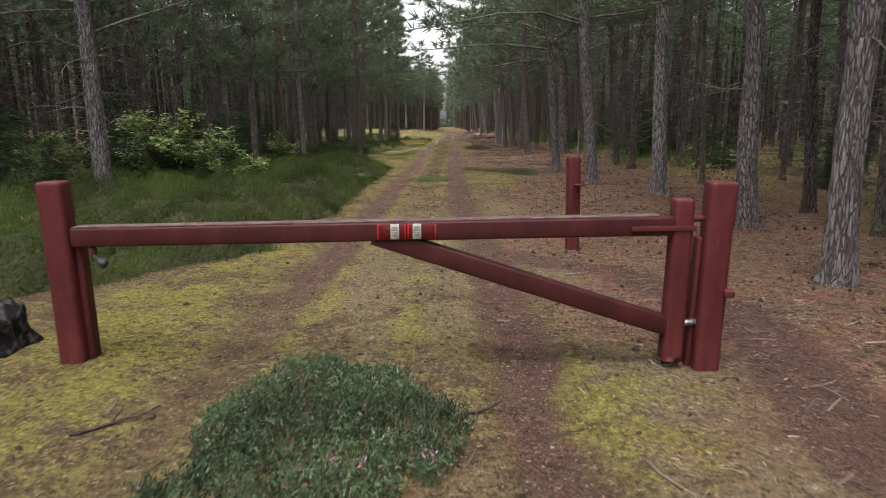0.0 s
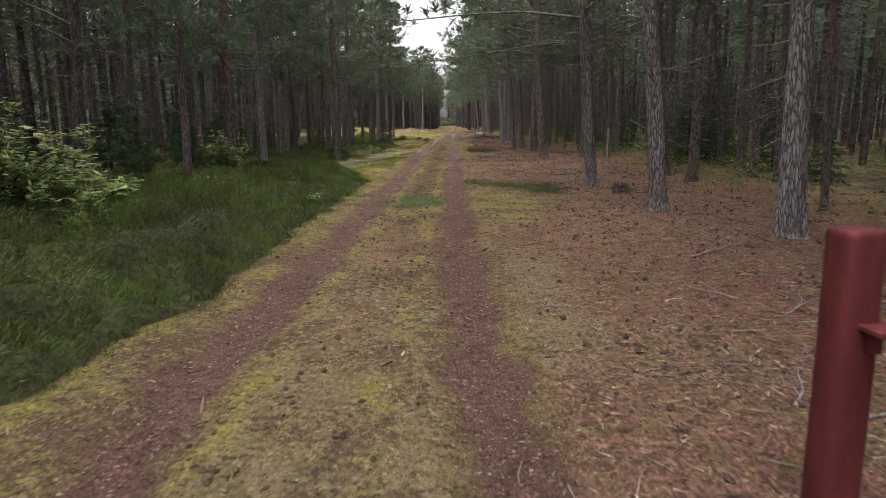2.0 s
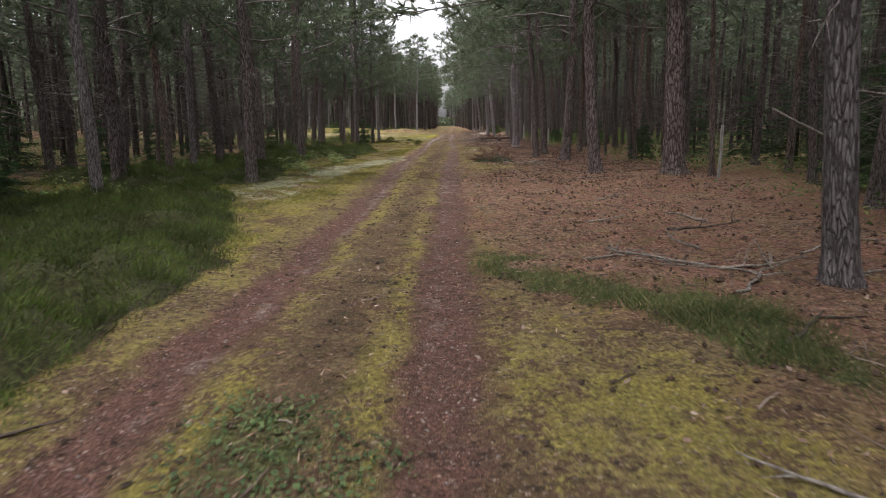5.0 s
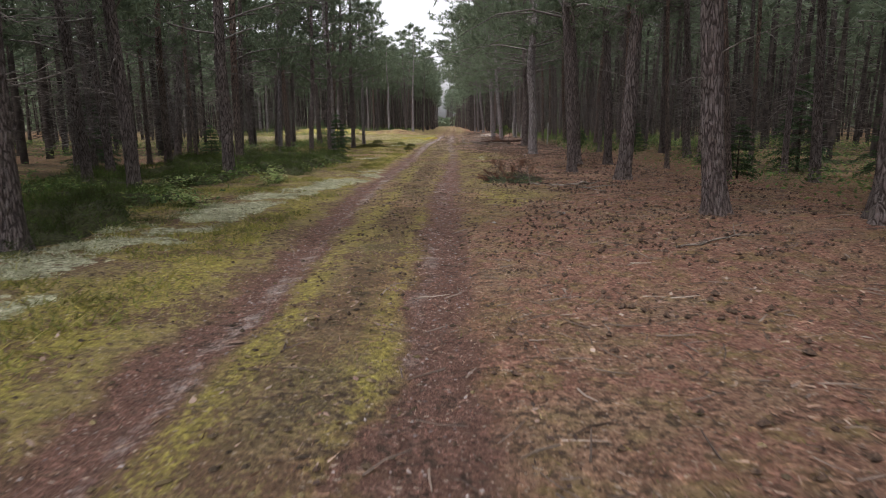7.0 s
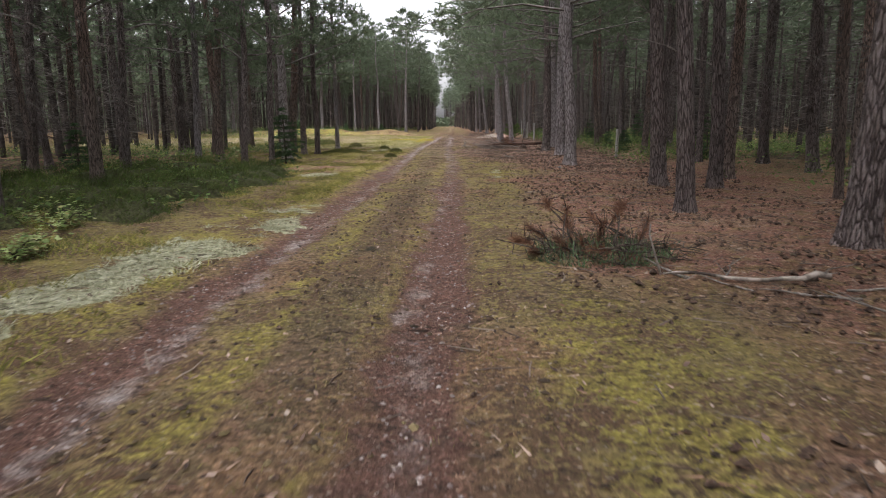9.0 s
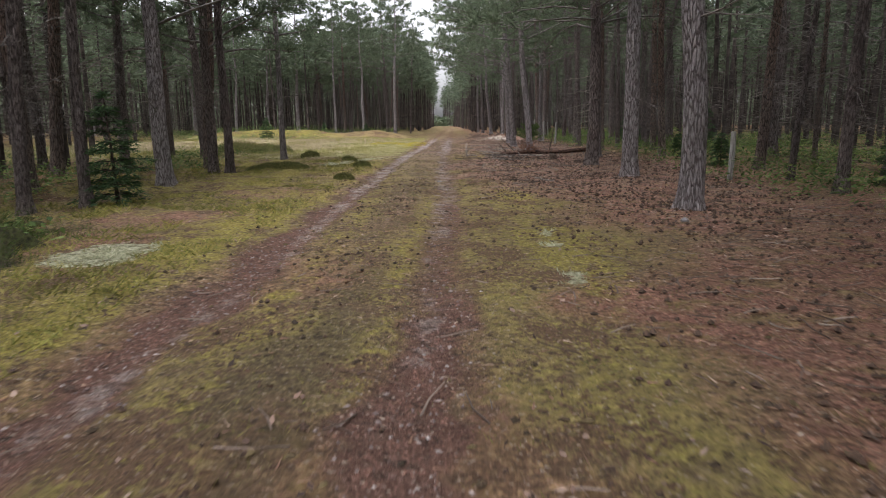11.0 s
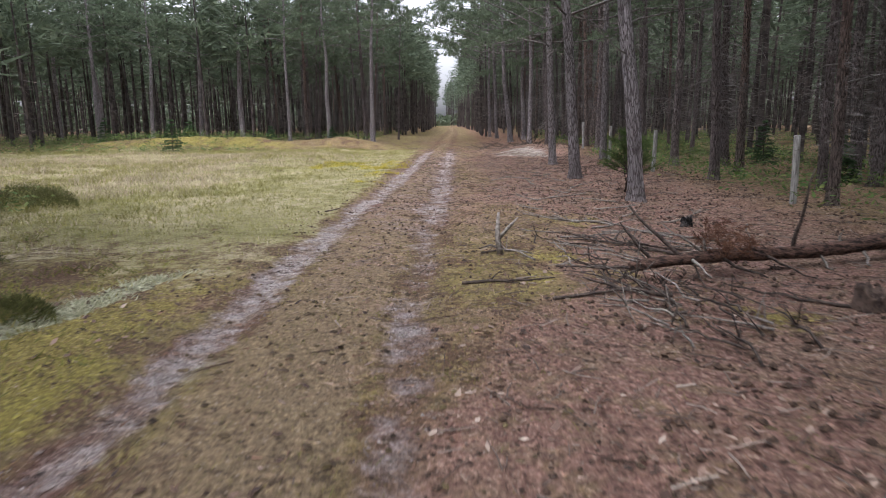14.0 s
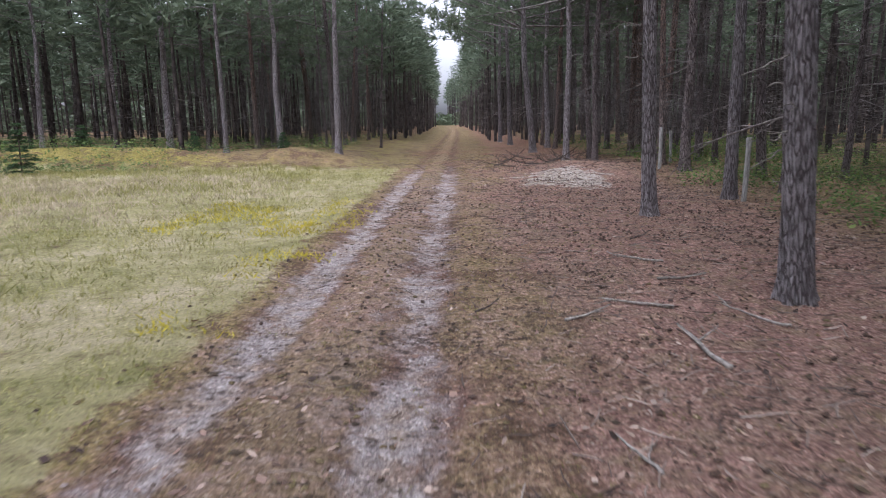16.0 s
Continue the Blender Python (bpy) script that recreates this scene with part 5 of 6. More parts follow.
def build_heather():
    """Springy mounds: a dark sheet for stems and shade, fine upright shoots on it."""
    xs, ys = np.arange(-9.6, -1.6, 0.1), np.arange(4.0, 50.6, 0.11)
    X, Y = np.meshgrid(xs, ys)
    x, y = X.ravel(), Y.ravel()
    h = heather_height(x, y)
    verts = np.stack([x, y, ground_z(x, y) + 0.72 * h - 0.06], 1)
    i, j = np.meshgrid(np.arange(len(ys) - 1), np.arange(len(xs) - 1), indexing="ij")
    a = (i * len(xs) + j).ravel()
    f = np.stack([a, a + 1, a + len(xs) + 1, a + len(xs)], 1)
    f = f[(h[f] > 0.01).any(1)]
    tagged(new("heather_underlayer", mesh_np("heather_underlayer", verts, [f], HEATHSHADE, True)), "dark sheet under the heather for its stems and shaded gaps", "heather", kind="stuff")
    x, y = scatter(-9.5, -1.8, 4, 50.5, 125000, lambda p, q: step(0.1, 0.4, heath_cover(p, q)) * np.interp(q, [4, 22, 30, 50], [1.0, 0.9, 0.55, 0.45]))
    k = 8
    X, Y = np.repeat(x, k) + rng.normal(0, 0.07, len(x) * k), np.repeat(y, k) + rng.normal(0, 0.07, len(x) * k)
    n = len(X)
    h = heather_height(X, Y)
    gx, gy = (heather_height(X + 0.06, Y) - h) / 0.06, (heather_height(X, Y + 0.06) - h) / 0.06
    base = np.stack([X, Y, ground_z(X, Y) + h * (0.72 + 0.33 * rng.uniform(0, 1, n)) - 0.02], 1)
    way = np.stack([-0.5 * gx, -0.5 * gy, np.full(n, 1.0)], 1) + rng.normal(0, 0.42, (n, 3)) + np.repeat(rng.normal(0, 0.3, (len(x), 3)), k, 0)
    way *= (rng.uniform(0.03, 0.11, n) / np.linalg.norm(way, axis=1))[:, None]
    soup = Soup()
    soup.blades(base, base + way, rng.uniform(0.005, 0.01, n))
    tagged(new("heather", soup.mesh("heather", HEATHER)), "dense dark green heather beside the track", "heather", kind="stuff")


def build_low_plants():
    build_heather()
    x, y = scatter(0.1, 3.2, 17, 23.5, 12000, lambda a, b: fields(a, b)[5] * step(0.32, 0.56, fbm(a * 2.6, b * 2.6, 79, 3)))
    tuft_stuff("grass_patch", "dark green grass patch beside the track", "grass", GREENGRASS, x, y, 8, (0.05 + 0.06 * step(0.8, 2, x)) * (0.3 + 1.7 * fbm(x * 3, y * 3, 77, 2)), 0.006, 0.7, 0.05)
    x, y = scatter(-1.6, 0.1, 15.4, 19.6, 7000, lambda a, b: fields(a, b)[5])
    n = len(x) * 5
    c = np.stack([np.repeat(x, 5) + rng.normal(0, 0.04, n), np.repeat(y, 5) + rng.normal(0, 0.04, n), np.zeros(n)], 1)
    c[:, 2] = ground_z(c[:, 0], c[:, 1]) + rng.uniform(0.005, 0.045, n)
    along = rng.normal(0, 1, (n, 3)) * (1, 1, 0.5)
    along *= (rng.uniform(0.008, 0.018, n) / np.linalg.norm(along, axis=1))[:, None]
    soup = Soup()
    soup.leaves(c, along, np.cross(along, [0, 0, 1.0] + rng.normal(0, 0.3, (n, 3))) * 0.6)
    tagged(new("low_herbs", soup.mesh("low_herbs", CLOVER)), "low bluish-green herb patch between the wheel ruts", "herbs", kind="stuff")
    x, y = scatter(-30, -1.8, 60, 88, 46000, lambda a, b: fields(a, b)[3] * np.clip(1.6 - (a + 2) / -16, 0.25, 1))
    tall = (0.07 + 0.16 * fbm(x * 0.35, y * 0.35, 81, 3) * step(-2.4, -6, x)) * (1 + 0.5 * step(80, 86, y))
    lush = rng.uniform(0, 1, len(x)) < 0.12 + 0.8 * step(81.5, 84, y) + 0.7 * np.maximum(step(-6.5, -2.6, x), step(70, 65, y)) + 0.6 * step(0.42, 0.6, fbm(x * 0.3, y * 0.25, 83))
    tuft_stuff("meadow_grass", "pale straw-coloured grass of the small meadow", "grass", STRAW, x[~lush], y[~lush], 5, tall[~lush], 0.011, 0.5, 0.06)
    tuft_stuff("green_meadow_grass", "yellowish-green grass along the edge of the meadow", "grass", MEADOWGREEN, x[lush], y[lush], 5, tall[lush] * 0.8, 0.011, 0.5, 0.06)
    x, y = scatter(-3.2, 2.6, 1.5, 90, 46000, lambda a, b: np.clip(0.95 - fields(a, b)[0] - 0.7 * fields(a, b)[1] - fields(a, b)[2] - fields(a, b)[3], 0.03, 1) * step(-3.4, -2.2, a))
    tuft_stuff("track_grass", "short yellowish grass and moss on the track", "grass", GRASS, x, y, 6, rng.uniform(0.012, 0.045, len(x)), 0.006, 0.9, 0.035)
    x, y = scatter(-10, -2.1, 20, 64, 34000, lambda a, b: step(0.38, 0.6, fbm(a * 0.9, b * 0.9, 141)) * (1 - fields(a, b)[2]) * (1 - 0.8 * step(0.3, 0.6, heath_cover(a, b))) * (1 - fields(a, b)[3]) * (1 - 0.55 * step(48, 52, b)))
    tuft_stuff("mossy_herbs", "low olive-green moss and herbs on the forest floor", "moss", HERBS, x, y, 7, 0.02 + 0.09 * fbm(x * 1.7, y * 1.7, 143, 2), 0.012, 0.9, 0.06)
    x, y = scatter(-5, 2.0, 24, 62, 60000, lambda a, b: fields(a, b)[2] * step(0.36, 0.58, fbm(a * 5, b * 5, 39, 2)) * step(0.3, 0.5, fbm(a * 1.3, b * 2.6, 40, 3)))
    tuft_stuff("lichen_carpet", "pale grey-green reindeer lichen carpet beside the track", "lichen", LICHEN, x, y, 10, 0.012 + 0.06 * fbm(x * 5, y * 5, 39, 2), 0.013, 0.9, 0.035)
    x, y = scatter(4.8, 24, -4, 115, 24000, lambda a, b: step(0.42, 0.6, fbm(a * 0.35, b * 0.35, 91)) * np.clip((a - 4.2) / 2.5, 0, 1))
    x2, y2 = scatter(-28, -6.5, -4, 66, 22000, lambda a, b: step(0.42, 0.6, fbm(a * 0.35, b * 0.35, 91)) * (1 - 0.5 * heath_cover(a, b)))
    x3, y3 = scatter(-32, -4.5, 88, 110, 5000, lambda a, b: step(0.4, 0.6, fbm(a * 0.35, b * 0.35, 95)))
    x4, y4 = scatter(-24, -7, 84.5, 90, 1500, lambda a, b: step(-7, -12, a) * np.ones(len(a)))
    x5, y5 = scatter(-9, -3.6, 27, 49, 1900, lambda a, b: step(0.35, 0.6, fbm(a * 0.7, b * 0.7, 99)) * np.clip((-3.6 - a) / 1.2, 0, 1))
    x6, y6 = scatter(4.5, 13, 50, 96, 5500, lambda a, b: step(0.35, 0.55, fbm(a * 0.6, b * 0.6, 107)) * np.clip((a - 4.4) / 1.2, 0, 1))
    X, Y = np.concatenate([x, x2, x3, x4, x5, x6]), np.concatenate([y, y2, y3, y4, y5, y6])
    soup = Soup()
    k = 9
    n = len(X) * k
    h = np.repeat((0.12 + 0.38 * fbm(X * 0.8, Y * 0.8, 97, 2)) * np.where((X > -9) & (X < -3) & (Y < 50), 0.55, 1.0), k)
    c = np.stack([np.repeat(X, k) + rng.normal(0, 0.14, n), np.repeat(Y, k) + rng.normal(0, 0.14, n), np.repeat(ground_z(X, Y), k) + h * rng.uniform(0.2, 1.1, n)], 1)
    along = rng.normal(0, 1, (n, 3)) * (1, 1, 0.4)
    along *= (rng.uniform(0.025, 0.06, n) / np.linalg.norm(along, axis=1))[:, None]
    soup.leaves(c, along, np.cross(along, [0, 0, 1.0] + rng.normal(0, 0.3, (n, 3))) * 0.5)
    tagged(new("undergrowth", soup.mesh("undergrowth", UNDERGROWTH)), "low green bilberry and fern undergrowth beneath the pines", "undergrowth", kind="stuff")


def bell_heather():
    ob = thing("heather_clump", "low bluish-green bell heather clump with a few pink flowers", "heather", at=pose(-0.6, 2.75, 0))
    soup, stems = Soup(), Soup()
    n = 2600
    a, r = rng.uniform(0, 6.283, n), np.sqrt(rng.uniform(0, 1, n))
    wob = 1 + 0.12 * np.sin(3 * a + 1) + 0.08 * np.sin(7 * a)
    x, y = r * np.cos(a) * 0.66 * wob, r * np.sin(a) * 1.08 * wob
    x = np.where(x > 0, x * 0.86, x) - 0.12 * (y < -0.3)
    h = (0.15 * (1 - r**2.5) + 0.05) * rng.uniform(0.75, 1.25, n)
    z = ground_z(x - 0.6, y + 2.75)
    k = 11
    lean = rng.normal(0, 0.35, (n, 2)) + np.stack([x, y], 1) * 0.35
    t = np.tile(np.linspace(0.15, 1, k), n)
    X, Y, Hh = np.repeat(x, k), np.repeat(y, k), np.repeat(h, k)
    c = np.stack([X + np.repeat(lean[:, 0], k) * Hh * t, Y + np.repeat(lean[:, 1], k) * Hh * t, np.repeat(z, k) + Hh * t], 1)
    d = rng.normal(0, 1, (n * k, 3)) + (0, 0, 0.9)
    d *= (rng.uniform(0.016, 0.042, n * k) / np.linalg.norm(d, axis=1))[:, None]
    soup.blades(c, c + d, 0.011)
    tagged(part("foliage", soup.mesh("bell_heather_shoots", BLUEHEATHER), ob), kind="stuff")
    for fx, fy in ((0.12, -0.4), (0.24, -0.42), (0.5, -0.36)):
        f = Soup()
        for q in range(14):
            p = np.array([fx, fy, 0.2]) + rng.normal(0, 0.013, 3)
            f.blades([p], [p + rng.normal(0, 0.012, 3) + (0, 0, 0.006)], 0.01)
        part("flower_head", f.mesh("flower_head", PINK), ob, "pale pink flower head")


build_saplings()
bush(-5.7, 13.2, 1.85, 2.8, 6500, "leafy pale green rowan bush in the heather")
bush(-4.5, 13.4, 1.0, 1.3, 1000, "small pale green rowan bush in the heather")
bush(-5.9, 22.6, 1.35, 1.3, 1300, "leafy pale green rowan bush in the heather")
bush(-6.0, 15.6, 0.9, 1.5, 1500, "leafy pale green rowan bush in the heather")
bush(-4.6, 18.2, 0.5, 0.8, 320, "small pale green seedling bush in the heather")
bush(-4.8, 17.1, 0.4, 0.6, 200, "small pale green seedling bush in the heather")
bush(-2.5, 17.2, 0.25, 0.35, 90, "small pale green seedling bush in the heather")
bush(-8.6, 13.5, 1.6, 2.0, 2200, "leafy pale green rowan bush in the heather")
bush(-3.4, 19.3, 0.45, 0.6, 110, "small pale green seedling bush in the heather")
for sx, sy in ((-4.0, 33.3), (-4.45, 38.9), (-5.2, 34.4), (-3.9, 37.4), (-5.6, 36.8)):
    bush(sx, sy, rng.uniform(0.22, 0.32), rng.uniform(0.8, 1.2), 420, "low spreading pale green seedling bush on the forest floor")
build_low_plants()
bell_heather()


# ---- litter on the ground ----
def stick_path(x, y, length, turn, z=0.012, wave=0.26, points=8):
    s = np.linspace(-0.5, 0.5, points)
    c, d = math.cos(turn), math.sin(turn)
    off = wave * length * (np.cumsum(rng.normal(0, 0.35, points)) / points**0.5)
    px, py = x + c * length * s - d * off, y + d * length * s + c * off
    return np.stack([px, py, ground_z(px, py) + z], 1)


def fallen_branch(x, y, length, turn, thick, mat, label, twigs=3, rise=0.0, group="fallen branches"):
    ob = thing("fallen_branch", label, "branch", group)
    soup = Soup()
    path = stick_path(x, y, length, turn, thick * 0.8)
    path[:, 2] += rise * np.linspace(0, 1, len(path)) ** 2
    soup.tube(path, np.linspace(thick, thick * 0.35, len(path)), 7, rough=0.12)
    part("stem", soup.mesh("branch_stem", mat, True), ob)
    for q in range(twigs):
        k = int(rng.integers(2, len(path) - 1))
        d = path[k + 1] - path[k - 1]
        d = d / np.linalg.norm(d)
        side = np.array([-d[1], d[0], 0]) * rng.choice([-1, 1])
        L = length * rng.uniform(0.2, 0.45)
        s = np.linspace(0, 1, 5)[:, None]
        tw = path[k] + (d * 0.75 + side * rng.uniform(0.5, 0.9)) * L * s + rng.normal(0, 0.02 * L, (5, 3))
        tw[:, 2] = np.maximum(ground_z(tw[:, 0], tw[:, 1]) + thick * 0.4, path[k, 2] + (rise * 0.6 + rng.uniform(-0.05, 0.12) * length) * s[:, 0])
        t2 = Soup()
        t2.tube(tw, np.linspace(thick * 0.55, thick * 0.15, 5), 5)
        part("twig", t2.mesh("branch_twig", mat, True), ob)


def build_branches():
    grey, dark = "bleached grey fallen pine branch on the needle litter", "dark brown fallen pine branch on the needle litter"
    spots = [
        (1.85, 21.7, 1.0, 2.5, 0.018, 3), (2.45, 22.6, 0.7, 1.7, 0.014, 1), (2.0, 24.2, 0.6, 0.4, 0.016, 2), (3.5, 21.3, 0.9, 0.3, 0.016, 2), (3.9, 22.4, 1.1, 0.5, 0.014, 2), (1.6, 22.3, 0.6, 1.2, 0.011, 2), (2.2, 21.3, 0.8, 2.9, 0.012, 3), (0.9, 70.9, 0.4, 0.3, 0.014, 1), (1.15, 67.4, 0.55, 2.2, 0.013, 2), (1.5, 67.3, 0.5, 0.2, 0.012, 2), (1.85, 68.2, 0.35, 2.7, 0.013, 1), (2.3, 66.9, 0.6, 2.9, 0.014, 1), (1.7, 12.2, 0.3, 0.7, 0.009, 1), (2.2, 11.0, 0.4, 2.4, 0.009, 2), (2.7, 10.6, 0.5, 0.9, 0.01, 2), (1.9, 6.9, 0.3, 2.0, 0.008, 1), (2.5, 6.2, 0.4, 0.4, 0.009, 2), (1.3, 17.9, 0.5, 2.6, 0.012, 1), (1.7, 17.2, 0.6, 2.75, 0.013, 1), (1.9, 15.6, 0.5, 2.4, 0.012, 2), (1.55, 21.9, 0.7, 0.4, 0.014, 2), (3.1, 24.6, 0.9, 1.9, 0.022, 1), (2.6, 26.9, 0.7, 0.9, 0.018, 2),
        (2.5, 20.9, 1.1, 0.7, 0.018, 3), (2.75, 21.4, 0.9, 0.2, 0.014, 3), (1.2, 6.35, 0.22, 0.1, 0.011, 1), (2.3, 16.6, 0.5, 0.5, 0.01, 2),
        (2.9, 12.9, 0.9, 0.6, 0.014, 2), (2.4, 8.7, 0.7, 0.2, 0.012, 2), (1.55, 36.7, 0.55, 2.0, 0.014, 0), (2.3, 36.0, 0.6, 2.8, 0.01, 2), (2.6, 36.5, 0.5, 0.4, 0.011, 2), (2.5, 35.6, 0.55, 2.6, 0.01, 2), (2.1, 36.6, 0.5, 0.9, 0.009, 2), (2.9, 36.1, 0.6, 0.1, 0.01, 1), (1.9, 36.3, 0.4, 2.2, 0.009, 1), (1.55, 64.8, 0.7, 2.8, 0.016, 3),
        (1.9, 64.3, 0.6, 0.5, 0.015, 2), (1.35, 71.3, 0.55, 2.8, 0.018, 1), (1.5, 70.3, 0.75, 1.75, 0.02, 2), (2.0, 72.2, 0.5, 0.1, 0.015, 1),
        (1.75, 73.0, 0.6, 2.7, 0.015, 1), (0.75, 68.9, 0.35, 1.8, 0.012, 1), (1.7, 53.6, 0.5, 2.2, 0.02, 1), (2.4, 66.2, 0.8, 0.5, 0.015, 2),
        (0.75, 57.6, 0.4, 1.3, 0.012, 1), (1.3, 64.9, 0.7, 2.45, 0.016, 3), (1.75, 64.6, 0.6, 2.1, 0.013, 3), (2.1, 63.9, 1.0, 2.3, 0.018, 2), (1.5, 63.6, 0.8, 0.3, 0.014, 2),
        (2.6, 63.4, 0.8, 2.9, 0.02, 2), (1.1, 66.3, 0.6, 2.2, 0.013, 2), (3.0, 64.9, 0.9, 0.6, 0.016, 2), (2.3, 69.3, 0.8, 1.1, 0.014, 2), (1.9, 67.6, 0.7, 0.2, 0.013, 2), (2.1, 70.9, 0.5, 2.5, 0.014, 1), (2.6, 30.0, 0.9, 0.5, 0.012, 2), (1.9, 8.9, 0.35, 0.9, 0.01, 1), (1.3, 62.9, 0.6, 2.6, 0.011, 3), (1.65, 62.3, 0.7, 2.5, 0.012, 2), (2.0, 63.9, 0.6, 0.05, 0.014, 1), (0.95, 63.9, 0.5, 2.8, 0.01, 2), (1.45, 60.9, 0.5, 2.2, 0.011, 2), (1.2, 61.3, 0.45, 2.0, 0.009, 2), (2.5, 62.9, 0.7, 2.7, 0.018, 1), (2.4, 65.3, 0.6, 1.0, 0.014, 2), (1.0, 65.3, 0.5, 2.6, 0.012, 2), (1.37, 58.1, 0.7, 0.1, 0.01, 3), (0.5, 58.1, 0.5, 3.0, 0.009, 2), (2.6, 57.0, 0.7, 2.5, 0.011, 2), (2.2, 56.2, 0.6, 2.0, 0.01, 2),
    ]
    for x, y, L, a, r, t in spots:
        fallen_branch(x, y, L, a, r, DEADWOOD, grey, t, rng.uniform(0, 0.1))
    spots = [
        (1.3, 53.5, 0.7, 2.5, 0.012, 3), (1.6, 53.2, 0.45, 0.2, 0.01, 2), (2.3, 19.5, 0.8, 0.7, 0.02, 2), (-0.1, 67.0, 0.2, 0.5, 0.008, 0),
        (0.15, 71.2, 0.25, 0.6, 0.01, 0), (0.35, 62.7, 0.3, 0.1, 0.012, 1), (0.15, 3.25, 0.22, 0.5, 0.012, 0), (-1.75, 3.1, 0.45, 0.9, 0.009, 1),
        (1.3, 61.1, 0.7, 2.7, 0.02, 2), (-1.8, 18.3, 0.3, 0.7, 0.01, 0), (3.0, 23.6, 1.0, 0.3, 0.02, 3), (2.2, 74.4, 0.5, 0.8, 0.012, 1),
        (-1.95, 66.0, 0.3, 0.8, 0.012, 0), (2.5, 60.9, 0.9, 2.4, 0.016, 2), (1.9, 62.9, 1.1, 2.2, 0.024, 3), (2.2, 62.7, 1.0, 2.7, 0.02, 3), (1.25, 63.0, 0.6, 2.9, 0.014, 2), (1.0, 54.6, 0.5, 2.0, 0.01, 2), (1.6, 55.2, 0.6, 0.4, 0.01, 2),
    ]
    for x, y, L, a, r, t in spots:
        fallen_branch(x, y, L, a, r, DARKWOOD, dark, t, rng.uniform(0, 0.08))


def brush_bank():
    for k in range(16):
        x, y = rng.uniform(0.7, 3.9), rng.uniform(85.8, 90.0)
        fallen_branch(x, y, rng.uniform(0.5, 1.3), rng.uniform(0, 3.14), rng.uniform(0.014, 0.028), DARKWOOD, "dark brown dead branch in a low heap of brushwood", 4, rng.uniform(0.1, 0.35))


def bark_flakes():
    x, y = scatter(-3.4, 5.5, 1, 90, 90000, lambda a, b: np.clip(0.16 + 0.9 * fields(a, b)[1], 0, 1) * step(0.3, 0.6, fbm(a * 1.1, b * 1.1, 131)) * (1 - 0.8 * fields(a, b)[0]) * (1 - fields(a, b)[3]))
    n = len(x)
    c = np.stack([x, y, ground_z(x, y) + rng.uniform(0.006, 0.016, n)], 1)
    turn, L = rng.uniform(0, 6.283, n), rng.uniform(0.09, 0.17 + 0.03 * step(45, 55, y), n) ** 2
    along = np.stack([np.cos(turn) * L, np.sin(turn) * L, rng.uniform(-0.3, 0.6, n) * L], 1)
    across = np.stack([-np.sin(turn), np.cos(turn), rng.uniform(-0.4, 0.4, n)], 1) * (L * rng.uniform(0.3, 0.7, n))[:, None]
    soup = Soup()
    soup.leaves(c, along, across)
    tagged(new("bark_flakes", soup.mesh("bark_flakes", FLAKES)), "dark and pale bark flakes strewn over the ground", "litter", kind="stuff")


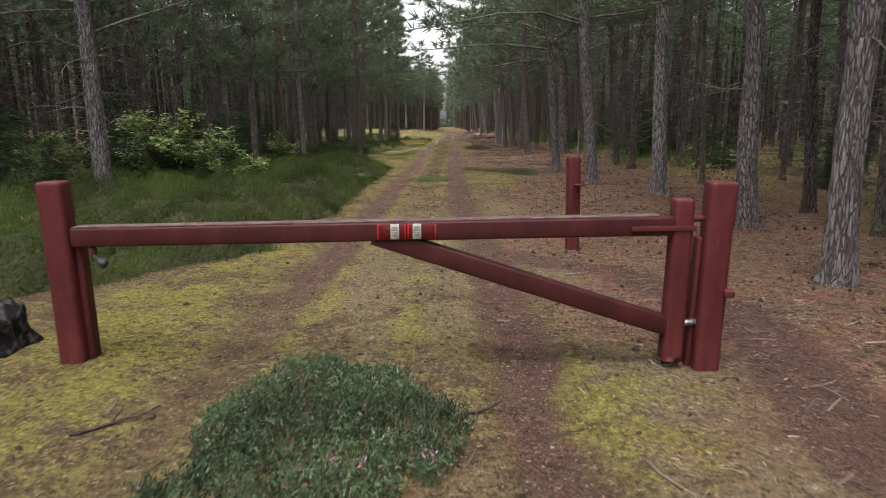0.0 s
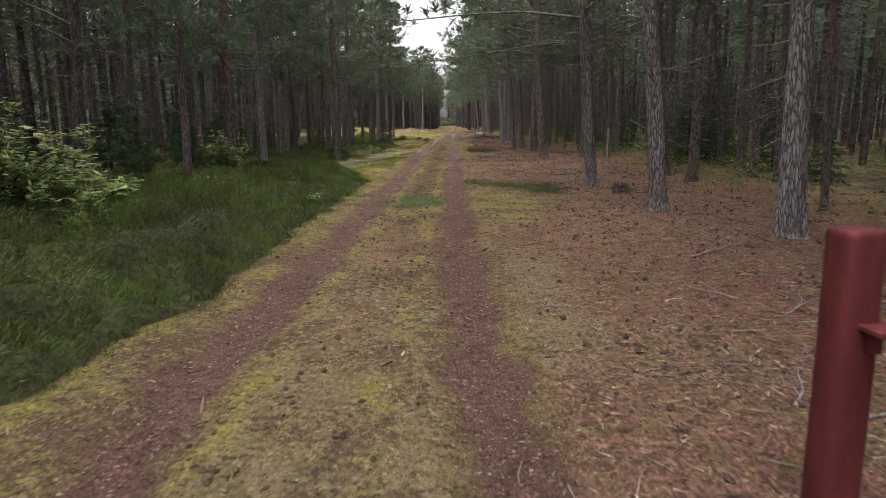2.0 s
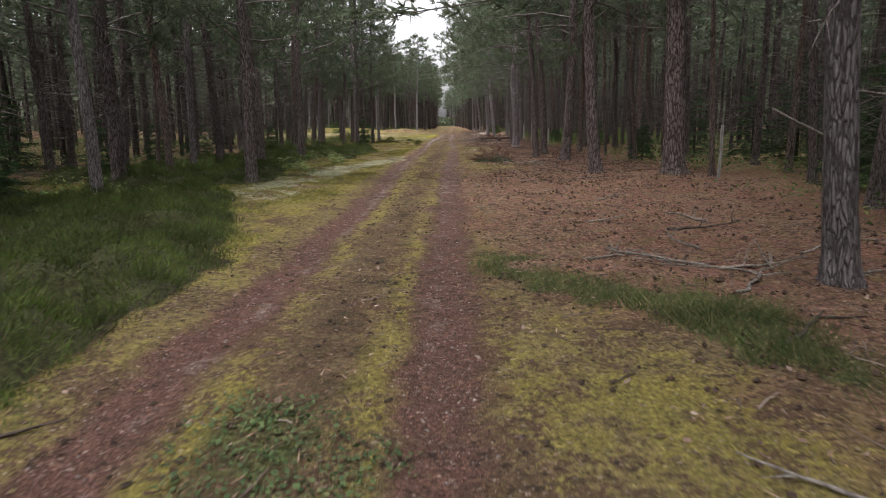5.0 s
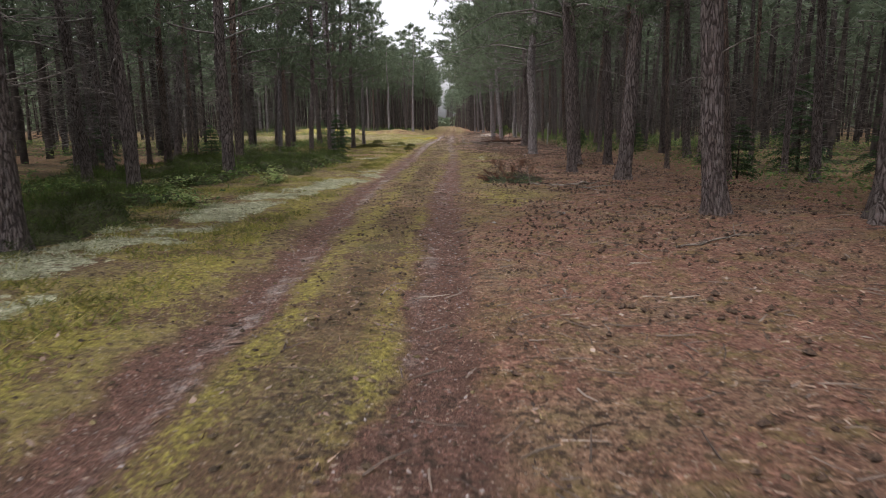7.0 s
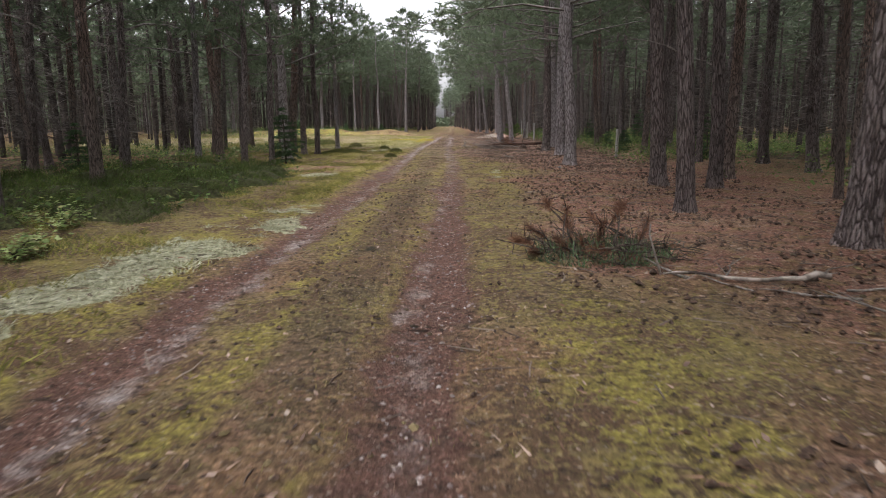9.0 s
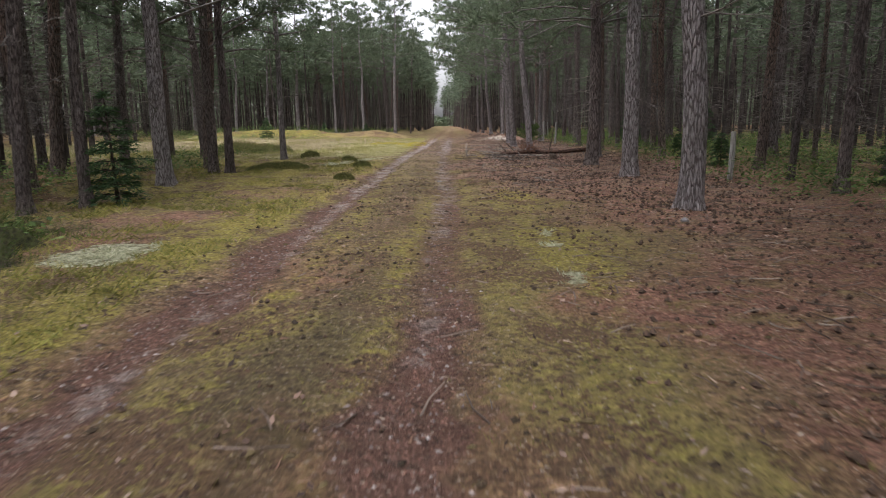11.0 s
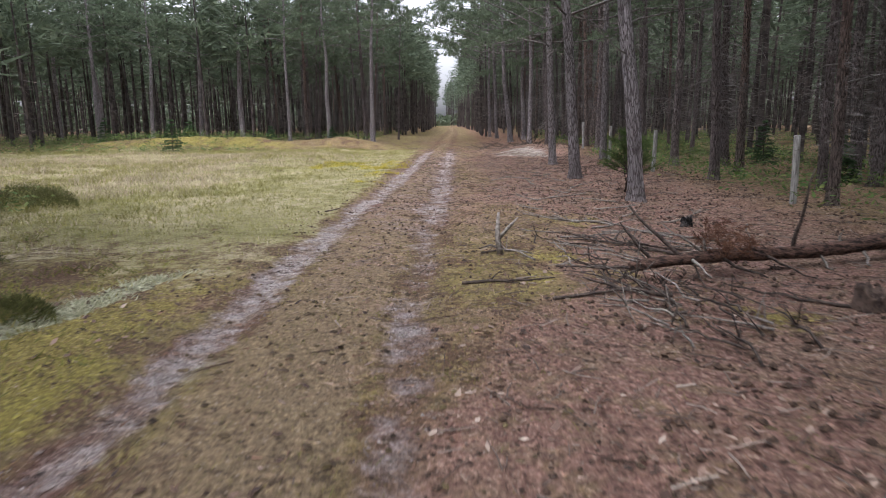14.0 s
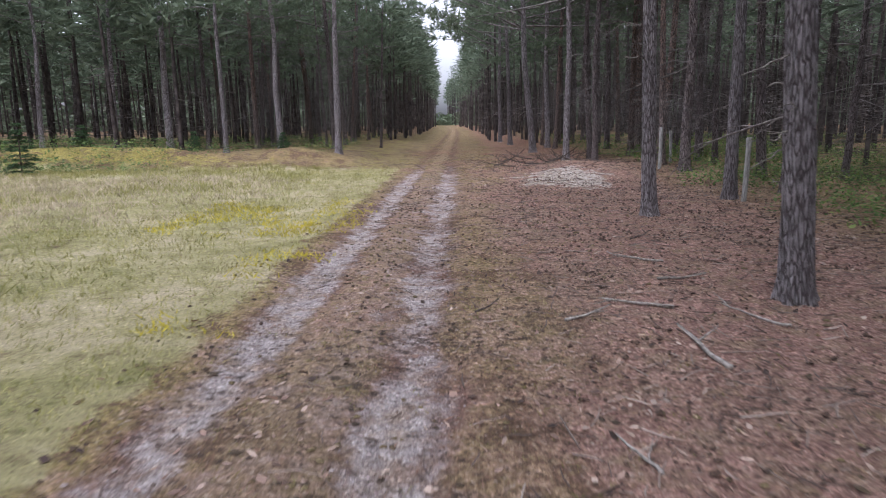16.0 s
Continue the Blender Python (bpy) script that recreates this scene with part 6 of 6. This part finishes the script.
def build_litter():
    x, y = scatter(-3, 5.5, 1, 92, 38000, lambda a, b: np.clip(0.08 + 0.9 * fields(a, b)[1] * (0.35 + 0.6 * step(15, 35, b) + 0.6 * step(48, 54, b)), 0, 1) * step(-2.2, -0.9, a) * step(0.35, 0.6, fbm(a * 1.3, b * 1.3, 111)) * (1 - fields(a, b)[3]) * (1 - 0.85 * fields(a, b)[0]))
    pieces_stuff("pine_cones", "scattered dark pine cones on the ground", "cones", CONE, x, y, rng.uniform(0.018, 0.044, len(x)) * (1 - 0.2 * step(58, 62, y)) * (0.7 + 0.3 * step(0.5, 1.3, x)), 0.85, 6)
    x, y = scatter(-2.3, 3.2, 2, 80, 20000, lambda a, b: np.clip(1.1 * np.exp(-(((a + 0.7) / 0.55) ** 2)) + 0.35, 0, 1) * (1 - 0.8 * fields(a, b)[0]) * step(0.35, 0.6, fbm(a * 1.7, b * 1.7, 121)) * (0.4 + 0.6 * step(8, 20, b)))
    pieces_stuff("moss_clods", "small lumps of brown and olive moss torn up on the track", "moss", CLOD, x, y, 0.032, 0.5, 5)
    x, y = scatter(-2.2, 1.6, 1, 88, 60000, lambda a, b: np.clip(fields(a, b)[0] * 1.1 - 0.2, 0, 1) * (0.4 + 0.6 * step(22, 34, b)))
    pieces_stuff("pebbles", "small grey and pinkish pebbles in the wheel ruts", "pebbles", PEBBLE, x, y, rng.uniform(0.008, 0.02, len(x)) * (1 + 0.15 * step(24, 34, y)), 0.5, 4)
    x, y = scatter(-2.5, 6.5, 1, 98, 190000, lambda a, b: np.clip(0.15 + fields(a, b)[1], 0, 1) * np.clip(1.25 - np.abs(a - 1.8) / 5, 0.1, 1) * (1 - 0.5 * fields(a, b)[0]))
    n = len(x)
    soup = Soup()
    turn, L = rng.uniform(0, 6.283, n), rng.uniform(0.025, 0.085, n)
    base = np.stack([x, y, ground_z(x, y) + rng.uniform(0.002, 0.014, n)], 1)
    tip = base + np.stack([np.cos(turn) * L, np.sin(turn) * L, rng.uniform(-0.004, 0.02, n)], 1)
    soup.blades(base, tip, rng.uniform(0.003, 0.013, n) * rng.uniform(0.6, 1.2, n))
    tagged(new("needle_litter", soup.mesh("needle_litter", LITTER)), "reddish-brown fallen needles and bark flakes", "litter", kind="stuff")
    x, y = scatter(-2.4, -1.6, 70.5, 78.5, 500, lambda a, b: step(0.5, 0.62, fbm(a * 1.2, b * 0.9, 101)))
    x2, y2 = scatter(-4.4, -2.0, 74.5, 78, 900, lambda a, b: step(0.45, 0.6, fbm(a * 1.2, b * 0.9, 103)))
    tuft_stuff("yellow_flowers", "bright yellow low flowers at the meadow edge", "flowers", FLOWER, np.concatenate([x, x2]), np.concatenate([y, y2]), 4, 0.07, 0.016, 0.7, 0.08)


def small_twigs():
    x, y = scatter(-2.0, 5.5, 1, 92, 20000, lambda a, b: np.clip(0.1 + fields(a, b)[1], 0, 1) * (0.6 + 0.4 * step(45, 58, b)) * step(-3, 1.2, a))
    soup = Soup()
    for px, py in zip(x, y):
        L, a = rng.uniform(0.22, 0.5) ** 2 * 1.1, rng.uniform(0, 6.283)
        s = np.array([0, 0.5, 1.0])
        bend = rng.uniform(-0.35, 0.35)
        qx = px + L * s * math.cos(a) - bend * L * s * (1 - s) * math.sin(a)
        qy = py + L * s * math.sin(a) + bend * L * s * (1 - s) * math.cos(a)
        path = np.stack([qx, qy, ground_z(qx, qy) + 0.006 + rng.uniform(0, 0.04) * s], 1)
        r = rng.uniform(0.003, 0.007)
        soup.tube(path, (r, r * 0.85, r * 0.5), 3, cap=False)
    tagged(new("small_twigs", soup.mesh("small_twigs", TWIG)), "small dry twigs strewn over the needle litter", "twigs", kind="stuff")


TWIG = leafy("dry_twigs", [(0, (0.07, 0.05, 0.04)), (0.5, (0.13, 0.095, 0.078)), (0.85, (0.2, 0.155, 0.13)), (1, (0.29, 0.24, 0.2))], 0.0, 0.85)


# ---- single things beside the track ----
def stump(x, y, r, h, mat, label, ragged=0.3):
    soup = Soup()
    sides = 22
    a = np.arange(sides) * 2 * np.pi / sides
    v = []
    for k, u in enumerate(np.linspace(0, 1, 9)):
        flare = 1 + 0.5 * math.exp(-u * h / 0.09)
        rr = r * flare * (1 + 0.14 * np.cos(5 * a + 1) * (1 - 0.5 * u) + ragged * 0.35 * (vnoise(np.cos(a) * 3 + 9, np.sin(a) * 3 + u * 3, 7) - 0.5))
        zz = -0.06 + u * (h + 0.06) * (1 + ragged * (vnoise(np.cos(a) * 2.5 + 5, np.sin(a) * 2.5 + 5, 12) - 0.5))
        v.append(np.stack([rr * np.cos(a), rr * np.sin(a), zz], 1))
    for k in (0.7, 0.35):
        t = v[8] * (k, k, 1)
        t[:, 2] += 0.03 * rng.uniform(-1, 0.4, sides) * ragged * 3
        v.append(t)
    v = np.concatenate([*v, [[0, 0, float(v[8][:, 2].mean()) - 0.02 * ragged]]])
    i, j = np.meshgrid(np.arange(10), np.arange(sides), indexing="ij")
    k = (j + 1) % sides
    soup.add(v, np.stack([i * sides + j, i * sides + k, (i + 1) * sides + k, (i + 1) * sides + j], -1).reshape(-1, 4))
    t = np.arange(sides)
    soup.p[3].append(np.stack([10 * sides + t, 10 * sides + (t + 1) % sides, np.full(sides, len(v) - 1)], 1))
    ob = tagged(new("tree_stump", soup.mesh("tree_stump", mat, True)), label, "stump")
    ob.matrix_world = pose(x, y, float(ground_z(x, y)), 0, 0, rng.uniform(0, 360))


def fence_posts():
    spots = [(4.92, 59.7, 1.15, 0.042, 2), (5.1, 66.2, 1.05, 0.05, -1), (4.68, 72.2, 1.0, 0.048, 2), (4.85, 77.7, 1.1, 0.045, 1), (5.0, 83.2, 1.05, 0.045, 0), (6.3, 86.5, 1.0, 0.045, -2), (5.2, 53.5, 0.9, 0.05, 1), (5.3, 29.1, 1.05, 0.032, 1)]
    for x, y, h, r, lean in spots:
        soup = Soup()
        zs = np.concatenate([[-0.15], np.linspace(0, h - 0.01, 9), [h]])
        soup.tube(np.stack([0.006 * np.sin(4 * zs), 0 * zs, zs], 1), np.concatenate([np.full(10, r), [r * 0.75]]), 10, rough=0.06)
        ob = tagged(new("fence_post", soup.mesh("fence_post", POSTWOOD, True)), "weathered grey round wooden fence post", "fence post", "old fence posts")
        ob.matrix_world = pose(x, y, float(ground_z(x, y)), 0, lean, 0)


def needle_spray(soup, tip, way, length, n, width=0.006, long=1.0):
    way = np.asarray(way, float) / np.linalg.norm(way)
    t = rng.uniform(0, 1, n)
    base = tip - way * length * t[:, None]
    d = way * 0.7 + rng.normal(0, 0.55, (n, 3))
    d *= (long * rng.uniform(0.045, 0.09, n) / np.linalg.norm(d, axis=1))[:, None]
    soup.blades(base, base + d, width)


def brush_pile():
    twigs = Soup()
    ob = thing("brush_pile", "heap of cut pine boughs with brown withered needle tufts", "brush pile", at=pose(1.25, 37.35, float(ground_z(1.25, 37.3))))
    for k in range(38):
        wood, dry = Soup(), Soup()
        a = rng.uniform(0, 6.283)
        p0 = np.array([rng.uniform(-0.4, 0.4), rng.uniform(-0.35, 0.4), 0.02])
        L = rng.uniform(0.3, 0.62)
        upright = k % 4 == 0 and p0[0] < 0.35
        way = np.array([0.75 * math.cos(a) - 0.2, 0.6 * math.sin(a), rng.uniform(0.5, 1.0)]) if upright else np.array([math.cos(a), 0.6 * math.sin(a), rng.uniform(0.02, 0.4)])
        way /= np.linalg.norm(way)
        s = np.linspace(0, 1, 7)[:, None]
        path = p0 + way * L * s + np.array([0, 0, -0.1]) * s**2 * L + np.cumsum(rng.normal(0, 0.014, (7, 3)), 0)
        path[:, 2] = np.maximum(path[:, 2], 0.015)
        wood.tube(path, np.linspace(0.011, 0.004, 7), 5)
        for q in range(6):
            b = path[int(rng.integers(1, 7))]
            w2 = way + rng.normal(0, 0.8, 3)
            tip = b + w2 / np.linalg.norm(w2) * rng.uniform(0.08, 0.22)
            tip[2] = max(tip[2], 0.015)
            twigs.tube([b, (b + tip) / 2 + rng.normal(0, 0.012, 3), tip], (0.005, 0.004, 0.002), 4)
        bough = part("bough", wood.mesh("brush_bough", DARKWOOD, True), ob)
        if upright or k % 4 == 1:
            needle_spray(dry, path[-1] + way * 0.03, way, rng.uniform(0.1, 0.26), 190, 0.005, 1.35)
            tagged(part("needles", dry.mesh("brush_needles", DEADNEEDLES), bough, "tuft of withered brown needles"), "tuft of withered brown needles", kind="stuff")
    grey = Soup()
    n = 1500
    a, r = rng.uniform(0, 6.283, n), np.sqrt(rng.uniform(0, 1, n))
    base = np.stack([0.62 * r * np.cos(a) - 0.05, 0.45 * r * np.sin(a) - 0.1, 0.2 * (1 - r) * rng.uniform(0, 1, n)], 1)
    way = rng.normal(0, 0.6, (n, 3)) + (0, 0, 0.8)
    grey.blades(base, base + way * 0.09, 0.007)
    tagged(part("grass_tufts", grey.mesh("brush_grass", BLUEHEATHER), ob, "grey-green grass grown through the heap"), kind="stuff")
    tagged(part("twig_tangle", twigs.mesh("brush_twigs", DARKWOOD, True), ob), kind="stuff")


def birch_log():
    ob = thing("fallen_branch", "pale peeling fallen branch beside the brush pile", "branch", "fallen branches")
    soup = Soup()
    s = np.linspace(0, 1, 10)
    x, y = 1.5 + 0.98 * s, 36.5 - 0.25 * s + 0.04 * np.sin(6 * s)
    soup.tube(np.stack([x, y, ground_z(x, y) + 0.035 + 0.01 * np.sin(9 * s)], 1), 0.008 + 0.012 * s, 9, rough=0.3)
    part("stem", soup.mesh("pale_branch_stem", PALEWOOD, True), ob)
    up = Soup()
    up.tube([(1.5, 36.55, 0.02), (1.47, 36.6, 0.15), (1.44, 36.68, 0.3), (1.45, 36.7, 0.38)], (0.01, 0.009, 0.008, 0.005), 6)
    part("twig", up.mesh("pale_twig", PALEWOOD, True), ob)
    crook = Soup()
    crook.tube([(2.4, 36.26, 0.05), (2.46, 36.22, 0.1), (2.56, 36.24, 0.08), (2.6, 36.3, 0.05)], (0.03, 0.026, 0.022, 0.012), 7)
    part("crook", crook.mesh("pale_crook", PALEWOOD, True), ob)


def fallen_tree():
    ob = thing("fallen_tree", "fallen dead pine trunk with broken branches and withered needles", "fallen tree")
    log = Soup()
    s = np.linspace(0, 1, 26)
    x, y = 1.4 + 2.75 * s, 61.4 + 0.85 * s
    z = 0.14 + 0.06 * s + 0.02 * np.sin(7 * s)
    log.tube(np.stack([x, y, z], 1), 0.04 + 0.028 * s + 0.006 * vnoise(s * 21, 0 * s, 5), 14, rough=0.16)
    part("log", log.mesh("fallen_log", LOGBARK, True), ob)

    def at(u):
        return np.array([np.interp(u, s, x), np.interp(u, s, y), np.interp(u, s, z)])

    limbs = [
        (0.08, (-0.7, 0.1, 0.7), 0.46, 0.019), (0.18, (-0.77, 0.15, 0.63), 0.66, 0.022), (0.27, (-0.8, 0.1, 0.5), 0.36, 0.017), (0.02, (-0.8, 0.25, -0.1), 0.7, 0.014), (0.04, (-0.6, -0.5, -0.2), 0.55, 0.013),
        (0.57, (0.1, 0.0, 0.75), 0.72, 0.02), (0.43, (-0.12, 0.1, 0.35), 0.28, 0.014), (0.2, (0.05, -0.35, -0.1), 0.35, 0.016), (0.3, (0.3, -0.4, -0.16), 0.45, 0.016),
        (0.45, (0.3, -0.4, -0.18), 0.5, 0.014), (0.68, (-0.05, -0.3, -0.2), 0.3, 0.016), (0.85, (-0.1, -0.3, -0.25), 0.3, 0.02), (0.97, (0.1, -0.3, -0.3), 0.28, 0.018),
        (0.75, (0.05, 0.05, 0.3), 0.16, 0.016), (0.26, (-0.1, 0.05, 0.4), 0.22, 0.015),
    ]
    for u, way, L, r in limbs:
        p, way = at(u), np.array(way)
        way = way / np.linalg.norm(way)
        q = np.linspace(0, 1, 6)[:, None]
        path = p + way * L * q + np.array([0.06, 0, 0.05]) * q**2 * L + rng.normal(0, 0.008, (6, 3))
        path[:, 2] = np.maximum(path[:, 2], ground_z(path[:, 0], path[:, 1]) + 0.01)
        m = Soup()
        m.tube(path, np.linspace(r, r * 0.4, 6), 6, rough=0.1)
        part("broken_branch", m.mesh("broken_branch", DARKWOOD if L > 0.4 else DEADWOOD, True), ob)
    dry = Soup()
    for q in range(44):
        p = at(rng.uniform(0.22, 0.42)) + rng.normal(0, 0.08, 3) + (0, 0, 0.14)
        needle_spray(dry, p, rng.normal(0, 1, 3) + (0, 0, 0.7), 0.12, 40)
    part("withered_needles", dry.mesh("withered_needles", DEADNEEDLES), ob, "rust-brown withered needles")
    for k in range(40):
        tx, ty = (rng.uniform(1.2, 2.1), rng.uniform(59.4, 61.2)) if k < 26 else (rng.uniform(0.7, 2.0), rng.uniform(61.2, 63.4))
        m = Soup()
        a, L = rng.uniform(-0.6, 0.6) + 2.0, rng.uniform(0.3, 0.7)
        q = np.linspace(0, 1, 6)[:, None]
        path = np.array([tx, ty, 0.03]) + np.array([math.cos(a), math.sin(a), rng.uniform(0.05, 0.4)]) * L * q + np.array([0, 0, -0.2]) * q**2 * L + rng.normal(0, 0.01, (6, 3))
        path[:, 2] = np.maximum(path[:, 2], ground_z(path[:, 0], path[:, 1]) + 0.008)
        m.tube(path, np.linspace(0.0105, 0.003, 6), 5)
        for w in range(4):
            b = path[int(rng.integers(1, 6))]
            tip = b + rng.normal(0, 0.1, 3) + (0, 0, 0.04)
            tip[2] = max(tip[2], float(ground_z(tip[0], tip[1])) + 0.008)
            m.tube([b, (b + tip) / 2, tip], (0.0055, 0.004, 0.002), 4)
        part("brushwood", m.mesh("brushwood", DEADWOOD if k % 3 == 0 else DARKWOOD, True), ob)
    big = [(0.4, 61.5, 0.1, 0.0), (1.05, 61.0, 0.4, 0.05), (1.5, 63.3, 2.6, 0.1)]
    for bx, by, a, rise in big:
        fallen_branch(bx, by, 0.8, a, 0.016, DARKWOOD, "dark forked dead branch lying in the moss", 3, rise * 0.5)
    fork = thing("fallen_branch", "upright forked grey dead branch stuck in the moss", "branch", "fallen branches")
    for path, r in ((((0.4, 62.6, -0.02), (0.37, 62.64, 0.2), (0.38, 62.67, 0.43)), 0.034), (((0.375, 62.63, 0.15), (0.47, 62.65, 0.26), (0.58, 62.68, 0.37)), 0.022), (((0.42, 62.6, 0.06), (0.3, 62.65, 0.09), (0.2, 62.68, 0.06)), 0.014), (((0.44, 62.6, 0.05), (0.6, 62.55, 0.05), (0.72, 62.5, 0.03)), 0.014)):
        m = Soup()
        m.tube(path, (r, r * 0.8, r * 0.35), 7, rough=0.12)
        part("fork", m.mesh("fork", DEADWOOD, True), fork)


def leaning_pole():
    pole = Soup()
    s = np.linspace(0, 1, 14)
    pole.tube(np.stack([8.4 - 2.6 * s, 27.6 + 0.5 * s, 0.03 + 1.5 * s + 0.04 * np.sin(5 * s)], 1), np.linspace(0.034, 0.022, 14), 8, rough=0.08)
    tagged(new("leaning_pole", pole.mesh("leaning_pole", DEADWOOD, True)), "bare grey dead pole leaning against a pine", "pole")


def stone(x, y, size, mat, label):
    bm = bmesh.new()
    bmesh.ops.create_icosphere(bm, subdivisions=3, radius=size)
    shape = np.array([v.co[:] for v in bm.verts])
    bulge = 1 + 0.5 * (fbm(shape[:, 0] / size + 7 * x, shape[:, 1] / size + shape[:, 2] / size, 15, 3) - 0.5)
    for v, k in zip(bm.verts, bulge):
        v.co = Vector((v.co.x * 1.25 * k, v.co.y * k, v.co.z * 0.7 * k))
    ob = tagged(new("stone", from_bm("stone", bm, mat)), label, "stone", "loose stones on the track")
    ob.matrix_world = pose(x, y, float(ground_z(x, y)) + 0.35 * size, 0, 0, rng.uniform(0, 360))


def pine_sapling(x, y, h):
    ob = thing("pine_sapling", "young green pine with long needles by the track", "sapling", at=pose(x, y, float(ground_z(x, y))))
    wood, green = Soup(), Soup()
    wood.tube([(0, 0, -0.05), (0.05, 0, h * 0.3), (-0.02, 0.03, h * 0.6), (0.02, 0, h)], (0.018, 0.015, 0.011, 0.004), 7)
    for k in range(36):
        z, a = rng.uniform(0.2, 1.0) * h, rng.uniform(0, 6.283)
        L = 0.58 * (1.25 - z / h) * rng.uniform(0.6, 1.1)
        way = np.array([math.cos(a), math.sin(a), 0.45])
        p = np.array([0.01, 0.01, z])
        tip = p + way * L
        wood.tube([p, (p + tip) / 2 - (0, 0, 0.02), tip], (0.008, 0.006, 0.004), 4)
        needle_spray(green, tip + way * 0.06, way, 0.6 * L + 0.1, 210, 0.008, 1.6)
    part("stem", wood.mesh("sapling_stem", DARKWOOD, True), ob)
    part("needles", green.mesh("sapling_needles", YOUNGPINE), ob)


def tussocks():
    for k, (x, y, w, h) in enumerate([(-8.2, 66.0, 1.0, 0.42), (-7.4, 67.0, 0.6, 0.3), (-4.6, 61.9, 0.3, 0.2), (-3.1, 60.4, 0.22, 0.13), (-4.5, 57.6, 0.8, 0.15), (-6.7, 66.6, 0.4, 0.28), (-2.25, 54.3, 0.2, 0.11), (-2.4, 58.0, 0.22, 0.12)]):
        soup = Soup()
        n = int(9000 * w * w + 900)
        a, r = rng.uniform(0, 6.283, n), np.sqrt(rng.uniform(0, 1, n))
        px, py = r * np.cos(a) * w, r * np.sin(a) * w * 0.7
        hh = 1.35 * h * np.sqrt(np.maximum(1.02 - r**2, 0.02)) * rng.uniform(0.75, 1.1, n)
        base = np.stack([px, py, ground_z(x + px, y + py) - float(ground_z(x, y)) - 0.01 + hh * rng.uniform(0, 0.95, n) ** 0.4], 1)
        way = np.stack([px / w, py / w, np.full(n, 0.9)], 1) + rng.normal(0, 0.5, (n, 3))
        soup.blades(base, base + way * (0.05 * rng.uniform(0.6, 1.3, n) / np.linalg.norm(way, axis=1))[:, None], 0.01)
        ob = tagged(new("heather_tussock", soup.mesh("heather_tussock", TUSSOCK)), "rounded olive-green heather tussock on mossy ground", "heather", "heather tussocks")
        ob.matrix_world = pose(x, y, float(ground_z(x, y)))


TUSSOCK = leafy("olive_heather", [(0, (0.065, 0.075, 0.024)), (0.5, (0.12, 0.13, 0.043)), (0.85, (0.18, 0.18, 0.06)), (1, (0.2, 0.16, 0.08))], 0.3)
STUMPWOOD = simple("lichened_stump_wood", (0.006, 0.005, 0.005), (0.14, 0.125, 0.12), 9, 0.95, (1, 1, 0.8), 1.0, 0.06)
STUMPWOOD.node_tree.nodes["Color Ramp"].color_ramp.elements[0].position = 0.5
STUMPWOOD.node_tree.nodes["Color Ramp"].color_ramp.elements[1].position = 0.85
CUTWOOD = simple("old_cut_stump", (0.03, 0.021, 0.017), (0.12, 0.085, 0.068), 14, 0.95, (1, 1, 1), 0.7, 0.02)
POSTWOOD = simple("grey_post_wood", (0.16, 0.15, 0.14), (0.36, 0.35, 0.33), 22, 0.9, (2, 2, 0.2), 0.5, 0.01, 0.25)
PALEWOOD = simple("peeling_pale_branch", (0.04, 0.03, 0.025), (0.36, 0.31, 0.27), 7, 0.9, (1, 1, 1), 0.5, 0.01)
LOGBARK = simple("reddish_log_bark", (0.022, 0.015, 0.012), (0.17, 0.1, 0.075), 26, 0.9, (0.4, 1.5, 1.5), 1.0, 0.03)
YOUNGPINE = leafy("young_pine_needles", [(0, (0.05, 0.08, 0.025)), (0.6, (0.09, 0.135, 0.04)), (1, (0.15, 0.19, 0.06))], 0.3)

PALESTONE = simple("pale_stone", (0.2, 0.19, 0.18), (0.36, 0.34, 0.325), 40, 0.85)
GREYSTONE = simple("grey_stone", (0.13, 0.12, 0.125), (0.27, 0.25, 0.25), 30, 0.85)
for sx, sy, size, pale in ((0.5, 31.63, 0.023, 1), (1.5, 32.4, 0.022, 0), (-0.3, 53.85, 0.036, 0), (-0.28, 53.2, 0.02, 1), (-0.25, 32.3, 0.022, 0), (2.55, 48.2, 0.045, 0)):
    stone(sx, sy, size, PALESTONE if pale else GREYSTONE, "small pale rounded stone on the track" if pale else "small grey rounded stone on the track")

build_branches()
stump(-3.12, 4.15, 0.2, 0.26, STUMPWOOD, "broken grey lichen-covered stump beside the gate post", 0.9)
stump(3.32, 18.85, 0.13, 0.2, CUTWOOD, "small low sawn pine stump in needle litter", 0.2)
stump(2.9, 60.6, 0.09, 0.13, CUTWOOD, "low rotten pine stump in needle litter", 0.9)
stump(3.4, 58.95, 0.12, 0.07, CUTWOOD, "flat sawn grey pine stump in moss", 0.1)
stump(2.86, 64.35, 0.055, 0.09, STUMPWOOD, "small broken grey stump among dead branches", 0.8)
fence_posts()
leaning_pole()
brush_pile()
birch_log()
fallen_tree()
pine_sapling(3.0, 68.1, 1.05)
tussocks()
brush_bank()
build_litter()
bark_flakes()
small_twigs()
